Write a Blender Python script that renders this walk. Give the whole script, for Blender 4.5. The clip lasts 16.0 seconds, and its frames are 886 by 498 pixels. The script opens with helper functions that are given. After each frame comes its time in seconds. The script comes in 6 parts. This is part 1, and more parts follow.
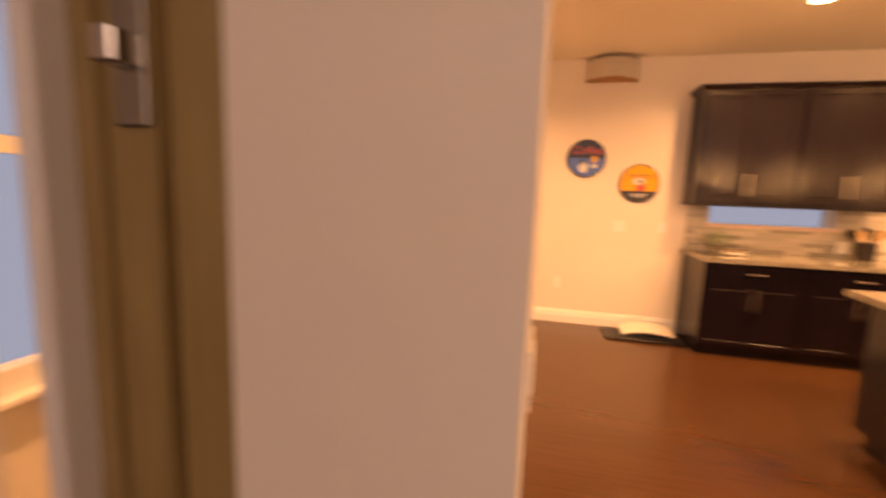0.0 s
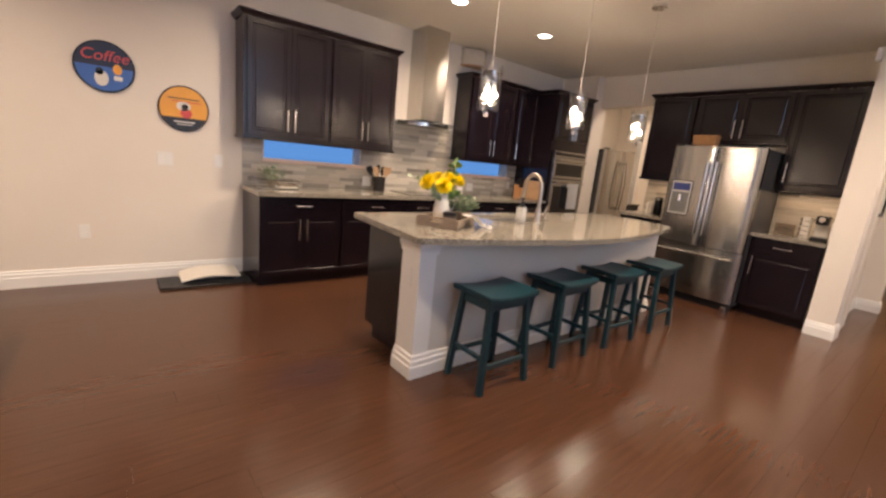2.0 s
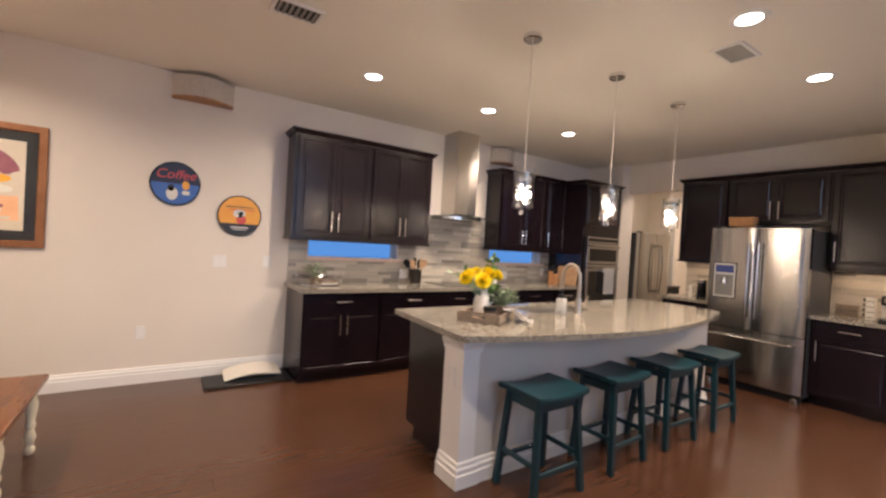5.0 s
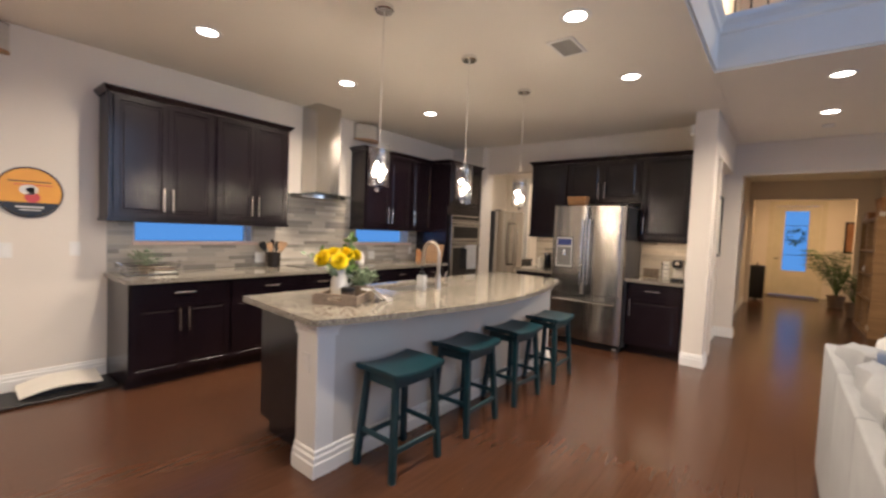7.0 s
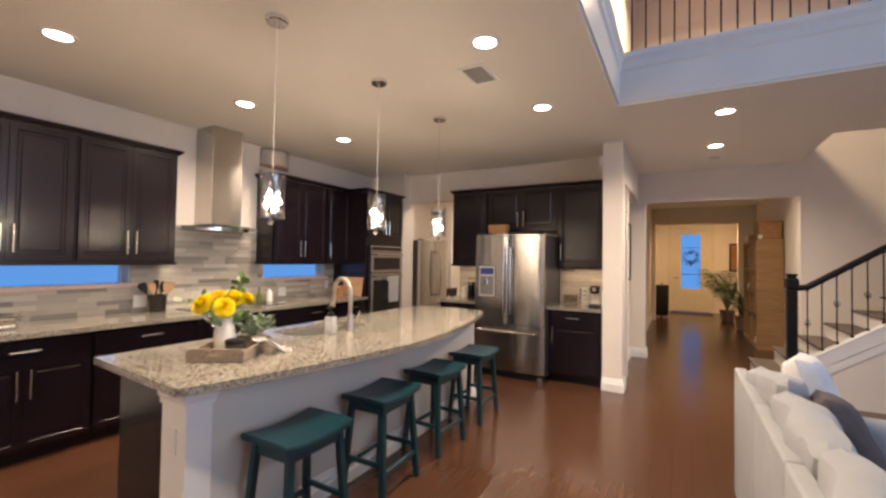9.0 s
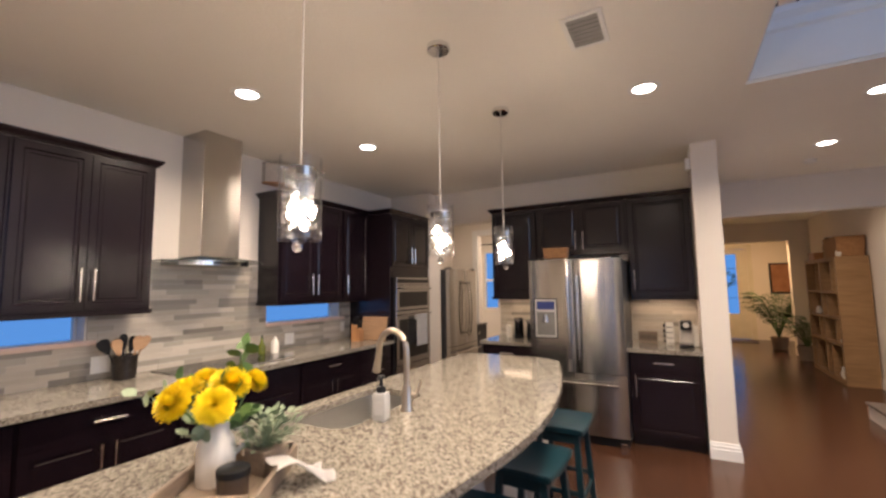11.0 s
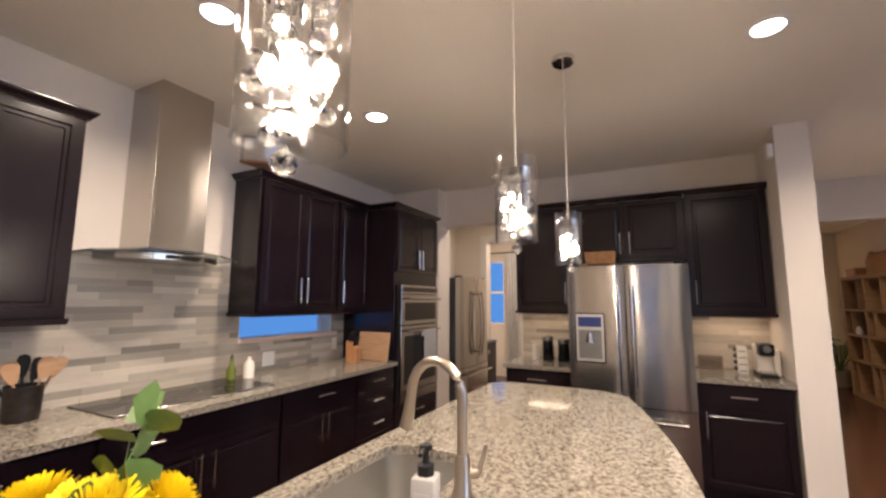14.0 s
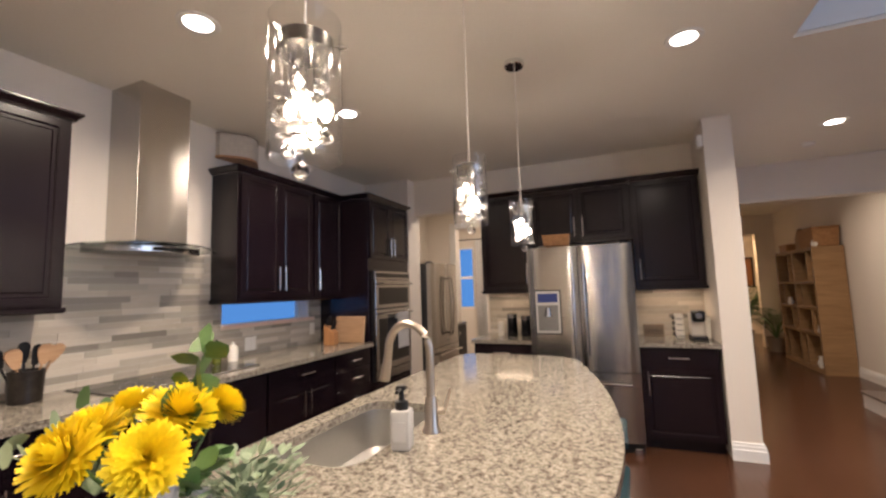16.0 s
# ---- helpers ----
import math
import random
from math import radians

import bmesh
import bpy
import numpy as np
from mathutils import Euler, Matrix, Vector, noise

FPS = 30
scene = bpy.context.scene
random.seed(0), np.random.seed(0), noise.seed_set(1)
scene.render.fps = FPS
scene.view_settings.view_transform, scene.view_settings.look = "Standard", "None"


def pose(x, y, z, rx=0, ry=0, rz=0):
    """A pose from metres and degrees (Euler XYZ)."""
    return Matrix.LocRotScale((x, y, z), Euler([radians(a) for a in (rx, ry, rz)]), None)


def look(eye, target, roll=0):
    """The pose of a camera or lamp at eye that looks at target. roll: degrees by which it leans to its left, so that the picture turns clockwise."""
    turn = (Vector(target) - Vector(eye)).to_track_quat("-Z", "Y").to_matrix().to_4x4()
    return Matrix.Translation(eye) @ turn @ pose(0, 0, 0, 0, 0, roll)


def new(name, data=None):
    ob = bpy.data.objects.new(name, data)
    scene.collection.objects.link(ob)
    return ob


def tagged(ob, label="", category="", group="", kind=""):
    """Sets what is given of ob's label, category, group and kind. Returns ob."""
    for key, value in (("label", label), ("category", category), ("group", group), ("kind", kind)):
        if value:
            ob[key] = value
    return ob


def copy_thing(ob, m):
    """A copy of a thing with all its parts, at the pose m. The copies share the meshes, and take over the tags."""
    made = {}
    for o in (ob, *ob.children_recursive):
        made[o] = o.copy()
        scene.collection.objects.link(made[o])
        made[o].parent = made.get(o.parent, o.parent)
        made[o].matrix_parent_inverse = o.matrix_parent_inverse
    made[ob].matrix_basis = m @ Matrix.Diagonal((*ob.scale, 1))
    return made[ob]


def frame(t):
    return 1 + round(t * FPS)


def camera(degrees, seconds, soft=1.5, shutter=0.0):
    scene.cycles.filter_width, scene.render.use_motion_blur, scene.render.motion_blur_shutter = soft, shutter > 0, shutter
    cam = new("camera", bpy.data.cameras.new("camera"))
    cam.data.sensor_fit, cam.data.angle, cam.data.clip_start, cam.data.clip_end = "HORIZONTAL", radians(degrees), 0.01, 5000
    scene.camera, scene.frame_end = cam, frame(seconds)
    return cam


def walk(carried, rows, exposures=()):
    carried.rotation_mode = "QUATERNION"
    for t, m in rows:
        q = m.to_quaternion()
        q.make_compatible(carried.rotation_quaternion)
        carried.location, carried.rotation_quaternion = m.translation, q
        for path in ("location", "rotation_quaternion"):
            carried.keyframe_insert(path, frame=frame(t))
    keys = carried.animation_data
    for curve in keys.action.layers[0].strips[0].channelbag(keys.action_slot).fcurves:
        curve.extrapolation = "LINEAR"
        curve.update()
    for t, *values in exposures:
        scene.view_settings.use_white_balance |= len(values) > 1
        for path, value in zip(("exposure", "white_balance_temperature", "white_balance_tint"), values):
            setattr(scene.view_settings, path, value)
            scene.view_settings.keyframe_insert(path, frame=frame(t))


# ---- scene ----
cam = camera(93.4, 16.0, soft=2.5, shutter=0.45)
PATH = [
    (0, (0.324, 0.214, 1.378), (-0.121, 2.152, 1.112), 2.1),
    (0.3, (0.468, 0.28, 1.359), (0.517, 2.259, 1.075), 2.4),
    (0.5, (0.516, 0.294, 1.356), (0.907, 2.236, 1.08), 2.2),
    (0.6, (0.51, 0.306, 1.354), (1.072, 2.204, 1.065), 2.5),
    (0.9, (0.55, 0.319, 1.349), (1.463, 2.061, 0.99), 2.5),
    (1, (0.567, 0.32, 1.352), (1.547, 2.022, 0.974), 2.6),
    (1.5, (0.653, 0.361, 1.324), (1.752, 1.971, 0.877), 4.4),
    (2, (0.753, 0.39, 1.32), (1.984, 1.912, 0.91), 5.7),
    (2.5, (0.736, 0.4, 1.356), (1.956, 1.96, 1.077), 6.0),
    (3, (0.673, 0.415, 1.4), (1.721, 2.115, 1.303), 3.9),
    (5.5, (0.691, 0.41, 1.393), (1.862, 2.031, 1.381), 3.4),
    (6, (0.722, 0.404, 1.402), (2.009, 1.935, 1.378), 3.1),
    (6.5, (0.761, 0.381, 1.39), (2.183, 1.788, 1.337), 2.7),
    (7, (0.81, 0.365, 1.393), (2.359, 1.627, 1.302), 2.4),
    (7.5, (0.85, 0.361, 1.378), (2.512, 1.465, 1.246), 2.6),
    (8, (0.837, 0.381, 1.379), (2.592, 1.331, 1.242), 2.4),
    (8.5, (0.949, 0.373, 1.411), (2.691, 1.355, 1.387), 2.0),
    (11, (1.706, 1.384, 1.503), (3.45, 2.346, 1.686), -0.8),
    (11.5, (1.97, 1.647, 1.515), (3.654, 2.7, 1.75), 0.1),
    (12, (2.133, 1.926, 1.508), (3.933, 2.753, 1.785), 0.9),
    (12.5, (2.212, 2.098, 1.549), (4.015, 2.886, 1.907), -0.8),
    (13, (2.29, 2.116, 1.581), (4.056, 2.953, 2.004), -1.9),
    (13.5, (2.309, 2.078, 1.549), (4.049, 2.996, 1.911), -1.4),
    (14, (2.297, 2.041, 1.472), (4.065, 2.942, 1.719), 0.2),
    (14.5, (2.26, 2.006, 1.451), (4.028, 2.913, 1.681), -0.7),
    (15, (2.191, 1.959, 1.478), (3.958, 2.849, 1.776), -1.6),
    (15.5, (2.127, 1.958, 1.431), (3.935, 2.787, 1.639), -1.3),
    (16, (2.054, 1.903, 1.411), (3.885, 2.684, 1.605), -1.8),
]
EXPOSURES = [(0.0, 0.6, 100000, 52), (0.4, 0.25, 80000, 42), (0.7, 0.14, 30000, 32), (1.0, 0.14, 15000, 26), (1.6, 0.24, 8000, 18), (2.5, 0.27, 6800, 16), (5.5, 0.24, 6550, 15), (6.5, 0.22, 6450, 13), (7.4, 0.34, 6350, 10), (8.2, 0.44, 6700, 14), (9.0, 0.38, 6750, 14), (12.0, 0.22, 6350, 15), (14.0, 0.22, 6350, 15), (16.0, 0.13, 6350, 14)]
walk(cam, [(t, look(eye, target, roll)) for t, eye, target, roll in PATH], EXPOSURES)

# ---- world and lamps ----
world = bpy.data.worlds.new("dusk")
scene.world = world
world.use_nodes = True
wn = world.node_tree.nodes
wl = world.node_tree.links
coord = wn.new("ShaderNodeTexCoord")
grad = wn.new("ShaderNodeSeparateXYZ")
ramp = wn.new("ShaderNodeValToRGB")
ramp.color_ramp.elements[0].position, ramp.color_ramp.elements[0].color = 0.45, (0.10, 0.30, 0.72, 1)
ramp.color_ramp.elements[1].position, ramp.color_ramp.elements[1].color = 0.9, (0.04, 0.20, 0.66, 1)
wl.new(coord.outputs["Generated"], grad.inputs[0])
wl.new(grad.outputs["Z"], ramp.inputs[0])
wl.new(ramp.outputs[0], wn["Background"].inputs["Color"])
wn["Background"].inputs["Strength"].default_value = 0.85

WARM, SOFTWARM = (1.0, 0.74, 0.50), (1.0, 0.835, 0.65)


def lamp(name, kind, place, watts, colour, size=0.1, aim=None, spread=None, size_y=None):
    data = bpy.data.lights.new(name, kind)
    data.energy, data.color = watts, colour
    if kind == "AREA":
        data.shape, data.size = ("RECTANGLE", size) if size_y else ("DISK", size)
        if size_y:
            data.size_y = size_y
        if spread:
            data.spread = radians(spread)
    else:
        data.shadow_soft_size = size
    ob = new(name, data)
    ob.matrix_world = look(place, aim or (place[0], place[1], place[2] - 1))
    return ob


# The last entry is an unseen can, added behind the header to brighten the hall.
CANS = [(2.13, 3.80), (3.42, 3.80), (4.66, 3.79), (2.15, 1.49), (3.44, 1.49), (4.69, 1.49), (5.52, 0.08), (6.77, 0.07), (-0.55, 2.2), (-0.55, 3.7), (8.75, -0.12)]
for cx, cy in CANS:
    lamp("can_lamp", "AREA", (cx, cy, 2.785), 15.0 if cx > 8 else 23.0, SOFTWARM, 0.12, spread=150)
PENDANTS = [(2.65, 2.43), (3.58, 2.43), (4.515, 2.435)]
for px, py in PENDANTS:
    lamp("pendant_lamp", "POINT", (px, py, 1.745), 9.0, SOFTWARM, 0.02)
lamp("under_cabinet_lamp", "AREA", (6.60, 1.52, 1.345), 1.1, WARM, 0.08, size_y=0.45)
lamp("under_cabinet_lamp", "AREA", (6.60, 3.05, 1.345), 0.9, WARM, 0.08, size_y=0.40)
lamp("foyer_lamp", "AREA", (13.38, -0.1, 2.74), 44.0, (1.0, 0.66, 0.34), 0.45)
lamp("loft_lamp", "AREA", (6.2, 0.25, 4.9), 90.0, (1.0, 0.80, 0.52), 0.5)
lamp("window_daylight", "AREA", (2.9, -4.35, 2.4), 66.0, (0.66, 0.79, 1.0), 5.0, aim=(3.6, 0, 2.0), size_y=3.6, spread=125)
# Added fill with no visible fixture, brightens the second refrigerator and its walls.
lamp("passage_fill_lamp", "AREA", (7.4, 3.4, 2.72), 20.0, SOFTWARM, 0.15)
lamp("back_room_lamp", "AREA", (9.4, 4.0, 2.72), 32.0, SOFTWARM, 0.2)

# ---- materials ----


def surf(name, c1, c2, scale=4.0, rough=0.5, metal=0.0, bump=0.0, bscale=80.0, stretch=(1, 1, 1), rvar=0.08, coat=0.0, fine=60.0, fineamt=0.25, spec=0.5, per_object=0.0):
    """Two-scale noise between two colours, with fine relief and uneven gloss."""
    m = bpy.data.materials.new(name)
    m.use_nodes = True
    n, l = m.node_tree.nodes, m.node_tree.links
    b = n["Principled BSDF"]
    co, mp = n.new("ShaderNodeTexCoord"), n.new("ShaderNodeMapping")
    mp.inputs["Scale"].default_value = stretch
    l.new(co.outputs["Object"], mp.inputs["Vector"])
    n1, n2 = n.new("ShaderNodeTexNoise"), n.new("ShaderNodeTexNoise")
    n1.inputs["Scale"].default_value, n2.inputs["Scale"].default_value = scale, fine
    n1.inputs["Detail"].default_value, n2.inputs["Detail"].default_value = 5, 3
    l.new(mp.outputs[0], n1.inputs["Vector"])
    l.new(mp.outputs[0], n2.inputs["Vector"])
    mixv = n.new("ShaderNodeMix")
    mixv.inputs[0].default_value = fineamt
    l.new(n1.outputs[0], mixv.inputs[2])
    l.new(n2.outputs[0], mixv.inputs[3])
    fac = mixv.outputs[0]
    if per_object:
        info, ad, mu = n.new("ShaderNodeObjectInfo"), n.new("ShaderNodeMath"), n.new("ShaderNodeMath")
        mu.operation = "MULTIPLY_ADD"
        mu.inputs[1].default_value, mu.inputs[2].default_value = per_object, -per_object / 2
        l.new(info.outputs["Random"], mu.inputs[0])
        l.new(fac, ad.inputs[0])
        l.new(mu.outputs[0], ad.inputs[1])
        fac = ad.outputs[0]
    r = n.new("ShaderNodeValToRGB")
    r.color_ramp.elements[0].position, r.color_ramp.elements[0].color = 0.3, (*c1, 1)
    r.color_ramp.elements[1].position, r.color_ramp.elements[1].color = 0.7, (*c2, 1)
    l.new(fac, r.inputs[0])
    l.new(r.outputs[0], b.inputs["Base Color"])
    mr = n.new("ShaderNodeMapRange")
    mr.inputs["To Min"].default_value, mr.inputs["To Max"].default_value = max(0.02, rough - rvar), rough + rvar
    l.new(n1.outputs[0], mr.inputs[0])
    l.new(mr.outputs[0], b.inputs["Roughness"])
    b.inputs["Metallic"].default_value, b.inputs["Coat Weight"].default_value = metal, coat
    b.inputs["Specular IOR Level"].default_value = spec
    if bump:
        n3, bp = n.new("ShaderNodeTexNoise"), n.new("ShaderNodeBump")
        n3.inputs["Scale"].default_value, n3.inputs["Detail"].default_value = bscale, 4
        bp.inputs["Strength"].default_value, bp.inputs["Distance"].default_value = bump, 0.004
        l.new(mp.outputs[0], n3.inputs["Vector"])
        l.new(n3.outputs[0], bp.inputs["Height"])
        l.new(bp.outputs[0], b.inputs["Normal"])
    return m


def glow(name, colour, strength):
    m = bpy.data.materials.new(name)
    m.use_nodes = True
    b = m.node_tree.nodes["Principled BSDF"]
    b.inputs["Base Color"].default_value = (*colour, 1)
    b.inputs["Emission Color"].default_value, b.inputs["Emission Strength"].default_value = (*colour, 1), strength
    return m


def glass(name, tint=(1, 1, 1), rough=0.02, ior=1.45):
    m = bpy.data.materials.new(name)
    m.use_nodes = True
    b = m.node_tree.nodes["Principled BSDF"]
    b.inputs["Base Color"].default_value, b.inputs["Roughness"].default_value = (*tint, 1), rough
    b.inputs["Transmission Weight"].default_value, b.inputs["IOR"].default_value = 1.0, ior
    return m


def granite():
    m = bpy.data.materials.new("granite")
    m.use_nodes = True
    n, l = m.node_tree.nodes, m.node_tree.links
    b = n["Principled BSDF"]
    co = n.new("ShaderNodeTexCoord")
    cloud, cell, fleck = n.new("ShaderNodeTexNoise"), n.new("ShaderNodeTexVoronoi"), n.new("ShaderNodeTexNoise")
    cloud.inputs["Scale"].default_value, cloud.inputs["Detail"].default_value = 72, 6
    cell.inputs["Scale"].default_value = 160
    fleck.inputs["Scale"].default_value, fleck.inputs["Detail"].default_value = 235, 3
    for t in (cloud, cell, fleck):
        l.new(co.outputs["Object"], t.inputs["Vector"])
    base = n.new("ShaderNodeValToRGB")
    e = base.color_ramp.elements
    e[0].position, e[0].color = 0.34, (0.105, 0.086, 0.068, 1)
    e[1].position, e[1].color = 0.60, (0.36, 0.33, 0.278, 1)
    e.new(0.45).color = (0.225, 0.20, 0.165, 1)
    l.new(cloud.outputs[0], base.inputs[0])
    grain = n.new("ShaderNodeValToRGB")
    g = grain.color_ramp.elements
    g[0].position, g[0].color = 0.1, (0.55, 0.52, 0.48, 1)
    g[1].position, g[1].color = 0.75, (1, 1, 1, 1)
    l.new(cell.outputs["Color"], grain.inputs[0])
    mul = n.new("ShaderNodeMix")
    mul.data_type, mul.blend_type = "RGBA", "MULTIPLY"
    mul.inputs[0].default_value = 0.75
    l.new(base.outputs[0], mul.inputs[6])
    l.new(grain.outputs[0], mul.inputs[7])
    spot = n.new("ShaderNodeValToRGB")
    s = spot.color_ramp.elements
    s[0].position, s[0].color = 0.60, (0, 0, 0, 1)
    s[1].position, s[1].color = 0.66, (1, 1, 1, 1)
    l.new(fleck.outputs[0], spot.inputs[0])
    mix = n.new("ShaderNodeMix")
    mix.data_type = "RGBA"
    l.new(spot.outputs[0], mix.inputs[0])
    l.new(mul.outputs[2], mix.inputs[6])
    mix.inputs[7].default_value = (0.07, 0.056, 0.046, 1)
    l.new(mix.outputs[2], b.inputs["Base Color"])
    b.inputs["Roughness"].default_value = 0.09
    return m


def plank_wood():
    m = bpy.data.materials.new("floor_wood")
    m.use_nodes = True
    n, l = m.node_tree.nodes, m.node_tree.links
    b = n["Principled BSDF"]
    co, mp, info, geo = n.new("ShaderNodeTexCoord"), n.new("ShaderNodeMapping"), n.new("ShaderNodeObjectInfo"), n.new("ShaderNodeNewGeometry")
    mp.inputs["Scale"].default_value = (1.5, 18, 18)
    l.new(geo.outputs["Position"], mp.inputs["Vector"])
    g1, g2 = n.new("ShaderNodeTexNoise"), n.new("ShaderNodeTexNoise")
    g1.inputs["Scale"].default_value, g1.inputs["Detail"].default_value = 2.2, 8
    g2.inputs["Scale"].default_value = 1.3
    l.new(mp.outputs[0], g1.inputs["Vector"])
    l.new(geo.outputs["Position"], g2.inputs["Vector"])
    tone = n.new("ShaderNodeMath")
    tone.operation = "MULTIPLY_ADD"
    tone.inputs[1].default_value, tone.inputs[2].default_value = 0.10, -0.05
    rnd = n.new("ShaderNodeMath")
    l.new(info.outputs["Random"], rnd.inputs[0])
    l.new(geo.outputs["Random Per Island"], rnd.inputs[1])
    fr = n.new("ShaderNodeMath")
    fr.operation = "FRACT"
    l.new(rnd.outputs[0], fr.inputs[0])
    l.new(fr.outputs[0], tone.inputs[0])
    add = n.new("ShaderNodeMath")
    l.new(g1.outputs[0], add.inputs[0])
    l.new(tone.outputs[0], add.inputs[1])
    r = n.new("ShaderNodeValToRGB")
    r.color_ramp.elements[0].position, r.color_ramp.elements[0].color = 0.3, (0.064, 0.027, 0.0145, 1)
    r.color_ramp.elements[1].position, r.color_ramp.elements[1].color = 0.72, (0.084, 0.035, 0.0185, 1)
    l.new(add.outputs[0], r.inputs[0])
    l.new(r.outputs[0], b.inputs["Base Color"])
    mr = n.new("ShaderNodeMapRange")
    mr.inputs["To Min"].default_value, mr.inputs["To Max"].default_value = 0.18, 0.25
    l.new(g2.outputs[0], mr.inputs[0])
    l.new(mr.outputs[0], b.inputs["Roughness"])
    return m


def brushed(name, c, rough, stretch):
    return surf(name, tuple(v * 0.93 for v in c), c, 2.0, rough, 1.0, 0.0, 9, stretch, 0.015, fine=9, fineamt=0.5)


WALL = surf("wall_paint", (0.72, 0.65, 0.575), (0.76, 0.69, 0.61), 1.3, 0.75, bump=0.12, bscale=160, fineamt=0.15)
CEIL = surf("ceiling_paint", (0.82, 0.77, 0.69), (0.86, 0.81, 0.73), 1.0, 0.85, bump=0.35, bscale=55, fineamt=0.2)
GREYWALL = surf("island_paint", (0.60, 0.555, 0.50), (0.64, 0.595, 0.54), 1.5, 0.7, bump=0.12, bscale=150, fineamt=0.15)
TRIM = surf("trim_white", (0.76, 0.74, 0.71), (0.81, 0.79, 0.76), 2.0, 0.35, bump=0.03, bscale=60)
# The violet tint in this brown stands in for bluish light on the doors.
ESPRESSO = surf("espresso_wood", (0.0064, 0.0034, 0.0054), (0.0112, 0.0060, 0.0090), 1.2, 0.21, stretch=(6, 6, 1), rvar=0.02, fine=30, spec=0.45)
STEEL = brushed("stainless_steel", (0.47, 0.455, 0.435), 0.21, (26, 26, 0.6))
HOODSTEEL = brushed("hood_stainless", (0.55, 0.52, 0.48), 0.22, (20, 20, 0.6))
for metal in (STEEL, HOODSTEEL):
    up_way = metal.node_tree.nodes.new("ShaderNodeCombineXYZ")
    up_way.inputs[2].default_value = 1.0
    metal.node_tree.links.new(up_way.outputs[0], metal.node_tree.nodes["Principled BSDF"].inputs["Tangent"])
    metal.node_tree.nodes["Principled BSDF"].inputs["Anisotropic"].default_value = 0.75
    sn, sl_ = metal.node_tree.nodes, metal.node_tree.links
    wave, wmap, wco, wbump = sn.new("ShaderNodeTexNoise"), sn.new("ShaderNodeMapping"), sn.new("ShaderNodeTexCoord"), sn.new("ShaderNodeBump")
    wmap.inputs["Scale"].default_value = (5.0, 5.0, 1.3)
    wave.inputs["Scale"].default_value, wave.inputs["Detail"].default_value = 1.0, 1.0
    wbump.inputs["Strength"].default_value, wbump.inputs["Distance"].default_value = 0.35, 0.02
    sl_.new(wco.outputs["Object"], wmap.inputs["Vector"])
    sl_.new(wmap.outputs[0], wave.inputs["Vector"])
    sl_.new(wave.outputs[0], wbump.inputs["Height"])
    sl_.new(wbump.outputs[0], sn["Principled BSDF"].inputs["Normal"])
STEEL_H = brushed("stainless_flat", (0.46, 0.45, 0.435), 0.24, (1, 8, 20))
BARSTEEL = brushed("handle_steel", (0.62, 0.60, 0.57), 0.16, (1, 8, 20))
PULL = brushed("pull_nickel", (0.74, 0.71, 0.67), 0.26, (1, 1, 20))
NICKEL = brushed("brushed_nickel", (0.56, 0.49, 0.41), 0.34, (1, 1, 20))
CHROME = surf("chrome", (0.75, 0.75, 0.75), (0.8, 0.8, 0.8), 3, 0.08, 1.0, rvar=0.03)
GRANITE = granite()
FLOORWOOD = plank_wood()
TEAL = surf("teal_paint", (0.003, 0.026, 0.037), (0.006, 0.040, 0.054), 4, 0.35, bump=0.08, bscale=70, rvar=0.08)
BLACK = surf("black_plastic", (0.008, 0.008, 0.009), (0.014, 0.014, 0.015), 4, 0.42, spec=0.3)
DARKGLASS = surf("black_glass", (0.005, 0.005, 0.006), (0.008, 0.008, 0.009), 4, 0.06, rvar=0.03)
IRON = surf("dark_iron", (0.010, 0.009, 0.010), (0.018, 0.016, 0.017), 8, 0.45, 0.6)
WHITEP = surf("white_plastic", (0.74, 0.72, 0.68), (0.80, 0.78, 0.74), 4, 0.35)
OAK = surf("cutting_board_wood", (0.30, 0.13, 0.05), (0.48, 0.24, 0.10), 3, 0.45, bump=0.1, stretch=(8, 8, 1))
TAN = surf("tan_wood", (0.22, 0.12, 0.05), (0.34, 0.20, 0.09), 3, 0.55, bump=0.12, stretch=(1, 1, 8))
GREYWOOD = surf("weathered_tray_wood", (0.16, 0.115, 0.08), (0.28, 0.21, 0.15), 5, 0.6, bump=0.2, stretch=(2, 12, 12))
TABLEWOOD = surf("table_top_wood", (0.10, 0.032, 0.012), (0.20, 0.075, 0.028), 2, 0.28, bump=0.08, stretch=(8, 1, 8))
CREAM = surf("cream_paint", (0.62, 0.56, 0.42), (0.70, 0.64, 0.50), 6, 0.5, bump=0.1)
SOFA = surf("sofa_linen", (0.31, 0.315, 0.325), (0.37, 0.375, 0.385), 8, 0.9, bump=0.5, bscale=400, fine=300, fineamt=0.4)
GREYCLOTH = surf("grey_cushion_cloth", (0.060, 0.050, 0.053), (0.105, 0.088, 0.092), 10, 0.9, bump=0.5, bscale=350)
BLUECLOTH = surf("blue_throw_cloth", (0.16, 0.25, 0.36), (0.22, 0.32, 0.44), 10, 0.9, bump=0.5, bscale=300)
TOWEL = surf("white_towel", (0.66, 0.64, 0.62), (0.78, 0.76, 0.74), 12, 0.95, bump=0.6, bscale=260)
YELLOW = surf("petal_yellow", (0.86, 0.63, 0.004), (0.95, 0.78, 0.008), 30, 0.6, fineamt=0.4)
LEAF = surf("leaf_green", (0.055, 0.115, 0.030), (0.12, 0.21, 0.06), 12, 0.5)
SAGE = surf("sage_green", (0.13, 0.19, 0.11), (0.28, 0.34, 0.22), 14, 0.6)
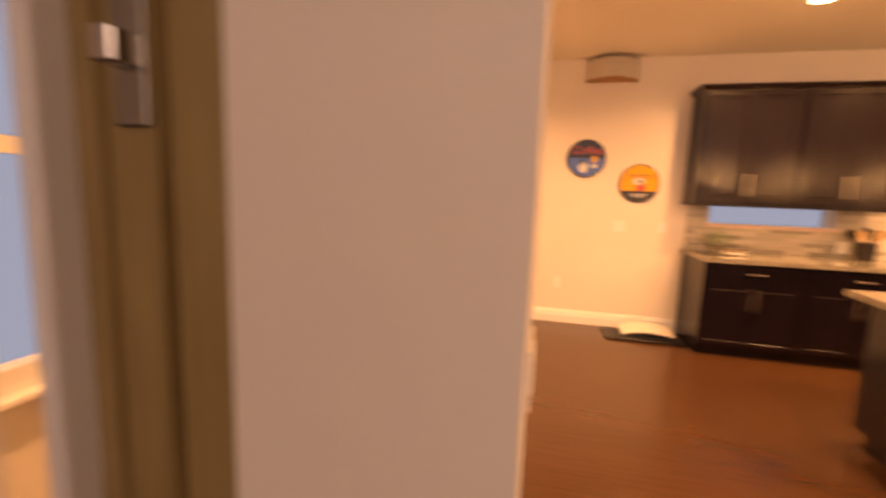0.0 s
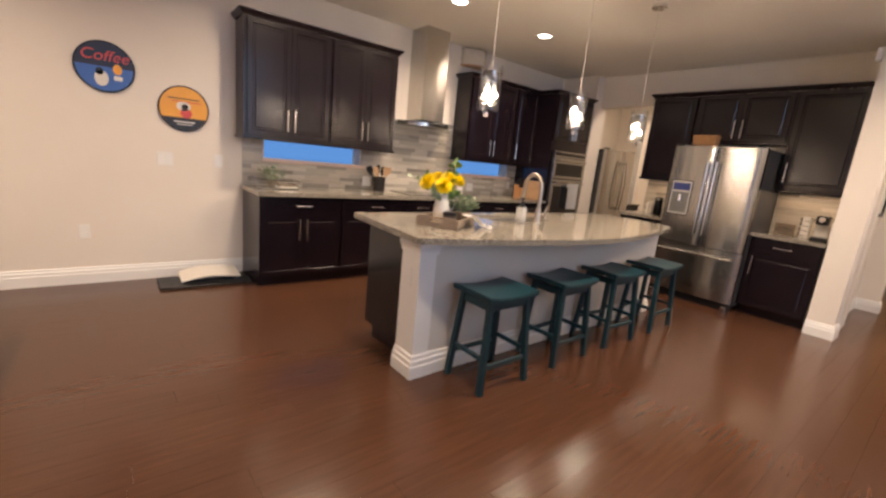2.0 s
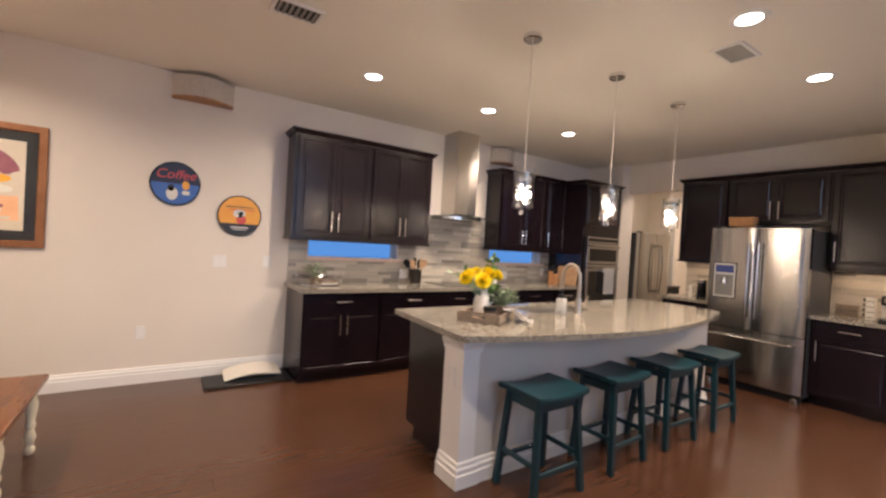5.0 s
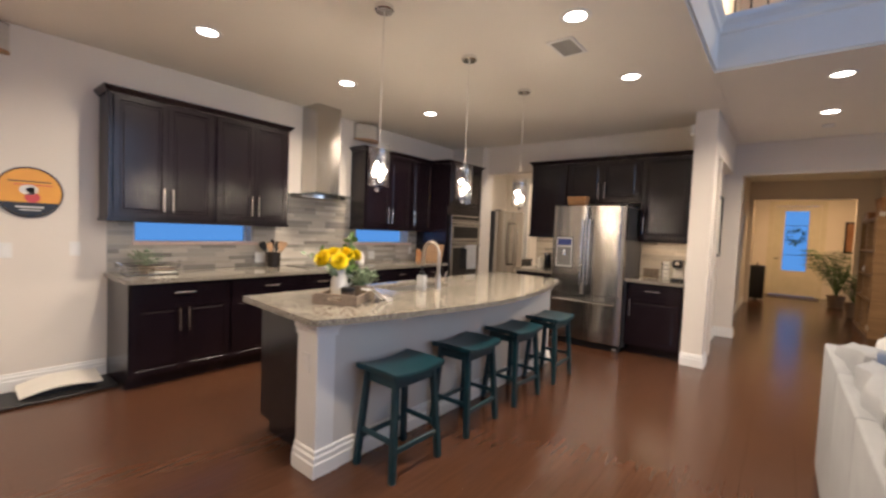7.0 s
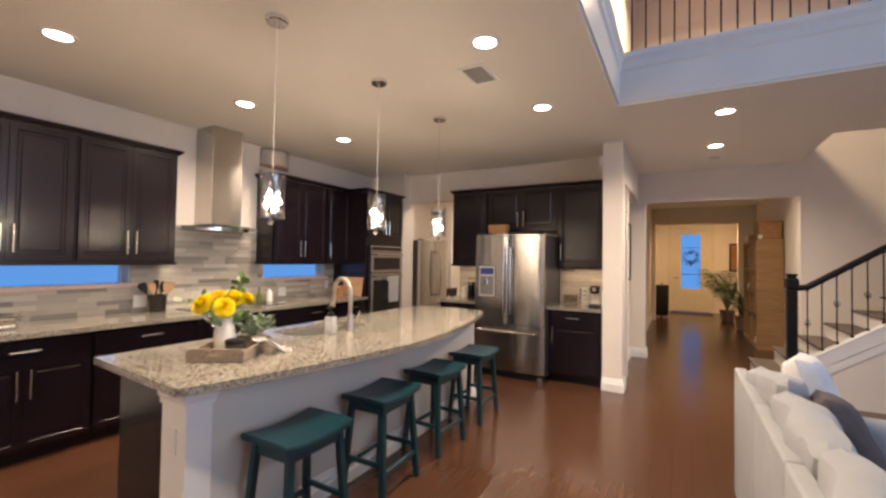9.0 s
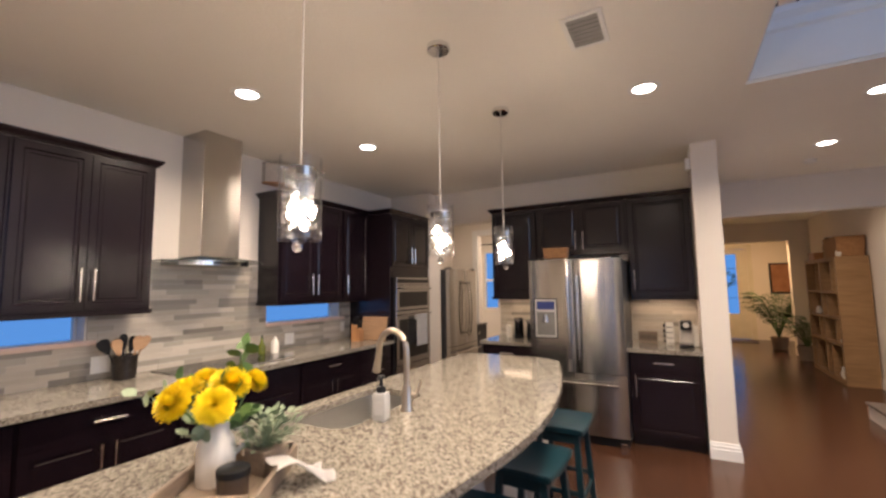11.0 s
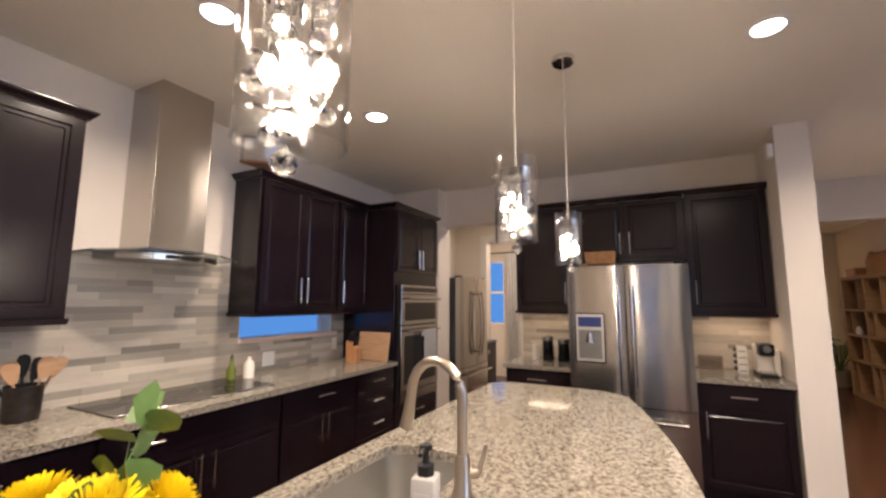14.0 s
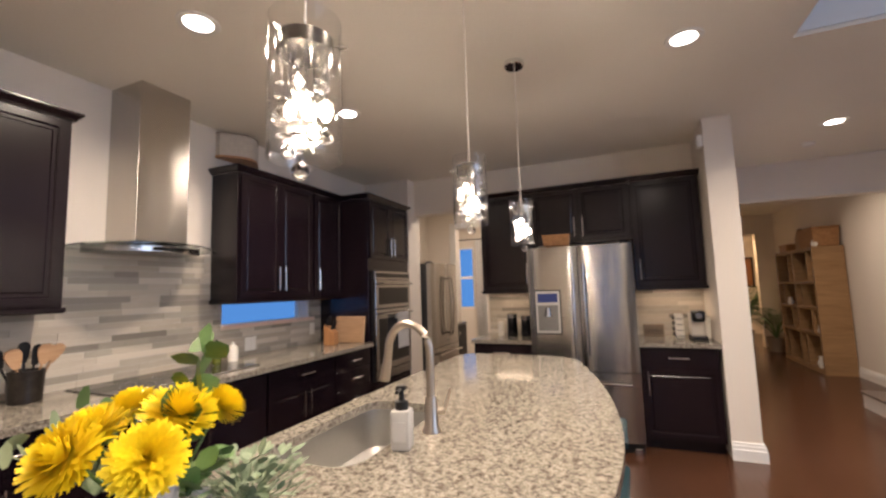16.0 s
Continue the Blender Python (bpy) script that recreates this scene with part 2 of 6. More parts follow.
PALM = surf("palm_green", (0.03, 0.075, 0.02), (0.08, 0.15, 0.04), 9, 0.45)
CERAMIC = surf("white_ceramic", (0.66, 0.62, 0.56), (0.76, 0.72, 0.66), 6, 0.35)
WINDOWGLASS = glass("window_glass", (1, 1, 1), 0.0, 1.05)
CRYSTAL = glass("crystal", (1, 1, 1), 0.0, 1.5)
BULB = glow("bulb_glow", (1.0, 0.84, 0.64), 70.0)
CANGLOW = glow("can_light_glow", (1.0, 0.93, 0.82), 14.0)
SCREEN = glow("display_blue", (0.010, 0.022, 0.10), 0.30)
SILL = surf("sill_stone", (0.60, 0.44, 0.36), (0.70, 0.54, 0.45), 9, 0.35)
STONE = [surf("tile_" + k, a, b2, 7, 0.34, bump=0.15, bscale=30, stretch=(1, 1, 9), per_object=0.6, fineamt=0.35) for k, a, b2 in (
    ("light", (0.45, 0.40, 0.33), (0.56, 0.505, 0.43)), ("grey", (0.32, 0.288, 0.24), (0.41, 0.372, 0.315)),
    ("warm", (0.40, 0.35, 0.285), (0.49, 0.435, 0.36)), ("dark", (0.21, 0.188, 0.158), (0.29, 0.262, 0.222)))]
GROUT = surf("grout", (0.36, 0.34, 0.31), (0.44, 0.42, 0.38), 10, 0.9)
WICKER = surf("wicker", (0.20, 0.09, 0.03), (0.40, 0.21, 0.09), 30, 0.7, bump=0.6, bscale=120, stretch=(1, 1, 3))
COPPER = surf("copper_frame", (0.26, 0.11, 0.05), (0.42, 0.20, 0.10), 5, 0.35, 0.5, bump=0.1)
PAPER = surf("print_paper", (0.55, 0.47, 0.36), (0.66, 0.58, 0.46), 4, 0.6)
FABRIC = surf("speaker_fabric", (0.50, 0.45, 0.385), (0.58, 0.52, 0.45), 30, 0.9, bump=0.3, bscale=300)
VENTGREY = surf("vent_slat", (0.30, 0.28, 0.26), (0.38, 0.36, 0.33), 5, 0.5)
SPOON = surf("utensil_wood", (0.30, 0.17, 0.09), (0.44, 0.27, 0.15), 6, 0.6, stretch=(1, 1, 8))
CARPET = surf("stair_tread", (0.10, 0.075, 0.06), (0.16, 0.12, 0.10), 6, 0.6, bump=0.1)

# ---- mesh helpers ----


def thing(name, place=(0, 0, 0), rz=0.0, label="", category="", group="", kind=""):
    ob = new(name)
    ob.empty_display_size = 0.1
    ob.matrix_basis = pose(*place, 0, 0, rz)
    return tagged(ob, label, category, group, kind)


def part(name, bm, material, parent=None, label="", smooth=False, place=None):
    me = bpy.data.meshes.new(name)
    bm.normal_update()
    bm.to_mesh(me)
    bm.free()
    for mt in material if isinstance(material, (list, tuple)) else [material]:
        me.materials.append(mt)
    if smooth:
        me.shade_smooth()
        me.set_sharp_from_angle(angle=radians(38))
    ob = new(name, me)
    if parent:
        ob.parent = parent
    if place is not None:
        ob.matrix_basis = place
    if label:
        ob["label"] = label
    return ob


def solo(name, bm, material, place=(0, 0, 0), label="", category="", group="", kind="", smooth=False):
    """A thing that is one mesh; its mesh is in world metres round the place."""
    bm.transform(Matrix.Translation(-Vector(place)))
    ob = part(name, bm, material, None, "", smooth, pose(*place))
    return tagged(ob, label, category, group, kind)


def box(bm, x0, x1, y0, y1, z0, z1, bevel=0.0, seg=1):
    m = Matrix.Translation(((x0 + x1) / 2, (y0 + y1) / 2, (z0 + z1) / 2)) @ Matrix.Diagonal((abs(x1 - x0), abs(y1 - y0), abs(z1 - z0), 1))
    r = bmesh.ops.create_cube(bm, size=1, matrix=m)
    if bevel:
        edges = list({e for v in r["verts"] for e in v.link_edges})
        bmesh.ops.bevel(bm, geom=edges, offset=bevel, segments=seg, affect="EDGES", profile=0.5)
    return bm


def boxes(*args):
    bm = bmesh.new()
    for a in args:
        box(bm, *a)
    return bm


def lathe(bm, profile, place=(0, 0, 0), n=24, tilt=None):
    """Spins (radius, height) pairs about z."""
    rows = []
    base = Matrix.Translation(place) @ (tilt if tilt else Matrix())
    for r, z in profile:
        if r < 1e-5:
            rows.append([bm.verts.new(base @ Vector((0, 0, z)))])
        else:
            rows.append([bm.verts.new(base @ Vector((r * math.cos(2 * math.pi * i / n), r * math.sin(2 * math.pi * i / n), z))) for i in range(n)])
    for a, b in zip(rows, rows[1:]):
        for i in range(n):
            j = (i + 1) % n
            if len(a) == 1 and len(b) > 1:
                bm.faces.new((a[0], b[j], b[i]))
            elif len(b) == 1 and len(a) > 1:
                bm.faces.new((a[i], a[j], b[0]))
            elif len(a) > 1:
                bm.faces.new((a[i], a[j], b[j], b[i]))
    return bm


def tube(bm, pts, radius, n=10, taper=None):
    """A round bar along points."""
    pts = [Vector(p) for p in pts]
    rows = []
    up = Vector((0.123, 0.456, 0.88)).normalized()
    for i, p in enumerate(pts):
        d = (pts[min(i + 1, len(pts) - 1)] - pts[max(i - 1, 0)]).normalized()
        a = d.cross(up).normalized()
        b = d.cross(a)
        r = radius if taper is None else radius + (taper - radius) * i / (len(pts) - 1)
        rows.append([bm.verts.new(p + r * (math.cos(2 * math.pi * k / n) * a + math.sin(2 * math.pi * k / n) * b)) for k in range(n)])
    for a, b in zip(rows, rows[1:]):
        for k in range(n):
            bm.faces.new((a[k], a[(k + 1) % n], b[(k + 1) % n], b[k]))
    bm.faces.new(rows[0][::-1])
    bm.faces.new(rows[-1])
    return bm


def sweep(bm, profile, path, closed=False):
    """Sweeps an outline of (out, up) pairs along a level path of (x, y, z); out is to the path's right."""
    pts = [Vector(p) for p in path]
    rows = []
    for i, p in enumerate(pts):
        a = (p - pts[i - 1]).normalized() if i > 0 or closed else None
        b = (pts[(i + 1) % len(pts)] - p).normalized() if i < len(pts) - 1 or closed else None
        da, db = a or b, b or a
        na, nb = Vector((da.y, -da.x, 0)), Vector((db.y, -db.x, 0))
        out = (na + nb)
        out = out / max(0.2, out.dot(na))
        rows.append([bm.verts.new(p + out * o + Vector((0, 0, u))) for o, u in profile])
    k = len(profile)
    pairs = list(zip(rows, rows[1:])) + ([(rows[-1], rows[0])] if closed else [])
    for r1, r2 in pairs:
        for i in range(k):
            bm.faces.new((r1[i], r2[i], r2[(i + 1) % k], r1[(i + 1) % k]))
    if not closed:
        bm.faces.new(rows[0])
        bm.faces.new(rows[-1][::-1])
    bmesh.ops.recalc_face_normals(bm, faces=bm.faces)
    return bm


def slab(bm, outline, z0, z1, holes=()):
    """A flat plate of any outline, with holes through it."""
    edges = []
    for ring in (outline, *holes):
        vs = [bm.verts.new((x, y, z0)) for x, y in ring]
        edges += [bm.edges.new((vs[i], vs[(i + 1) % len(vs)])) for i in range(len(vs))]
    bmesh.ops.triangle_fill(bm, use_beauty=True, use_dissolve=False, edges=edges)
    r = bmesh.ops.extrude_face_region(bm, geom=bm.faces[:])
    bmesh.ops.translate(bm, verts=[v for v in r["geom"] if isinstance(v, bmesh.types.BMVert)], vec=(0, 0, z1 - z0))
    bmesh.ops.recalc_face_normals(bm, faces=bm.faces)
    return bm


def rounded(x0, x1, y0, y1, r, n=6):
    pts = []
    for cx, cy, a0 in ((x1 - r, y0 + r, -90), (x1 - r, y1 - r, 0), (x0 + r, y1 - r, 90), (x0 + r, y0 + r, 180)):
        pts += [(cx + r * math.cos(radians(a0 + 90 * i / n)), cy + r * math.sin(radians(a0 + 90 * i / n))) for i in range(n + 1)]
    return pts


# ---- walls, ceilings ----
N = 4.94       # face of the wall with the sink-side cabinets
CX = 6.77      # face of the wall behind the refrigerator
H = 2.80       # kitchen ceiling
TOP = 5.5      # ceiling of the two-storey living room


def wall(name, boxes_list, material=WALL, label="painted plaster wall"):
    return tagged(part(name, boxes(*boxes_list), material), label, "wall", kind="structure")


W1, W2 = (1.98, 3.05, 1.155, 1.47), (4.51, 5.53, 1.155, 1.47)
wall("wall_north", [(-1.62, W1[0], N, N + 0.16, 0, H), (W1[1], W2[0], N, N + 0.16, 0, H), (W2[1], 8.6, N, N + 0.16, 0, H),
                    (W1[0], W1[1], N, N + 0.16, 0, W1[2]), (W1[0], W1[1], N, N + 0.16, W1[3], H),
                    (W2[0], W2[1], N, N + 0.16, 0, W2[2]), (W2[0], W2[1], N, N + 0.16, W2[3], H)], WALL, "warm beige painted plaster wall behind the kitchen cabinets")
wall("wall_refrigerator", [(CX, CX + 0.14, 1.0, 3.38, 0, H), (CX, CX + 0.14, 3.38, 4.30, 2.36, H), (6.60, CX + 0.14, 4.30, N, 0, H)], WALL, "beige painted wall behind the refrigerator")
wall("wall_end_post", [(6.12, 6.34, 0.985, 1.195, 0, H)], WALL, "narrow pale wall end beside the kitchen")
wall("wall_hall", [(6.34, 8.15, 1.10, 1.195, 0, H), (6.34, 8.15, 0.985, 1.10, 2.37, H), (8.15, 8.31, 0.88, 1.195, 0, H), (8.31, 11.2, 1.05, 1.195, 0, H), (11.3, 16.0, 1.05, 1.195, 0, H)], WALL, "pale painted hallway wall with a shallow recess")
wall("wall_hall_header", [(8.15, 8.31, -0.95, 0.88, 2.35, H), (12.9, 13.06, -0.76, 0.95, 2.39, H), (12.9, 13.06, -1.10, -0.76, 0, H), (12.9, 13.06, 0.95, 1.05, 0, H)], WALL, "dropped plaster header across the hallway")
wall("wall_stairs", [(8.15, 8.31, -4.46, -0.95, 0, TOP)], WALL, "pale plaster wall beside the staircase")
wall("wall_bookcase", [(8.31, 13.06, -1.24, -1.10, 0, H), (13.06, 16.0, -1.62, -1.48, 0, H)], WALL, "pale plaster wall behind the bookcase")
wall("wall_foyer", [(15.6, 15.75, -2.2, -0.35, 0, H), (15.6, 15.75, 0.61, 1.2, 0, H), (15.6, 15.75, -0.35, 0.61, 2.43, H)], WALL, "warm painted foyer wall around the front door")
wall("wall_pantry", [(8.46, 8.6, 1.195, 3.30, 0, H), (8.46, 8.6, 4.40, N, 0, H), (8.46, 8.6, 3.30, 4.40, 2.40, H), (10.4, 10.5, 2.2, 4.75, 0, H), (10.4, 10.5, 5.13, 5.4, 0, H), (10.4, 10.5, 4.75, 5.13, 0, 1.0), (10.4, 10.5, 4.75, 5.13, 2.29, H), (8.6, 10.5, 2.2, 2.3, 0, H), (8.6, 10.5, 5.4, 5.5, 0, H), (8.6, 8.7, N + 0.16, 5.4, 0, H)], WALL, "cream painted wall of the back passage")
wall("wall_dining", [(-1.62, -1.48, 0.86, 1.10, 0, H), (-1.62, -1.48, 2.40, N, 0, H), (-1.62, -1.48, 1.10, 2.40, 0, 0.62), (-1.62, -1.48, 1.10, 2.40, 2.35, H)], WALL, "beige painted dining wall")
wall("wall_return", [(-0.02, 0.32, 0.62, 1.40, 0, H)], WALL, "beige plaster wall end beside the patio door")
wall("wall_patio", [(-3.3, -0.85, 0.72, 0.86, 0, H), (-0.85, -0.02, 0.72, 0.86, 2.12, H), (-3.3, 0.32, 0.86, 1.0, H, TOP)], WALL, "plaster wall above the patio door")
wall("wall_south", [(-3.3, -1.0, -4.6, -4.46, 0, TOP), (4.0, 9.0, -4.6, -4.46, 0, TOP), (-1.0, 4.0, -4.6, -4.46, 0, 0.6), (-1.0, 4.0, -4.6, -4.46, 4.2, TOP)], WALL, "living room wall with a tall window opening")
wall("wall_west", [(-3.3, -3.16, -4.46, 0.72, 0, TOP)], WALL, "living room wall")
wall("wall_loft", [(8.15, 8.31, -0.95, 1.2, H + 0.3, TOP), (5.2, 8.15, 1.05, 1.2, H + 0.3, TOP)], WALL, "warm lit loft wall upstairs")

# ceiling slab with the loft edge
ceil = bmesh.new()
box(ceil, -3.3, 16.0, 0.905, N + 0.2, H, H + 0.30)
box(ceil, 8.6, 10.5, N + 0.2, 5.5, H, H + 0.30)
box(ceil, 4.975, 6.75, -2.6, 0.904, H, H + 0.30)
box(ceil, 6.75, 8.20, -0.94, 0.904, H, H + 0.30)
box(ceil, 8.20, 16.0, -2.6, 0.904, H, H + 0.30)
tagged(part("ceiling", ceil, CEIL), "textured flat ceiling over the kitchen and hall", "ceiling", kind="structure")
tagged(part("ceiling_living_room", boxes((-3.3, 9.0, -4.6, 1.3, TOP, TOP + 0.1)), CEIL), "high ceiling over the living room", "ceiling", kind="structure")
edge = bmesh.new()
sweep(edge, [(0, 0.02), (0.012, 0.02), (0.012, 0.29), (0.03, 0.31), (0.03, 0.36), (0.055, 0.40), (0.055, 0.44), (-0.08, 0.44), (-0.08, 0.31), (0, 0.31)],
      [(4.972, -2.6, H), (4.972, 0.90, H), (-3.2, 0.90, H)][::-1])
tagged(part("trim_loft_edge", edge, TRIM), "white painted moulding along the loft edge", "trim", kind="structure")

# baseboards, a stepped profile
BB = [(0, 0), (0.022, 0), (0.022, 0.085), (0.017, 0.092), (0.017, 0.112), (0.010, 0.124), (0.010, 0.136), (0.004, 0.142), (0, 0.142)]


def baseboard(path, label="white painted stepped baseboard"):
    bm = bmesh.new()
    sweep(bm, BB, path)
    return tagged(part("baseboard", bm, TRIM), label, "baseboard", kind="structure")


baseboard([(-1.48, N, 0), (1.775, N, 0)])
baseboard([(6.60, 4.26, 0), (6.60, 4.30, 0)][::-1])
baseboard([(6.12, 1.197, 0), (6.12, 0.985, 0), (6.34, 0.985, 0), (6.34, 1.10, 0), (8.15, 1.10, 0), (8.15, 0.88, 0), (8.31, 0.88, 0), (8.31, 1.05, 0), (11.2, 1.05, 0)][::-1][::-1])
baseboard([(11.3, 1.05, 0), (15.6, 1.05, 0)])
baseboard([(12.9, -1.10, 0), (8.31, -1.10, 0), (8.31, -0.95, 0), (8.15, -0.95, 0)])
baseboard([(-0.02, 1.40, 0), (0.32, 1.40, 0), (0.32, 0.62, 0), (-0.02, 0.62, 0)])

# windows in the tiled wall
def strip_window(name, w):
    x0, x1, z0, z1 = w
    t = thing(name, ((x0 + x1) / 2, N + 0.1, z0), 0, "low strip window with blue dusk light behind it", "window", kind="structure")
    xc = (x0 + x1) / 2
    fr = bmesh.new()
    for a in ((x0, x1, 0.02, 0.06, z0, z0 + 0.018), (x0, x1, 0.02, 0.06, z1 - 0.018, z1), (x0, x0 + 0.018, 0.02, 0.06, z0, z1), (x1 - 0.018, x1, 0.02, 0.06, z0, z1)):
        box(fr, a[0] - xc, a[1] - xc, a[2], a[3], a[4] - z0, a[5] - z0)
    part("window_frame", fr, TRIM, t)
    g = part("pane", boxes((x0 - xc + 0.018, x1 - xc - 0.018, 0.035, 0.041, 0.018, z1 - z0 - 0.018)), WINDOWGLASS, t)
    g.visible_shadow = False
    part("window_sill", boxes((x0 - xc - 0.01, x1 - xc + 0.01, -0.125, 0.018, -0.012, 0.022, 0.004)), SILL, t, "pinkish stone sill")
    part("sill_edge", boxes((x0 - xc - 0.03, x1 - xc + 0.06, -0.142, -0.126, -0.016, 0.020, 0.004)), SILL, t, "pinkish stone ledge under the window")


strip_window("window_1", W1)
strip_window("window_2", W2)

# ---- kitchen cabinets ----


def panel_door(w, h, th=0.02, rail=0.055):
    """A framed door front in the xz plane, its face at y = 0, looking along -y."""
    bm = bmesh.new()
    box(bm, 0, w, 0, th, 0, h)
    bm.faces.ensure_lookup_table()
    f = min(bm.faces, key=lambda q: q.calc_center_median().y)
    for thick, deep in ((0.003, 0.0), (max(0.012, min(rail, h * 0.28)), 0.0), (0.010, -0.009), (0.022, 0.0), (0.012, 0.006)):
        if thick * 2 < min(w, h) * 0.9:
            bmesh.ops.inset_region(bm, faces=[f], thickness=thick, depth=deep)
    return bm


def bar_pull(length, horizontal):
    bm = bmesh.new()
    a, b = (-length / 2, length / 2)
    pt = (lambda s, y: (s, y, 0)) if horizontal else (lambda s, y: (0, y, s))
    tube(bm, [pt(a, -0.034), pt(b, -0.034)], 0.006, 8)
    for s in (a * 0.72, b * 0.72):
        tube(bm, [pt(s, -0.034), pt(s, 0.0)], 0.0045, 8)
    return bm


def cabinet(name, place, rz, w, depth, z0, z1, fronts, label, toe=0.0, group="", crown=None, ends=(False, False)):
    """Local frame: x along the front, face at y = 0, body behind it. fronts: x0, x1, z0, z1, handle ('v' or 'h', x, z) or None."""
    t = thing(name, place, rz, label, "cabinet", group)
    body = bmesh.new()
    box(body, 0, w, 0.021, depth, z0 + toe, z1, 0.002)
    if toe:
        box(body, 0.001, w - 0.001, 0.09, depth, z0, z0 + toe)
    part("body", body, ESPRESSO, t)
    for x0, x1, a, b, pull in fronts:
        nm = "drawer_front" if (b - a) < 0.24 else "door"
        bm = panel_door(x1 - x0 - 0.004, b - a - 0.004) if nm == "door" else boxes((0, x1 - x0 - 0.004, 0, 0.02, 0, b - a - 0.004, 0.003))
        d = part(nm, bm, ESPRESSO, t, place=pose(x0 + 0.002, 0, a + 0.002))
        if pull:
            k, hx, hz = pull
            part("handle", bar_pull(0.20 if k == "v" else 0.16, k == "h"), PULL, d, "brushed nickel bar pull", True, pose(hx - x0 - 0.002, 0, hz - a - 0.002))
    if crown:
        x0, x1, left, right = crown
        prof = [(0, 0), (0.012, 0), (0.018, 0.012), (0.034, 0.030), (0.040, 0.040), (0.040, 0.048), (0, 0.048)]
        path = ([(x0, depth, z1)] if left else []) + [(x0, 0.02, z1), (x1, 0.02, z1)] + ([(x1, depth, z1)] if right else [])
        cr = bmesh.new()
        sweep(cr, prof, path)
        part("crown", cr, ESPRESSO, t)
        lr = bmesh.new()
        sweep(lr, [(0.004, -0.03), (0.012, -0.022), (0.012, 0.0), (-0.01, 0.0), (-0.01, -0.03)], [(p[0], p[1], z0) for p in path])
        part("light_rail", lr, ESPRESSO, t)
    return t


UZ0, UZ1 = 1.38, 2.40
UY = 4.625
DARK = "dark espresso wooden "
cabinet("wall_cabinet", (1.72, UY, 0), 0, 0.815, N - UY - 0.002, UZ0, UZ1, [(0.03, 0.42, UZ0 + .01, UZ1 - .01, ("v", 0.385, 1.55)), (0.42, 0.80, UZ0 + .01, UZ1 - .01, ("v", 0.455, 1.55))],
        DARK + "wall cabinet with two closed panelled doors", group="upper cabinets", crown=(0, 0.815, True, False))
cabinet("wall_cabinet", (2.537, UY, 0), 0, 0.77, N - UY - 0.002, UZ0, UZ1, [(0.015, 0.385, UZ0 + .01, UZ1 - .01, ("v", 0.35, 1.55)), (0.385, 0.75, UZ0 + .01, UZ1 - .01, ("v", 0.42, 1.55))],
        DARK + "wall cabinet beside the range hood", group="upper cabinets", crown=(0, 0.77, False, True))
cabinet("wall_cabinet", (4.395, UY, 0), 0, 0.86, N - UY - 0.002, UZ0, UZ1, [(0.02, 0.43, UZ0 + .01, UZ1 - .01, ("v", 0.395, 1.55)), (0.43, 0.845, UZ0 + .01, UZ1 - .01, ("v", 0.465, 1.55))],
        DARK + "wall cabinet above the knife block", group="upper cabinets", crown=(0, 0.86, True, False))
cabinet("wall_cabinet", (5.257, UY, 0), 0, 0.46, N - UY - 0.002, UZ0, UZ1, [(0.015, 0.445, UZ0 + .01, UZ1 - .01, ("v", 0.05, 1.55))],
        DARK + "narrow wall cabinet beside the oven tower", group="upper cabinets", crown=(0, 0.46, False, False))
BY, BH = 4.30, 0.862
DZ = 0.69


def base_unit(x0, x1, fronts, label):
    cabinet("base_cabinet", (x0, BY, 0), 0, x1 - x0 - 0.003, N - BY - 0.002, 0, BH, fronts, label, toe=0.10, group="base cabinets")


base_unit(1.78, 2.56, [(0.01, 0.77, DZ, .855, ("h", 0.39, .775)), (0.01, 0.39, .11, DZ, ("v", 0.355, .55)), (0.39, 0.77, .11, DZ, ("v", 0.425, .55))], DARK + "base cabinet with a drawer and two doors")
base_unit(2.56, 3.34, [(0.01, 0.77, DZ, .855, ("h", 0.39, .775)), (0.01, 0.39, .11, DZ, ("v", 0.355, .55)), (0.39, 0.77, .11, DZ, ("v", 0.425, .55))], DARK + "base cabinet with a drawer and two doors")
base_unit(3.34, 4.38, [(0.01, 1.03, DZ, .855, ("h", 0.2, .775)), (0.01, 0.52, .11, DZ, ("v", 0.48, .55)), (0.52, 1.03, .11, DZ, ("v", 0.56, .55))], DARK + "wide base cabinet under the cooktop")
base_unit(4.38, 5.16, [(0.01, 0.77, DZ, .855, ("h", 0.39, .775)), (0.01, 0.39, .11, DZ, ("v", 0.355, .55)), (0.39, 0.77, .11, DZ, ("v", 0.425, .55))], DARK + "base cabinet with a drawer and two doors")
base_unit(5.16, 5.72, [(0.01, 0.55, .70, .855, ("h", 0.28, .775)), (0.01, 0.55, .52, .70, ("h", 0.28, .61)), (0.01, 0.55, .32, .52, ("h", 0.28, .42)), (0.01, 0.55, .11, .32, ("h", 0.28, .22))], DARK + "base cabinet with four stacked drawers")
# oven tower
OX0, OX1, OY = 5.722, 6.598, 4.30
tower = cabinet("oven_tower", (OX0, OY, 0), 0, OX1 - OX0, N - OY - 0.002, 0, UZ1, [(0.02, 0.438, 1.76, 2.38, ("v", 0.40, 1.90)), (0.438, 0.856, 1.76, 2.38, ("v", 0.475, 1.90)), (0.02, 0.856, .30, .47, ("h", 0.44, .385)), (0.02, 0.856, .11, .30, ("h", 0.44, .205))],
                DARK + "tall cabinet tower around the built-in oven", toe=0.10, group="oven tower", crown=(0, OX1 - OX0, True, True))
tagged(tower, category="cabinet")
oven = thing("wall_oven", (OX0 + 0.06, OY, 0.49), 0, "stainless steel built-in microwave over wall oven", "oven")
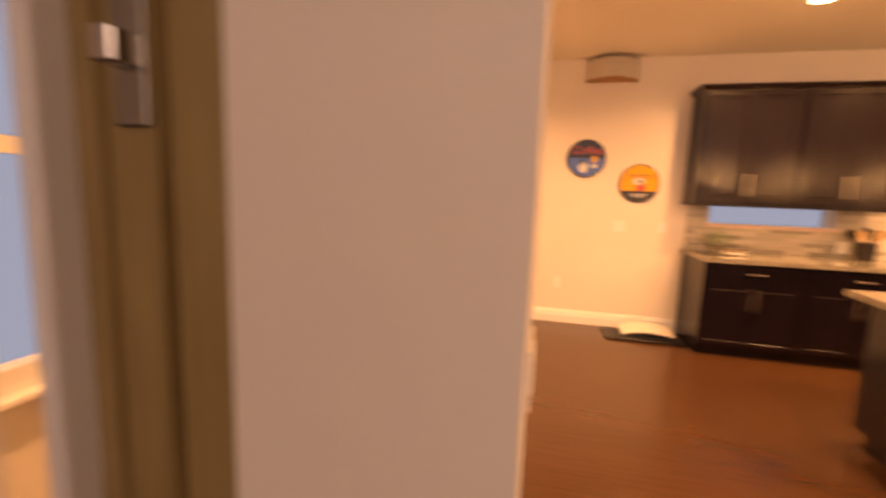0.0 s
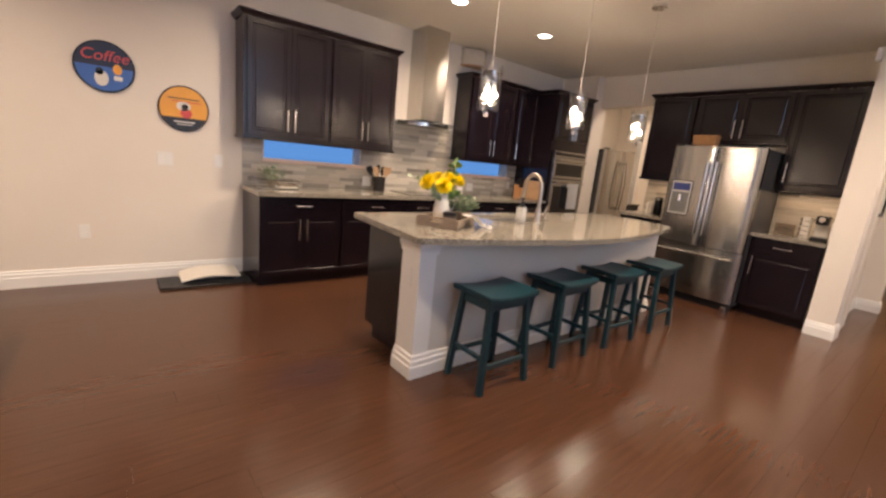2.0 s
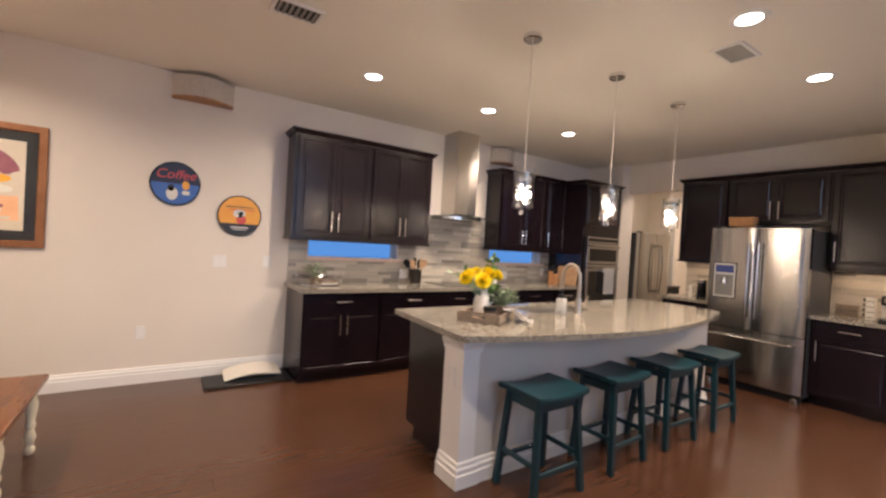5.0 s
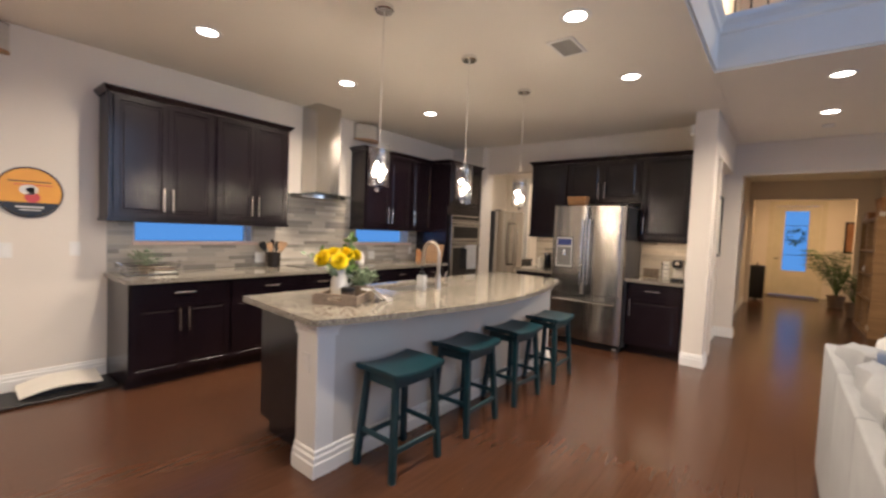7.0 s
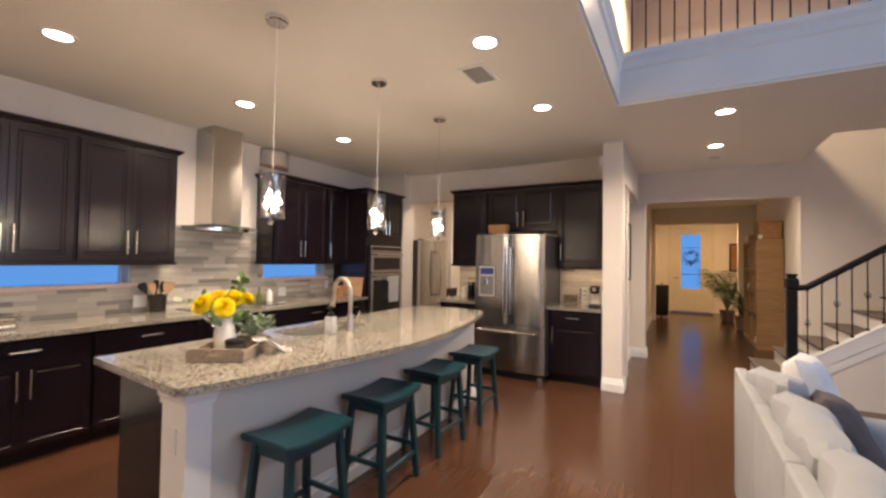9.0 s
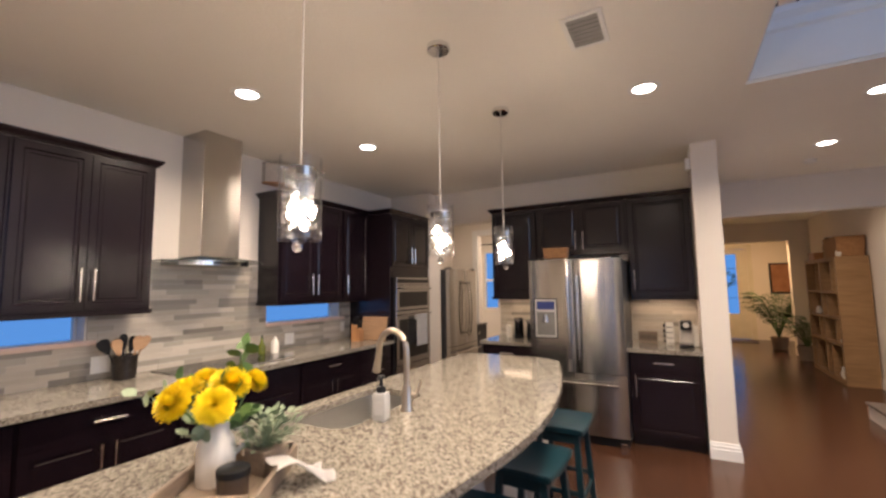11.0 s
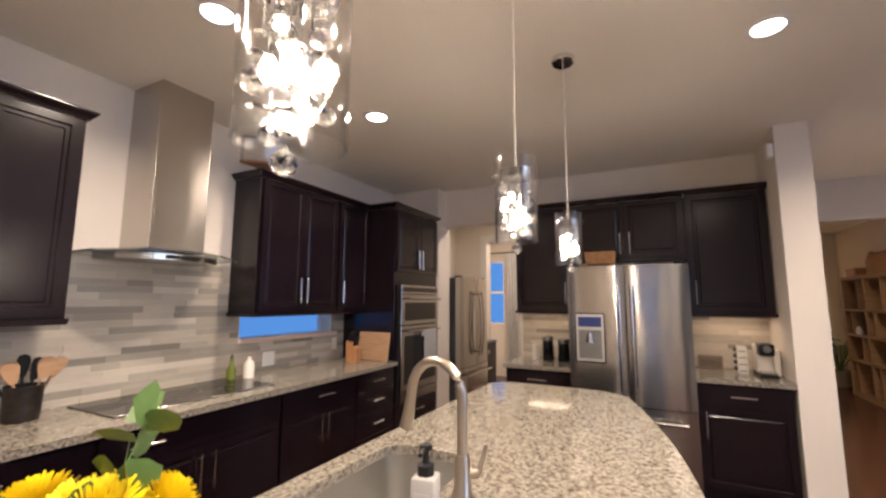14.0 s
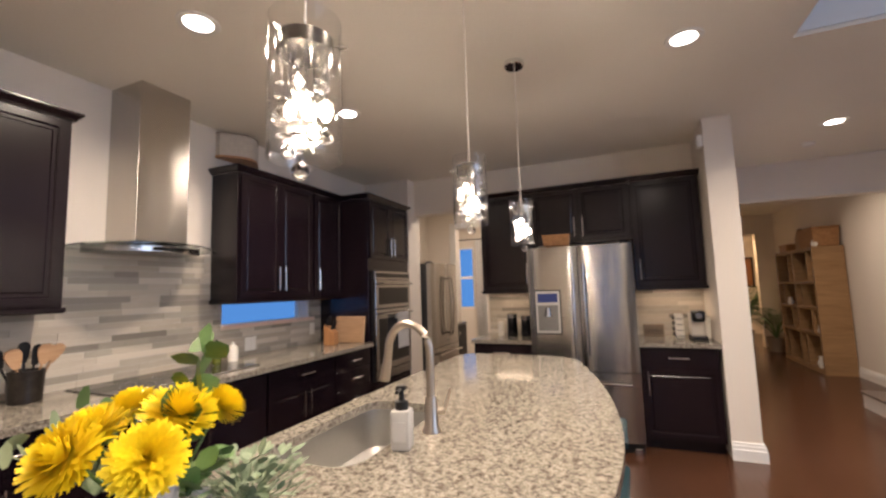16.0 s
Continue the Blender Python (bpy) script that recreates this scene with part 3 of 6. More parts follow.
part("body", boxes((0, 0.756, 0.022 - 0.03, 0.02, 0, 1.14)), BLACK, oven)
part("control_panel", boxes((0, 0.756, -0.03, -0.008, 1.05, 1.14, 0.003)), STEEL_H, oven)
part("display", boxes((0.02, 0.736, -0.033, -0.030, 1.072, 1.118)), DARKGLASS, oven, "black glass display strip")
md = part("microwave_door", boxes((0, 0.756, -0.035, -0.008, 0.745, 1.045, 0.004)), STEEL_H, oven)
part("window", boxes((0.06, 0.696, -0.038, -0.035, 0.785, 0.965)), DARKGLASS, md, "dark glass window")
part("handle", tube(tube(tube(bmesh.new(), [(0.05, -0.085, 1.005), (0.706, -0.085, 1.005)], 0.011), [(0.09, -0.085, 1.005), (0.09, -0.03, 1.005)], 0.008), [(0.666, -0.085, 1.005), (0.666, -0.03, 1.005)], 0.008), STEEL, md, "round steel handle", True)
od = part("oven_door", boxes((0, 0.756, -0.035, -0.008, 0.10, 0.735, 0.004)), STEEL_H, oven)
part("window", boxes((0.06, 0.696, -0.038, -0.035, 0.17, 0.635)), DARKGLASS, od, "dark glass window")
part("handle", tube(tube(tube(bmesh.new(), [(0.05, -0.085, 0.685), (0.706, -0.085, 0.685)], 0.011), [(0.09, -0.085, 0.685), (0.09, -0.03, 0.685)], 0.008), [(0.666, -0.085, 0.685), (0.666, -0.03, 0.685)], 0.008), STEEL, od, "round steel handle", True)
part("vent_trim", boxes((0, 0.756, -0.028, -0.008, 0.0, 0.092, 0.003)), STEEL_H, oven)
# towel over the oven handle
tw = bmesh.new()
grid = []
for i in range(13):
    s = i / 12
    row = []
    for j in range(9):
        u = j / 8
        x = OX0 + 0.06 + 0.33 + 0.24 * u
        ripple = 0.006 * math.sin(u * 17 + s * 2)
        if s < 0.15:
            y, z = OY - 0.068 + ripple * 0.3, 0.49 + 0.62 + s / 0.15 * 0.07
        else:
            y, z = OY - 0.102 + ripple - 0.01 * (s - 0.15), 0.49 + 0.695 - (s - 0.15) * 0.46
        row.append(tw.verts.new((x, y, z)))
    grid.append(row)
for a, b in zip(grid, grid[1:]):
    for j in range(8):
        tw.faces.new((a[j], a[j + 1], b[j + 1], b[j]))
bmesh.ops.solidify(tw, geom=tw.faces[:], thickness=0.006)
solo("dish_towel", tw, TOWEL, (OX0 + 0.5, OY - 0.1, 0.85), "white dish towel hung over the oven handle", "towel", smooth=True)

# worktops
def worktop(name, outline, place, label, holes=()):
    bm = bmesh.new()
    slab(bm, outline, 0.864, 0.9, holes)
    return solo(name, bm, GRANITE, place, label, "countertop")


worktop("worktop_tiled_wall", [(1.755, 4.265), (5.72, 4.265), (5.72, N - 0.001), (1.755, N - 0.001)], (3.7, 4.6, 0.864), "speckled grey granite worktop along the tiled wall")
# cabinets on the refrigerator wall: local x runs towards -y
FX, UX = 6.13, 6.45


cabinet("base_cabinet", (FX, 1.815, 0), -90, 0.60, CX - FX - 0.002, 0, BH, [(0.01, 0.59, DZ, .855, ("h", 0.30, .775)), (0.01, 0.59, .11, DZ, ("v", 0.06, .56))], DARK + "base cabinet under the coffee machine", toe=0.10, group="base cabinets")
cabinet("base_cabinet", (FX, 3.335, 0), -90, 0.60, CX - FX - 0.002, 0, BH, [(0.01, 0.59, DZ, .855, ("h", 0.30, .775)), (0.01, 0.59, .11, DZ, ("v", 0.54, .56))], DARK + "base cabinet beside the passage opening", toe=0.10, group="base cabinets")
worktop("worktop_coffee", [(6.10, 1.20), (CX - 0.001, 1.20), (CX - 0.001, 1.818), (6.10, 1.818)], (6.4, 1.5, 0.864), "speckled grey granite worktop under the coffee machine")
worktop("worktop_passage", [(6.10, 2.73), (CX - 0.001, 2.73), (CX - 0.001, 3.35), (6.10, 3.35)], (6.4, 3.0, 0.864), "speckled grey granite worktop beside the passage")
cabinet("wall_cabinet", (UX, 3.32, 0), -90, 0.555, CX - UX - 0.002, UZ0, UZ1, [(0.015, 0.545, UZ0 + .01, UZ1 - .01, ("v", 0.50, 1.55))], DARK + "wall cabinet with one tall door", group="upper cabinets", crown=(0, 0.555, True, False))
cabinet("wall_cabinet", (UX, 2.763, 0), -90, 0.97, CX - UX - 0.002, 1.86, UZ1, [(0.02, 0.485, 1.87, UZ1 - .01, ("v", 0.445, 2.0)), (0.485, 0.95, 1.87, UZ1 - .01, ("v", 0.525, 2.0))], DARK + "short wall cabinet over the refrigerator", group="upper cabinets", crown=(0, 0.97, False, False))
cabinet("wall_cabinet", (UX, 1.791, 0), -90, 0.585, CX - UX - 0.002, UZ0, UZ1, [(0.015, 0.565, UZ0 + .01, UZ1 - .01, ("v", 0.05, 1.55))], DARK + "wall cabinet with one tall door", group="upper cabinets", crown=(0, 0.585, False, True))

# ---- refrigerator ----


def refrigerator(place, rz, label, dispenser=True):
    t = thing("refrigerator", place, rz, label, "refrigerator")
    w = 0.91
    part("body", boxes((0.005, w - 0.005, 0.075, 0.76, 0.05, 1.76, 0.004)), surf("fridge_side_" + str(dispenser), (0.035, 0.035, 0.037), (0.05, 0.05, 0.052), 4, 0.45), t, "dark grey side panels")
    split = 0.665
    for i, (x0, x1, z0, z1) in enumerate(((0.002, w / 2 - 0.003, split, 1.765), (w / 2 + 0.003, w - 0.002, split, 1.765), (0.002, w - 0.002, 0.09, split - 0.008))):
        bm = bmesh.new()
        n = 10
        front, back = [], []
        for k in range(n + 1):
            u = x0 + (x1 - x0) * k / n
            bow = 0.016 * (1 - (2 * u / w - 1) ** 2)
            rim = 0.010 if k in (0, n) else 0.0
            front.append((u, -bow + rim))
            back.append((u, 0.07))
        ring = front + back[::-1]
        slab(bm, ring, z0, z1)
        d = part(("door", "door", "freezer_drawer")[i], bm, STEEL, t, smooth=True)
        hb = bmesh.new()
        if i < 2:
            hx = w / 2 + (-0.045 if i == 0 else 0.045)
            bow_out = 0.0 if dispenser else 0.03
            tube(hb, [(hx, -0.075 - bow_out * math.sin(math.pi * q / 10), 0.79 + 0.081 * q) for q in range(11)], 0.0125, 12)
            for hz in (0.83, 1.56):
                tube(hb, [(hx, -0.075, hz), (hx, -0.005, hz)], 0.009, 8)
        else:
            tube(hb, [(0.07, -0.075, 0.575), (w - 0.07, -0.075, 0.575)], 0.0125, 12)
            for hx in (0.11, w - 0.11):
                tube(hb, [(hx, -0.075, 0.575), (hx, -0.005, 0.575)], 0.009, 8)
        part("handle", hb, BARSTEEL, d, "long round steel handle", True)
        if i == 0 and dispenser:
            part("dispenser_rim", boxes((0.057, 0.293, -0.0185, -0.006, 0.977, 1.378, 0.003)), BLACK, d, "black rim")
            dp = part("dispenser", boxes((0.065, 0.285, -0.020, -0.008, 0.985, 1.37, 0.004)), surf("dispenser_grey", (0.50, 0.49, 0.47), (0.56, 0.55, 0.53), 4, 0.3, 0.5), d, "grey water dispenser panel")
            part("screen", boxes((0.085, 0.265, -0.023, -0.020, 1.265, 1.345)), SCREEN, dp, "small blue lit screen")
            rec = boxes((0.085, 0.265, -0.0225, -0.0202, 1.01, 1.24))
            part("niche", rec, surf("niche_grey", (0.16, 0.16, 0.155), (0.26, 0.26, 0.25), 5, 0.3, 0.6), dp, "recessed grey niche")
            nz = bmesh.new()
            lathe(nz, [(0.0, 0.0), (0.035, 0.0), (0.022, 0.075), (0.0, 0.075)], (0.175, -0.026, 1.14), 12)
            part("nozzle", nz, STEEL_H, dp, smooth=True)
    part("badge", boxes((w / 2 - 0.07, w / 2 + 0.07, -0.0195, -0.016, 0.20, 0.225)), CHROME, t)
    part("grille", boxes((0.01, w - 0.01, 0.03, 0.075, 0.0, 0.082)), BLACK, t)
    for fx in (0.03, w - 0.09):
        part("foot", boxes((fx, fx + 0.06, 0.0, 0.06, 0.0, 0.05, 0.006)), STEEL_H, t)
    for fx in (0.02, w - 0.10):
        part("hinge_cover", boxes((fx, fx + 0.08, 0.02, 0.10, 1.765, 1.785, 0.006)), BLACK, t)
    return t


refrigerator((5.975, 2.722, 0), -90, "stainless steel french-door refrigerator with a bottom freezer drawer")
refrigerator((6.955, 4.17, 0), 0, "second stainless steel refrigerator in the back passage", False)

# ---- island ----
IX0, IX1 = 2.135, 5.08
isl = thing("kitchen_island", ((IX0 + IX1) / 2, 2.6, 0), 0, "kitchen island with a pale panelled wall and dark cabinets", "kitchen island")
ic = (IX0 + IX1) / 2


def isl_boxes(*bs):
    bm = bmesh.new()
    for b in bs:
        box(bm, b[0] - ic, b[1] - ic, b[2] - 2.6, b[3] - 2.6, *b[4:])
    return bm


part("knee_wall", isl_boxes((IX0 + 0.004, IX1, 2.305, 2.47, 0, 0.86)), GREYWALL, isl, "pale grey painted back panel")
part("end_post", isl_boxes((IX0, IX0 + 0.12, 2.297, 2.49, 0, 0.862, 0.002)), TRIM, isl, "white end post")
cap = bmesh.new()
sweep(cap, [(0, 0), (0.010, 0.0), (0.010, 0.018), (0.022, 0.045), (0.022, 0.085), (0, 0.085)], [(IX0 - ic, 2.49 - 2.6, 0.776), (IX0 - ic, 2.297 - 2.6, 0.776), (IX0 + 0.12 - ic, 2.297 - 2.6, 0.776), (IX0 + 0.12 - ic, 2.31 - 2.6, 0.776)])
part("post_cap", cap, TRIM, isl, "white moulded post cap")
bb = bmesh.new()
sweep(bb, [(0, 0), (0.024, 0), (0.024, 0.075), (0.018, 0.083), (0.018, 0.108), (0.010, 0.120), (0.010, 0.138), (0.003, 0.147), (0, 0.147)], [(IX0 - ic, 2.49 - 2.6, 0), (IX0 - ic, 2.297 - 2.6, 0), (IX0 + 0.122 - ic, 2.297 - 2.6, 0), (IX0 + 0.122 - ic, 2.305 - 2.6, 0), (IX1 - ic, 2.305 - 2.6, 0), (IX1 - ic, 2.47 - 2.6, 0)])
part("baseboard", bb, TRIM, isl, "white stepped baseboard")
part("cabinet_body", isl_boxes((2.20, 5.06, 2.492, 3.03, 0.10, 0.66, 0.003), (2.20, 3.06, 2.492, 3.03, 0.658, 0.862), (3.84, 5.06, 2.492, 3.03, 0.658, 0.862), (3.06, 3.84, 2.492, 2.63, 0.658, 0.862), (2.23, 5.04, 2.492, 2.96, 0.0, 0.10)), ESPRESSO, isl, "dark espresso cabinet end")
for k in range(4):
    x0 = 2.22 + k * 0.70
    d = part("door", panel_door(0.69, 0.74), ESPRESSO, isl, place=pose(x0 + 0.69 - ic, 3.052 - 2.6, 0.11, 0, 0, 180))
    part("handle", bar_pull(0.17, False), PULL, d, "brushed nickel bar pull", True, pose(0.05, 0, 0.6))
ou = thing("wall_outlet", (IX0 - 0.004, 2.40, 0.62), 0, "white outlet plate on the island end post", "outlet")
part("plate", boxes((-0.004, 0.003, -0.036, 0.036, -0.058, 0.058, 0.002)), WHITEP, ou)
for dz in (-0.022, 0.022):
    part("socket", boxes((-0.0065, -0.004, -0.016, 0.016, dz - 0.014, dz + 0.014)), TRIM, ou)


def island_outline():
    pts = [(2.112, 3.12), (2.075, 2.62), (2.045, 2.235), (2.07, 2.20)]
    for i in range(1, 30):
        x = 2.07 + (5.02 - 2.07) * i / 29
        pts.append((x, 1.932 + 0.265 * abs((x - 3.55) / 1.48) ** 1.7))
    pts += [(5.12, 2.22), (5.20, 2.29), (5.245, 2.39), (5.262, 2.50), (5.262, 2.98), (5.235, 3.07), (5.16, 3.12)]
    return pts


SX0, SX1, SY0, SY1 = 3.10, 3.80, 2.66, 3.03
worktop("worktop_island", island_outline(), (3.65, 2.55, 0.864), "speckled granite island worktop with a bowed front edge", [rounded(SX0, SX1, SY0, SY1, 0.09)])
# sink
sk = bmesh.new()
rims = [rounded(SX0 - 0.012, SX1 + 0.012, SY0 - 0.012, SY1 + 0.012, 0.10), rounded(SX0 - 0.002, SX1 + 0.002, SY0 - 0.002, SY1 + 0.002, 0.09), rounded(SX0 + 0.006, SX1 - 0.006, SY0 + 0.006, SY1 - 0.006, 0.09), rounded(SX0 + 0.03, SX1 - 0.03, SY0 + 0.03, SY1 - 0.03, 0.07)]
zs = [0.863, 0.863, 0.70, 0.675]
rws = [[sk.verts.new((x, y, z)) for x, y in r] for r, z in zip(rims, zs)]
for a, b in zip(rws, rws[1:]):
    for i in range(len(a)):
        sk.faces.new((a[i], a[(i + 1) % len(a)], b[(i + 1) % len(a)], b[i]))
sk.faces.new(rws[-1])
bmesh.ops.recalc_face_normals(sk, faces=sk.faces)
sink = thing("sink", (3.45, 2.85, 0.675), 0, "stainless steel undermount sink in the island", "sink")
sk.transform(Matrix.Translation((-3.45, -2.85, -0.675)))
part("bowl", sk, surf("sink_steel", (0.44, 0.43, 0.41), (0.50, 0.49, 0.47), 3, 0.4, 1.0, 0.02, 60), sink, smooth=True)
part("drain", lathe(bmesh.new(), [(0, 0.003), (0.03, 0.003), (0.042, 0.008), (0.045, 0.002), (0.045, 0.001)], (0, 0, 0), 20), CHROME, sink, "round chrome drain", True)
# faucet and soap
fc = thing("faucet", (3.475, 2.575, 0.9), 0, "brushed nickel gooseneck kitchen faucet on the island", "faucet")
part("base", lathe(bmesh.new(), [(0, 0), (0.034, 0), (0.034, 0.006), (0.026, 0.02), (0.024, 0.10), (0.020, 0.125), (0.0, 0.125)], (0, 0, 0), 20), NICKEL, fc, smooth=True)
arc = [(0, 0, 0.11), (0, 0, 0.20), (0, 0.0, 0.27)] + [(0.012 * (1 - math.cos(a)), 0.095 * (1 - math.cos(a)), 0.28 + 0.105 * math.sin(a)) for a in [math.pi * i / 14 for i in range(1, 14)]]
arc += [(0.027, 0.195, 0.25)]
part("spout", tube(bmesh.new(), arc, 0.0155, 16), NICKEL, fc, smooth=True)
part("spray_head", tube(bmesh.new(), [(0.027, 0.195, 0.262), (0.029, 0.202, 0.22), (0.032, 0.215, 0.165)], 0.0155, 14, 0.021), NICKEL, fc, "pull-down spray head", True)
part("lever", tube(tube(bmesh.new(), [(0, 0, 0.07), (0.02, -0.045, 0.075)], 0.014, 10), [(0.02, -0.042, 0.075), (0.035, -0.062, 0.15)], 0.009, 8, 0.006), NICKEL, fc, "side lever", True)
so = thing("soap_dispenser", (3.30, 2.60, 0.9), 12, "white square soap bottle with a black pump", "soap bottle")
part("bottle", boxes((-0.032, 0.032, -0.032, 0.032, 0, 0.125, 0.008, 2)), surf("soap_white", (0.40, 0.39, 0.37), (0.47, 0.46, 0.44), 6, 0.25), so, smooth=True)
part("pump", tube(lathe(bmesh.new(), [(0, 0.122), (0.022, 0.122), (0.022, 0.15), (0.010, 0.155), (0.008, 0.185), (0.017, 0.187), (0.017, 0.20), (0, 0.202)], (0, 0, 0), 14), [(0, 0, 0.193), (-0.05, 0, 0.188)], 0.006, 8), BLACK, so, "black pump top", True)
part("label", boxes((-0.0335, -0.0325, -0.022, 0.022, 0.03, 0.09)), surf("label_grey", (0.45, 0.44, 0.42), (0.5, 0.49, 0.47), 4, 0.6), so)

# ---- range hood and cooktop ----
hood = thing("range_hood", (3.81, 4.78, 1.72), 0, "stainless steel chimney range hood with a curved glass canopy", "range hood")
part("chimney", boxes((-0.165, 0.165, -0.155, 0.158, 0.05, 1.079, 0.003)), HOODSTEEL, hood, smooth=False)
cn = bmesh.new()
rows = []
for k in range(17):
    u = -1 + 2 * k / 16
    yf = -0.31 + 0.17 * u * u
    rows.append([cn.verts.new((0.42 * u, yf, 0.03 - 0.02 * u * u)), cn.verts.new((0.42 * u, 0.158, 0.03 - 0.02 * u * u)), cn.verts.new((0.42 * u, 0.158, 0.038 - 0.02 * u * u)), cn.verts.new((0.42 * u, yf, 0.038 - 0.02 * u * u))])
for a, b in zip(rows, rows[1:]):
    for i in range(4):
        cn.faces.new((a[i], b[i], b[(i + 1) % 4], a[(i + 1) % 4]))
cn.faces.new(rows[0])
cn.faces.new(rows[-1][::-1])
bmesh.ops.recalc_face_normals(cn, faces=cn.faces)
part("glass_canopy", cn, glass("hood_glass", (0.75, 0.82, 0.80), 0.03), hood, "curved clear glass canopy", True)
hb = bmesh.new()
slab(hb, [(-0.30, 0.15), (-0.30, -0.10)] + [(-0.30 + 0.6 * i / 12, -0.10 - 0.13 * math.sin(math.pi * i / 12)) for i in range(1, 12)] + [(0.30, -0.10), (0.30, 0.15)], -0.015, 0.022)
part("filter_housing", hb, STEEL_H, hood)
part("control_strip", boxes((-0.10, 0.10, -0.236, -0.226, -0.008, 0.012, 0.002)), DARKGLASS, hood)
ck = thing("cooktop", (3.93, 4.62, 0.9), 0, "black glass electric cooktop set in the granite", "cooktop")
part("glass_top", boxes((-0.48, 0.48, -0.20, 0.26, 0.001, 0.007, 0.002)), DARKGLASS, ck)
part("front_trim", boxes((-0.48, 0.48, -0.212, -0.201, 0.001, 0.009, 0.002)), STEEL_H, ck, "steel front trim")
for bx, by, r in ((-0.28, -0.07, 0.09), (0.26, -0.07, 0.08), (-0.28, 0.15, 0.07), (0.26, 0.15, 0.10), (0, 0.05, 0.11)):
    part("burner_ring", lathe(bmesh.new(), [(r, 0.0072), (r, 0.0078), (r - 0.004, 0.0078), (r - 0.004, 0.0072)], (bx, by, 0), 32), surf("ring_grey_%d_%d" % (bx * 100, by * 100), (0.06, 0.06, 0.06), (0.08, 0.08, 0.08), 4, 0.3), ck)

# ---- ceiling fixtures ----
# Includes a fixture for the added hall can, hidden by the header.
for i, (cx, cy) in enumerate(CANS):
    c = thing("recessed_light", (cx, cy, H), 0, "lit round recessed ceiling light with a white trim ring", "ceiling light", "recessed lights")
    part("trim_ring", lathe(bmesh.new(), [(0.066, 0.0), (0.072, -0.006), (0.098, -0.006), (0.102, 0.0)], (0, 0, 0), 28), TRIM, c, smooth=True)
    part("lens", lathe(bmesh.new(), [(0, -0.003), (0.067, -0.003), (0.067, -0.001), (0, -0.001)], (0, 0, 0), 28), CANGLOW, c, "glowing white lens")


def vent(place, rz, label):
    v = thing("ceiling_vent", place, rz, label, "air vent", "ceiling vents")
    fr = bmesh.new()
    for b in ((-0.15, 0.15, -0.098, -0.075, -0.010, 0), (-0.15, 0.15, 0.075, 0.098, -0.010, 0), (-0.15, -0.127, -0.075, 0.075, -0.010, 0), (0.127, 0.15, -0.075, 0.075, -0.010, 0)):
        box(fr, *b)
    part("frame", fr, TRIM, v)
    # Near-black sheet paints the shade of a duct that is not modelled.
    part("backing", boxes((-0.127, 0.127, -0.075, 0.075, -0.002, -0.0005)), surf("duct_shade" + str(rz), (0.02, 0.018, 0.016), (0.04, 0.035, 0.03), 4, 0.8), v)
    for k in range(7):
        bm = bmesh.new()
        box(bm, -0.009, 0.009, -0.075, 0.075, -0.001, 0.001)
        part("slat", bm, VENTGREY, v, place=pose(-0.108 + k * 0.036, 0, -0.008, 0, 50, 0))


vent((3.83, 1.71, H), 0, "white louvred ceiling air vent")
vent((1.32, 3.16, H), 0, "white louvred ceiling air vent near the dining side")


CAPMETAL = surf("satin_cap", (0.30, 0.29, 0.27), (0.36, 0.35, 0.33), 4, 0.16, 1.0)


def shade_glass():
    """Thin clear glass: see-through, with a mirror sheen that grows at the edges."""
    m = bpy.data.materials.new("shade_glass")
    m.use_nodes = True
    n, l = m.node_tree.nodes, m.node_tree.links
    clear, gloss, mix, lw, po = n.new("ShaderNodeBsdfTransparent"), n.new("ShaderNodeBsdfGlossy"), n.new("ShaderNodeMixShader"), n.new("ShaderNodeLayerWeight"), n.new("ShaderNodeMath")
    clear.inputs["Color"].default_value = (0.985, 0.985, 0.98, 1)
    gloss.inputs["Roughness"].default_value = 0.04
    po.operation = "POWER"
    po.inputs[1].default_value = 3.6
    sc_, ad = n.new("ShaderNodeMath"), n.new("ShaderNodeMath")
    sc_.operation = "MULTIPLY"
    sc_.inputs[1].default_value, ad.inputs[1].default_value = 0.9, 0.06
    l.new(lw.outputs["Facing"], po.inputs[0])
    l.new(po.outputs[0], sc_.inputs[0])
    l.new(sc_.outputs[0], ad.inputs[0])
    l.new(ad.outputs[0], mix.inputs[0])
    l.new(clear.outputs[0], mix.inputs[1])
    l.new(gloss.outputs[0], mix.inputs[2])
    l.new(mix.outputs[0], n["Material Output"].inputs["Surface"])
    return m


SHADEGLASS = shade_glass()
CORD = surf("cord_clear", (0.62, 0.57, 0.5), (0.70, 0.65, 0.58), 4, 0.4)


def ball(bm, x, y, z, r):
    """A faceted crystal ball with a short neck, hung at its top."""
    res = bmesh.ops.create_icosphere(bm, subdivisions=2, radius=r)
    bmesh.ops.translate(bm, verts=res["verts"], vec=(x, y, z))
    lathe(bm, [(0, z + r * 0.96), (r * 0.30, z + r * 0.97), (r * 0.22, z + r * 1.35), (0, z + r * 1.4)], (x, y, 0), 8)


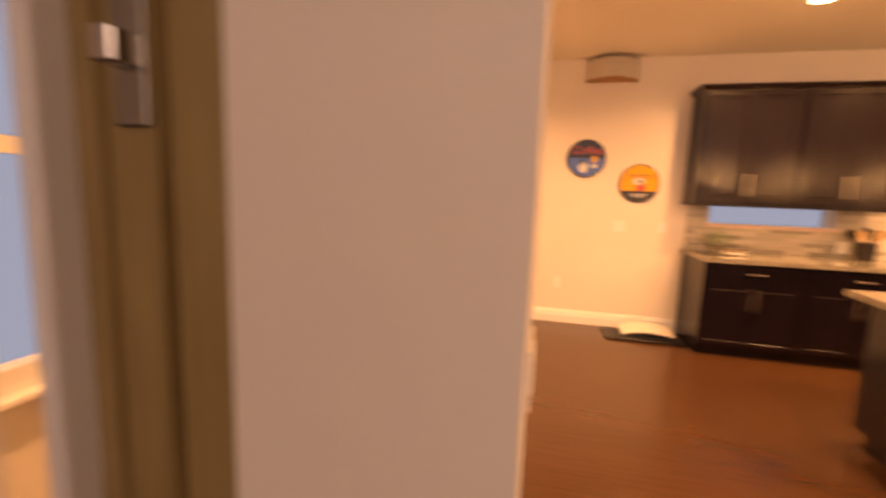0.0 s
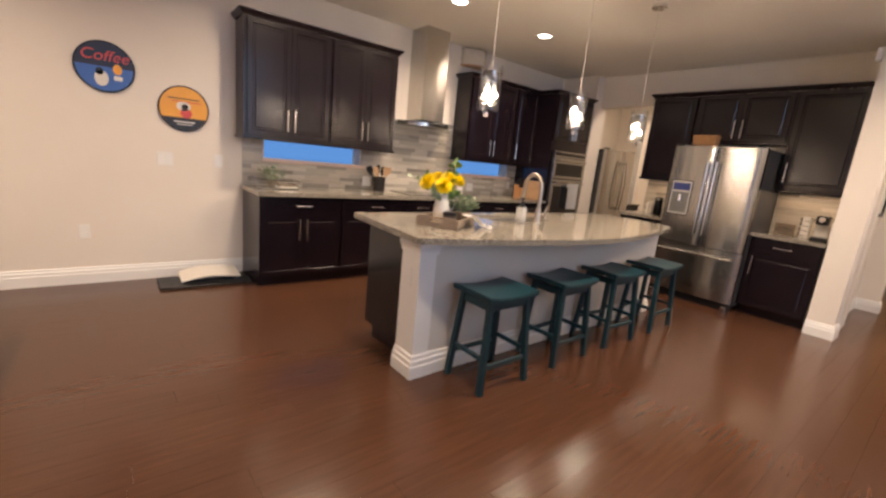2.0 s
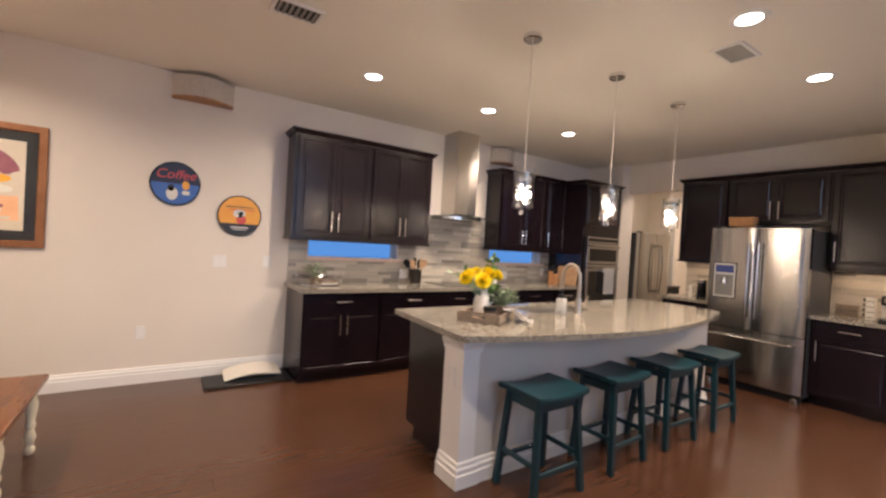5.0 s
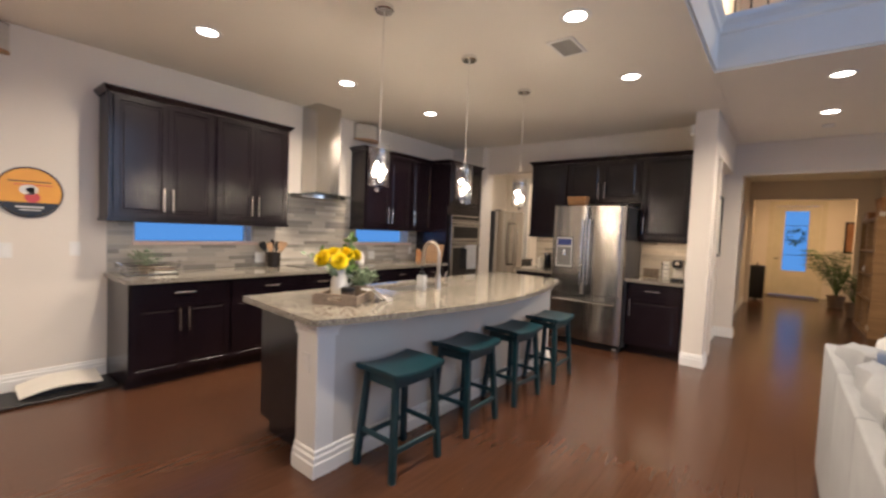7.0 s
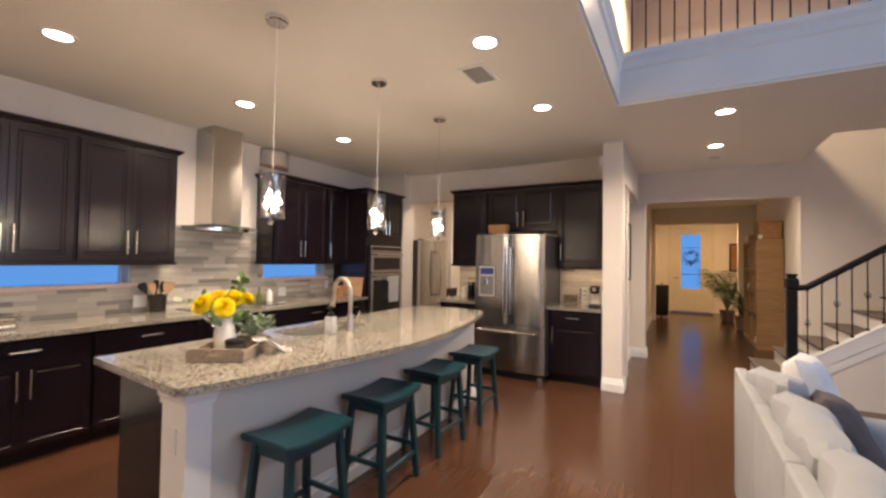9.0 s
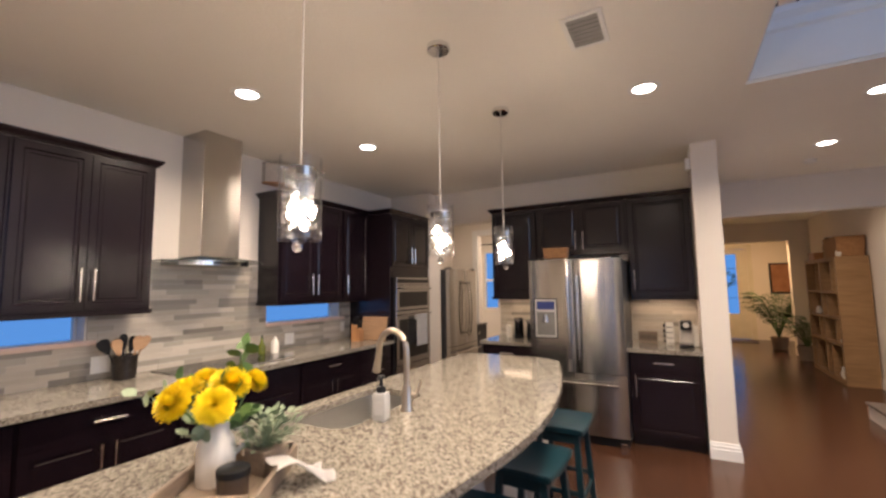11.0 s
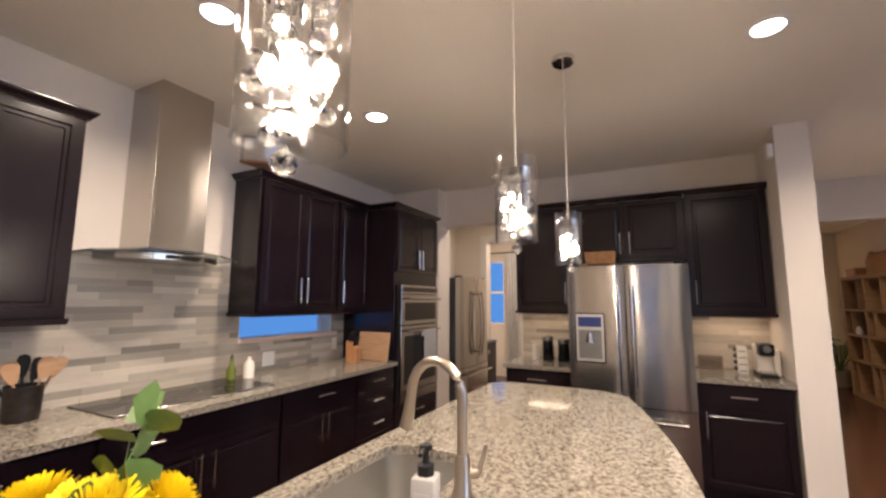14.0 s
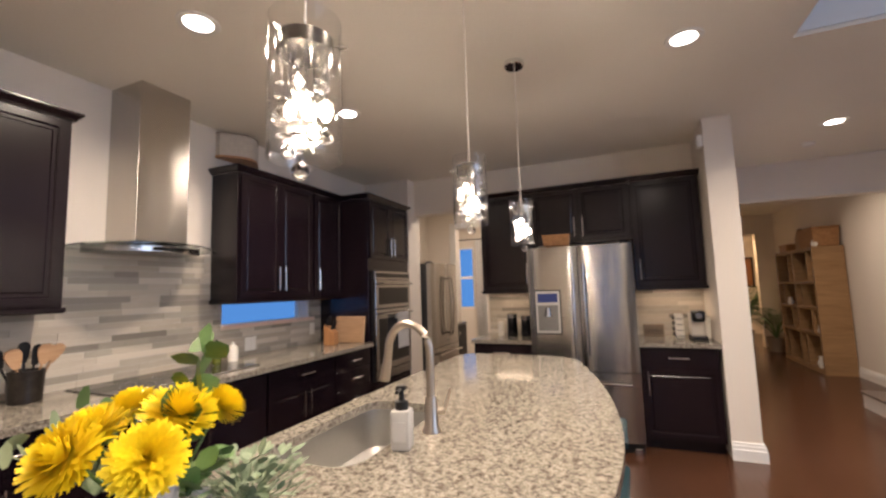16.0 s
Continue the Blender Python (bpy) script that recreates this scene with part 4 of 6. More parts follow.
def pendant(px, py, seed):
    rnd = random.Random(seed)
    p = thing("pendant_light", (px, py, 1.66), seed * 40, "lit glass cylinder pendant with hanging crystal drops", "pendant light", "pendants over the island")
    part("canopy", lathe(bmesh.new(), [(0, H - 1.66), (0.062, H - 1.66), (0.062, H - 1.685), (0.055, H - 1.692), (0, H - 1.692)], (0, 0, 0), 28), CHROME, p, "round chrome canopy", True)
    part("cord", tube(bmesh.new(), [(0, 0, 0.236), (0, 0, H - 1.69)], 0.0027, 6), CORD, p, "thin pale cord")
    g = part("glass_shade", lathe(bmesh.new(), [(0.068, 0.0), (0.068, 0.268), (0.0672, 0.27), (0.0662, 0.27), (0.0655, 0.268), (0.0655, 0.0), (0.0662, -0.0015), (0.0672, -0.0015), (0.068, 0.0)], (0, 0, 0), 48), SHADEGLASS, p, "clear glass cylinder", True)
    g.visible_shadow = False
    part("cap", lathe(bmesh.new(), [(0, 0.205), (0.053, 0.205), (0.053, 0.233), (0, 0.233)], (0, 0, 0), 40), CAPMETAL, p, "polished metal lamp holder cap", True)
    for a in (20, 140, 260):
        c, s = math.cos(radians(a)), math.sin(radians(a))
        pin = tube(bmesh.new(), [(0.05 * c, 0.05 * s, 0.222), (0.080 * c, 0.080 * s, 0.222)], 0.0026, 6)
        lathe(pin, [(0, -0.003), (0.006, -0.003), (0.006, 0.003), (0, 0.003)], (0.071 * c, 0.071 * s, 0.222), 8, Matrix.Rotation(radians(a), 4, "Z") @ Matrix.Rotation(radians(90), 4, "Y"))
        part("pin", pin, CHROME, p)
    for k, (a, r, z) in enumerate(((0.4, 0.036, 0.112), (1.1, 0.018, 0.128), (2.5, 0.040, 0.062), (3.3, 0.014, 0.082), (4.6, 0.038, 0.074), (5.6, 0.026, 0.036))):
        x, y = r * math.cos(a), r * math.sin(a)
        bm = lathe(bmesh.new(), [(0, z), (0.006, z + 0.002), (0.009, z + 0.010), (0.009, z + 0.022), (0.006, z + 0.030), (0, z + 0.031)], (x, y, 0), 12)
        b = part("bulb", bm, BULB, p, "glowing bulb", True)
        part("stem", tube(bmesh.new(), [(x, y, z + 0.031), (x, y, 0.205)], 0.0022, 6), CHROME, b, "thin chrome stem")
    for k in range(15):
        a = k * 2.4 + seed
        r = 0.010 if k == 0 else 0.026 + 0.026 * rnd.random()
        rb = (0.0170, 0.0140, 0.012)[k % 3]
        z = -0.022 if k == 0 else 0.012 + 0.135 * ((k * 7) % 15) / 14
        x, y = r * math.cos(a), r * math.sin(a)
        bm = bmesh.new()
        if k % 3 == 2:
            lathe(bm, [(0, z - 0.004), (rb, z - 0.001), (rb, z + 0.001), (0, z + 0.004)], (x, y, 0), 12)
        else:
            ball(bm, x, y, z, rb)
        tube(bm, [(x, y, z + rb * 1.3), (x, y, 0.205)], 0.0005, 4)
        zq = z + rb * 1.5 + 0.008
        lathe(bm, [(0, zq), (0.008, zq + 0.003), (0.008, zq + 0.005), (0, zq + 0.008)], (x, y, 0), 10)
        part("crystal_drop", bm, CRYSTAL, p, "clear crystal ball on a wire").visible_shadow = False
    for k in range(16):
        a = k * 0.3927
        bm = bmesh.new()
        n = 2 + (k * 5) % 4
        for q in range(n):
            z = 0.197 - 0.011 * q
            lathe(bm, [(0, z - 0.005), (0.0035, z), (0, z + 0.005)], (0.046 * math.cos(a), 0.046 * math.sin(a), 0), 6)
        part("bead_strand", bm, CRYSTAL, p, "short strand of clear beads").visible_shadow = False


for i, (px, py) in enumerate(PENDANTS):
    pendant(px, py, i + 1)
sd = bmesh.new()
lathe(sd, [(0, 0), (0.055, 0), (0.058, -0.01), (0.05, -0.03), (0, -0.034)], (7.4, 0.05, H), 24)
solo("smoke_detector", sd, WHITEP, (7.4, 0.05, H), "round white smoke detector on the ceiling", "smoke detector", smooth=True)
ms = boxes((6.122, 6.19, 1.197, 1.245, 2.56, 2.67, 0.012, 2))
solo("wall_sensor", ms, WHITEP, (6.15, 1.2, 2.6), "small white sensor box on the wall end", "sensor")

# ---- wall things ----
def wall_speaker(xc, w, label):
    s = thing("wall_speaker", (xc, N, 2.56), 0, label, "speaker", "wall speakers")
    prof = [(-w / 2, 0), (-w / 2, -0.05)] + [(-w / 2 + w * i / 14, -0.05 - 0.13 * math.sin(math.pi * i / 14)) for i in range(1, 14)] + [(w / 2, -0.05), (w / 2, 0)]
    a = bmesh.new()
    slab(a, prof, 0.018, 0.205)
    part("grille", a, FABRIC, s, "pale fabric curved front")
    b = bmesh.new()
    slab(b, [(x * 1.01, y * 1.03) for x, y in prof], 0.0, 0.017)
    part("base_board", b, OAK, s, "reddish wooden underside")
    c = bmesh.new()
    slab(c, [(x * 1.01, y * 1.03) for x, y in prof], 0.2055, 0.213)
    part("top_board", c, GREYWOOD, s, "thin dark top board")


wall_speaker(0.94, 0.49, "curved wall speaker with a pale front and wooden base")
wall_speaker(4.62, 0.40, "curved wall speaker above the cabinets beside the hood")


def round_sign(xc, zc, r, back, band, label, words):
    s = thing("round_sign", (xc, N, zc), 0, label, "wall sign", "round signs")
    def disc(rr, y0, y1):
        bm = bmesh.new()
        lathe(bm, [(0, y0), (rr, y0), (rr, y1), (0, y1)], (0, 0, 0), 44, Matrix.Rotation(radians(90), 4, "X"))
        return bm
    part("rim", disc(r, 0.0, 0.016), BLACK, s, "dark rim")
    part("face", disc(r - 0.012, 0.0, 0.018), back, s, "printed round face")
    lo = bmesh.new()
    a0, a1, f = band[0], band[1], r - 0.013
    pts = [(f * math.cos(radians(a)), f * math.sin(radians(a))) for a in np.linspace(a0, a1, 24)]
    slab(lo, pts, 0.0, 0.001)
    lo.transform(Matrix.Translation((0, -0.0185, 0)) @ Matrix.Rotation(radians(90), 4, "X"))
    part("band", lo, band[2], s, "printed lower band")
    for kind, args, mt in words:
        if kind == "text":
            txt, x, z, size, sh = args
            cu = bpy.data.curves.new("lettering", "FONT")
            cu.body, cu.size, cu.align_x, cu.shear, cu.extrude = txt, size, "CENTER", sh, 0.0006
            cu.materials.append(mt)
            ob = new("lettering", cu)
            ob.parent, ob.matrix_basis = s, pose(x, -0.0205, z, 90, 0, 0)
        else:
            x0, x1, z0, z1 = args
            part("print_bar" if kind == "bar" else "print_shape", boxes((x0, x1, -0.0208, -0.0195, z0, z1)) if kind == "bar" else _blob(x0, x1, z0, z1), mt, s)


def _blob(x0, x1, z0, z1):
    bm = bmesh.new()
    n = 18
    slab(bm, [((x0 + x1) / 2 + (x1 - x0) / 2 * math.cos(2 * math.pi * i / n), (z0 + z1) / 2 + (z1 - z0) / 2 * math.sin(2 * math.pi * i / n)) for i in range(n)], 0.0, 0.001)
    bm.transform(Matrix.Translation((0, -0.0198, 0)) @ Matrix.Rotation(radians(90), 4, "X"))
    return bm


NAVY = surf("print_navy", (0.012, 0.014, 0.03), (0.02, 0.022, 0.045), 5, 0.4)
BLUE = surf("print_blue", (0.035, 0.11, 0.36), (0.05, 0.14, 0.42), 5, 0.4)
ORANGE = surf("print_orange", (0.72, 0.30, 0.025), (0.82, 0.38, 0.04), 5, 0.4)
REDP = surf("print_red", (0.55, 0.05, 0.04), (0.62, 0.08, 0.06), 5, 0.4)
INK = surf("print_ink", (0.01, 0.01, 0.01), (0.02, 0.02, 0.02), 5, 0.4)
PALE = surf("print_pale", (0.66, 0.62, 0.55), (0.74, 0.70, 0.62), 5, 0.4)
round_sign(0.755, 1.795, 0.197, NAVY, (180, 360, BLUE), "round blue and black printed tin sign on the wall", [
    ("text", ("Coffee", 0.0, 0.045, 0.115, 0.25), REDP), ("shape", (-0.07, 0.02, -0.15, -0.03), PALE), ("shape", (-0.06, -0.01, -0.07, -0.01), INK), ("shape", (0.05, 0.11, -0.05, 0.03), ORANGE), ("bar", (0.055, 0.11, -0.095, -0.06), PALE)])
round_sign(1.295, 1.55, 0.197, ORANGE, (205, 335, INK), "round orange printed tin sign on the wall", [
    ("bar", (-0.12, 0.12, 0.08, 0.088), INK), ("bar", (-0.09, 0.13, 0.055, 0.062), REDP), ("shape", (-0.06, 0.05, -0.02, 0.06), PALE), ("shape", (-0.03, 0.06, -0.08, 0.0), REDP), ("shape", (-0.02, 0.03, 0.0, 0.04), INK), ("bar", (-0.08, 0.08, -0.12, -0.108), PALE), ("bar", (-0.06, 0.06, -0.14, -0.132), PALE)])

pf = thing("framed_print", (-0.50, N, 1.645), 0, "framed print with a copper frame and dark mat", "picture")
fw, fh = 0.40, 0.475
frm = bmesh.new()
for b in ((-fw, fw, -0.03, 0, -fh, -fh + 0.055, 0.006), (-fw, fw, -0.03, 0, fh - 0.055, fh, 0.006), (-fw, -fw + 0.055, -0.0302, 0, -fh, fh, 0.006), (fw - 0.055, fw, -0.0302, 0, -fh, fh, 0.006)):
    box(frm, *b)
part("frame", frm, COPPER, pf, "copper coloured frame")
part("mat_board", boxes((-fw + 0.05, fw - 0.05, -0.014, -0.002, -fh + 0.05, fh - 0.05)), INK, pf, "dark brown mat")
part("print", boxes((-fw + 0.125, fw - 0.125, -0.017, -0.0145, -fh + 0.13, fh - 0.13)), PAPER, pf, "warm coloured print")
def flat(outline, lift):
    bm = bmesh.new()
    slab(bm, outline, 0.0, 0.0006)
    bm.transform(Matrix.Translation((0, -0.0172 - lift, 0)) @ Matrix.Rotation(radians(90), 4, "X"))
    return bm


def oval(x, z, a, b, n=20):
    return [(x + a * math.cos(2 * math.pi * i / n), z + b * math.sin(2 * math.pi * i / n)) for i in range(n)]


PLUM = surf("print_plum", (0.24, 0.07, 0.10), (0.34, 0.12, 0.14), 7, 0.4)
PEACH = surf("print_peach", (0.72, 0.36, 0.18), (0.82, 0.48, 0.28), 7, 0.4)
fan = [(0.25 * math.cos(radians(a)), 0.08 + 0.21 * math.sin(radians(a))) for a in range(10, 171, 10)]
fan += [(0.17 * math.cos(radians(a)), 0.06 + 0.13 * math.sin(radians(a))) for a in range(170, 9, -10)]
part("print_patch", flat(fan, 0.0), PLUM, pf)
part("print_patch", flat([(-0.25, -0.10), (0.24, -0.08), (0.25, -0.27), (-0.25, -0.27)], 0.0), PEACH, pf)
for k, (x, z, a, b, mtl) in enumerate(((-0.09, 0.19, 0.06, 0.04, BLUE), (0.04, 0.15, 0.09, 0.045, PALE), (0.17, 0.14, 0.05, 0.06, PLUM), (-0.12, 0.06, 0.09, 0.05, BLUE), (-0.05, 0.03, 0.05, 0.035, PALE), (0.10, 0.05, 0.10, 0.035, ORANGE), (0.12, -0.03, 0.09, 0.03, PALE), (-0.16, -0.07, 0.08, 0.03, ORANGE), (-0.02, -0.09, 0.10, 0.025, REDP))):
    part("print_patch", flat(oval(x, z, a, b), 0.0007 + 0.0001 * k), mtl, pf)
for k, (x0, x1, z) in enumerate(((-0.16, 0.16, -0.16), (-0.13, 0.15, -0.19), (-0.20, 0.20, -0.25))):
    part("print_bar", flat([(x0, z - 0.012), (x1, z - 0.012), (x1, z + 0.012), (x0, z + 0.012)], 0.0008), (PLUM, PALE, PAPER)[k], pf)
part("glass", boxes((-fw + 0.055, fw - 0.055, -0.0225, -0.0215, -fh + 0.055, fh - 0.055)), WINDOWGLASS, pf).visible_shadow = False


def wall_plate(place, rz, gangs, kind, label):
    w = 0.036 + 0.023 * (gangs - 1)
    s = thing("wall_switch" if kind == "switch" else "wall_outlet", place, rz, label, "light switch" if kind == "switch" else "outlet", "wall plates")
    part("plate", boxes((-w, w, -0.006, 0.0, -0.058, 0.058, 0.002)), WHITEP, s)
    for g in range(gangs):
        x = (g - (gangs - 1) / 2) * 0.046
        if kind == "switch":
            part("rocker", boxes((x - 0.016, x + 0.016, -0.0095, -0.006, -0.033, 0.033, 0.001)), TRIM, s)
        else:
            for dz in (-0.021, 0.021):
                part("socket", boxes((x - 0.016, x + 0.016, -0.008, -0.006, dz - 0.014, dz + 0.014)), TRIM, s)


wall_plate((1.14, N, 1.10), 0, 2, "switch", "white double light switch on the beige wall")
wall_plate((1.565, N, 1.11), 0, 1, "switch", "white light switch beside the cabinets")
wall_plate((0.55, N, 0.45), 0, 1, "outlet", "white wall outlet above the baseboard")
wall_plate((0.32, 1.04, 1.04), 90, 3, "switch", "white triple light switch on the wall end")
wall_plate((3.15, N - 0.012, 1.0), 0, 2, "outlet", "white outlet plate on the tiled wall")
wall_plate((4.79, N - 0.012, 0.995), 0, 2, "outlet", "white outlet plate below the strip window")
wall_plate((5.58, N - 0.012, 1.05), 0, 1, "outlet", "white outlet plate near the knife block")
wall_plate((7.83, 1.10, 0.45), 0, 1, "outlet", "white outlet with a small plug-in light on the hall wall")

# ---- floor pad by the cabinet ----
mt = thing("pet_ramp", (1.4, 4.70, 0), 0, "black floor mat with a white sloping board on it", "mat")
part("mat", boxes((-0.37, 0.37, -0.20, 0.16, 0.0, 0.022, 0.008)), BLACK, mt, "black rubber mat")
sc = bmesh.new()
rows = []
for k in range(9):
    u = k / 8
    x = -0.20 + 0.48 * u
    z = 0.026 + 0.055 * math.sin(math.pi * min(1, u * 1.1)) * 0.6 + 0.03 * u
    rows.append([sc.verts.new((x, -0.10 - 0.03 * u, z)), sc.verts.new((x, 0.14, z + 0.03)), sc.verts.new((x, 0.14, z + 0.042)), sc.verts.new((x, -0.10 - 0.03 * u, z + 0.012))])
for a, b in zip(rows, rows[1:]):
    for i in range(4):
        sc.faces.new((a[i], b[i], b[(i + 1) % 4], a[(i + 1) % 4]))
sc.faces.new(rows[0])
sc.faces.new(rows[-1][::-1])
bmesh.ops.recalc_face_normals(sc, faces=sc.faces)
part("board", sc, CERAMIC, mt, "white sloping board", True)
part("support", boxes((-0.17, 0.25, -0.08, 0.12, 0.022, 0.045)), BLACK, mt)

# ---- things on the worktops ----
wb = thing("wire_tray", (2.02, 4.66, 0.9), 0, "silver wire tray holding a leafy plant on the worktop", "tray")
part("base", boxes((-0.19, 0.19, -0.12, 0.12, 0.004, 0.012, 0.003)), STEEL_H, wb)
for z, g in ((0.035, 0.195), (0.062, 0.205), (0.085, 0.215)):
    ring = [(x, y, z) for x, y in rounded(-g, g, -g * 0.64, g * 0.64, 0.03, 4)]
    part("wire", tube(bmesh.new(), ring + ring[:1], 0.003, 6), CHROME, wb)
for k in range(10):
    x = -0.18 + 0.04 * k
    for sgn in (-1, 1):
        part("upright", tube(bmesh.new(), [(x, sgn * 0.12, 0.008), (x * 1.1, sgn * 0.137, 0.087)], 0.002, 5), CHROME, wb)
for sgn in (-1, 1):
    part("handle", tube(bmesh.new(), [(sgn * 0.21, -0.05, 0.085), (sgn * 0.235, -0.04, 0.115), (sgn * 0.235, 0.04, 0.115), (sgn * 0.21, 0.05, 0.085)], 0.0035, 6), CHROME, wb)


def leaf(bm, root, tip, width, cup=0.15, ref=(0.2, 0.1, 1)):
    root, tip = Vector(root), Vector(tip)
    d = tip - root
    side = d.cross(Vector(ref)).normalized() * width
    up = side.cross(d).normalized() * (cup * width)
    a = bm.verts.new(root)
    m = [(0.25, 0.75), (0.55, 1.0), (0.82, 0.6)]
    left = [bm.verts.new(root + d * t + side * w + up) for t, w in m]
    mid = [bm.verts.new(root + d * t) for t, w in m]
    right = [bm.verts.new(root + d * t - side * w + up) for t, w in m]
    e = bm.verts.new(tip)
    bm.faces.new((a, mid[0], left[0]))
    bm.faces.new((a, right[0], mid[0]))
    for i in range(2):
        bm.faces.new((left[i], mid[i], mid[i + 1], left[i + 1]))
        bm.faces.new((mid[i], right[i], right[i + 1], mid[i + 1]))
    bm.faces.new((left[2], mid[2], e))
    bm.faces.new((mid[2], right[2], e))


def bush(name, place, n, radius, height, size, material, seed, parent=None):
    rnd = random.Random(seed)
    bm = bmesh.new()
    for k in range(n):
        a, q = rnd.uniform(0, 6.28), rnd.random() ** 0.6
        z = height * (0.15 + 0.85 * rnd.random())
        r = radius * q * (0.55 + 0.6 * math.sin(min(1, z / height) * 2.6))
        p = Vector((place[0] + r * math.cos(a), place[1] + r * math.sin(a), place[2] + z))
        d = Vector((math.cos(a) + rnd.uniform(-.5, .5), math.sin(a) + rnd.uniform(-.5, .5), rnd.uniform(-0.2, 1.1))).normalized()
        s = size * rnd.uniform(0.6, 1.25)
        leaf(bm, p, p + d * s, s * 0.28)
        if k % 4 == 0:
            tube(bm, [(place[0], place[1], place[2]), ((place[0] + p.x) / 2, (place[1] + p.y) / 2, place[2] + z * 0.7), p], 0.0012, 4)
    return part(name, bm, material, parent) if parent else bm


pl = thing("potted_plant", (2.0, 4.69, 0.912), 0, "small sage green plant in the wire tray", "plant")
part("pot", lathe(bmesh.new(), [(0, 0), (0.05, 0), (0.06, 0.06), (0.054, 0.06), (0.05, 0.05), (0, 0.05)], (0, 0, 0), 18), GREYWOOD, pl, smooth=True)
bush("foliage", (0, 0, 0.05), 110, 0.11, 0.13, 0.045, SAGE, 5, pl)
bk = thing("stacked_books", (2.10, 4.63, 0.912), 8, "two flat pale books in the wire tray", "books")
part("book", boxes((-0.09, 0.09, -0.07, 0.07, 0, 0.022, 0.002)), PALE, bk)
part("book", boxes((-0.085, 0.085, -0.068, 0.066, 0.0225, 0.042, 0.002)), GREYWOOD, bk)

uc = thing("utensil_crock", (3.23, 4.77, 0.9), 0, "dark wire utensil holder with wooden and black spoons", "utensil holder")
part("holder", lathe(bmesh.new(), [(0, 0.002), (0.068, 0.002), (0.075, 0.165), (0.070, 0.165), (0.064, 0.01), (0, 0.01)], (0, 0, 0), 24), surf("crock_dark", (0.010, 0.008, 0.007), (0.045, 0.036, 0.03), 25, 0.35, 0.4, fine=120), uc, smooth=True)
for dx, dy, h, mtl, hw in ((-0.10, 0.01, 0.265, BLACK, 0.040), (-0.05, -0.02, 0.26, SPOON, 0.036), (0.0, 0.035, 0.285, BLACK, 0.026), (0.055, -0.02, 0.27, SPOON, 0.040), (0.105, 0.015, 0.265, SPOON, 0.028), (0.03, 0.0, 0.27, BLACK, 0.022)):
    bm = bmesh.new()
    tube(bm, [(dx * 0.3, dy * 0.3, 0.02), (dx, dy, h - 0.07)], 0.006, 6)
    hd_ = bmesh.new()
    slab(hd_, [(-0.012, -0.05), (0.012, -0.05), (hw * 0.8, -0.01), (hw, 0.025), (hw * 0.75, 0.05), (0, 0.058), (-hw * 0.75, 0.05), (-hw, 0.025), (-hw * 0.8, -0.01)], -0.004, 0.004)
    hd_.transform(Matrix.Translation((dx * 1.2, dy * 1.1, h - 0.035)) @ Matrix.Rotation(dx * 4.5, 4, "Y") @ Matrix.Rotation(radians(90), 4, "X"))
    part("utensil", bm, mtl, uc, "", True)
    part("utensil_head", hd_, mtl, uc)

kb = thing("knife_block", (5.50, 4.62, 0.9), 12, "wooden knife block with black-handled knives", "knife block")
kbm = boxes((-0.05, 0.05, -0.055, 0.055, 0, 0.13, 0.005))
for v in kbm.verts:
    if v.co.z > 0.06 and v.co.y > 0:
        v.co.z += 0.07
part("block", kbm, OAK, kb)
for i in range(3):
    for j in range(2):
        part("knife_handle", tube(bmesh.new(), [(-0.03 + 0.03 * i, 0.03 - 0.045 * j, 0.15 + 0.04 * (1 - j)), (-0.03 + 0.03 * i, -0.0 - 0.045 * j, 0.23 + 0.05 * (1 - j))], 0.009, 6), BLACK, kb)
cb = boxes((-0.012, 0.012, -0.18, 0.18, 0, 0.27, 0.008, 2))
cb.transform(pose(5.66, 4.52, 0.9, 0, 9, 0))
solo("cutting_board", cb, SPOON, (5.66, 4.52, 0.9), "wooden cutting board leaning against the oven tower", "cutting board")
ob_ = thing("oil_bottle", (4.36, 4.80, 0.908), 0, "glass bottle of green olive oil", "bottle")
part("bottle", lathe(bmesh.new(), [(0, 0), (0.032, 0), (0.034, 0.065), (0.014, 0.105), (0.012, 0.145), (0, 0.145)], (0, 0, 0), 16), surf("oil_green", (0.10, 0.12, 0.015), (0.16, 0.18, 0.03), 5, 0.12), ob_, smooth=True)
part("spout", lathe(bmesh.new(), [(0, 0.145), (0.012, 0.145), (0.006, 0.175), (0, 0.175)], (0, 0, 0), 10), BLACK, ob_, smooth=True)
sp = thing("soap_bottle", (4.50, 4.79, 0.9), 0, "white bottle on the worktop below the window", "bottle")
part("bottle", lathe(bmesh.new(), [(0, 0), (0.037, 0), (0.038, 0.10), (0.02, 0.125), (0.0, 0.125)], (0, 0, 0), 16), CERAMIC, sp, smooth=True)
part("cap", lathe(bmesh.new(), [(0, 0.125), (0.014, 0.125), (0.014, 0.15), (0, 0.15)], (0, 0, 0), 12), WHITEP, sp, smooth=True)

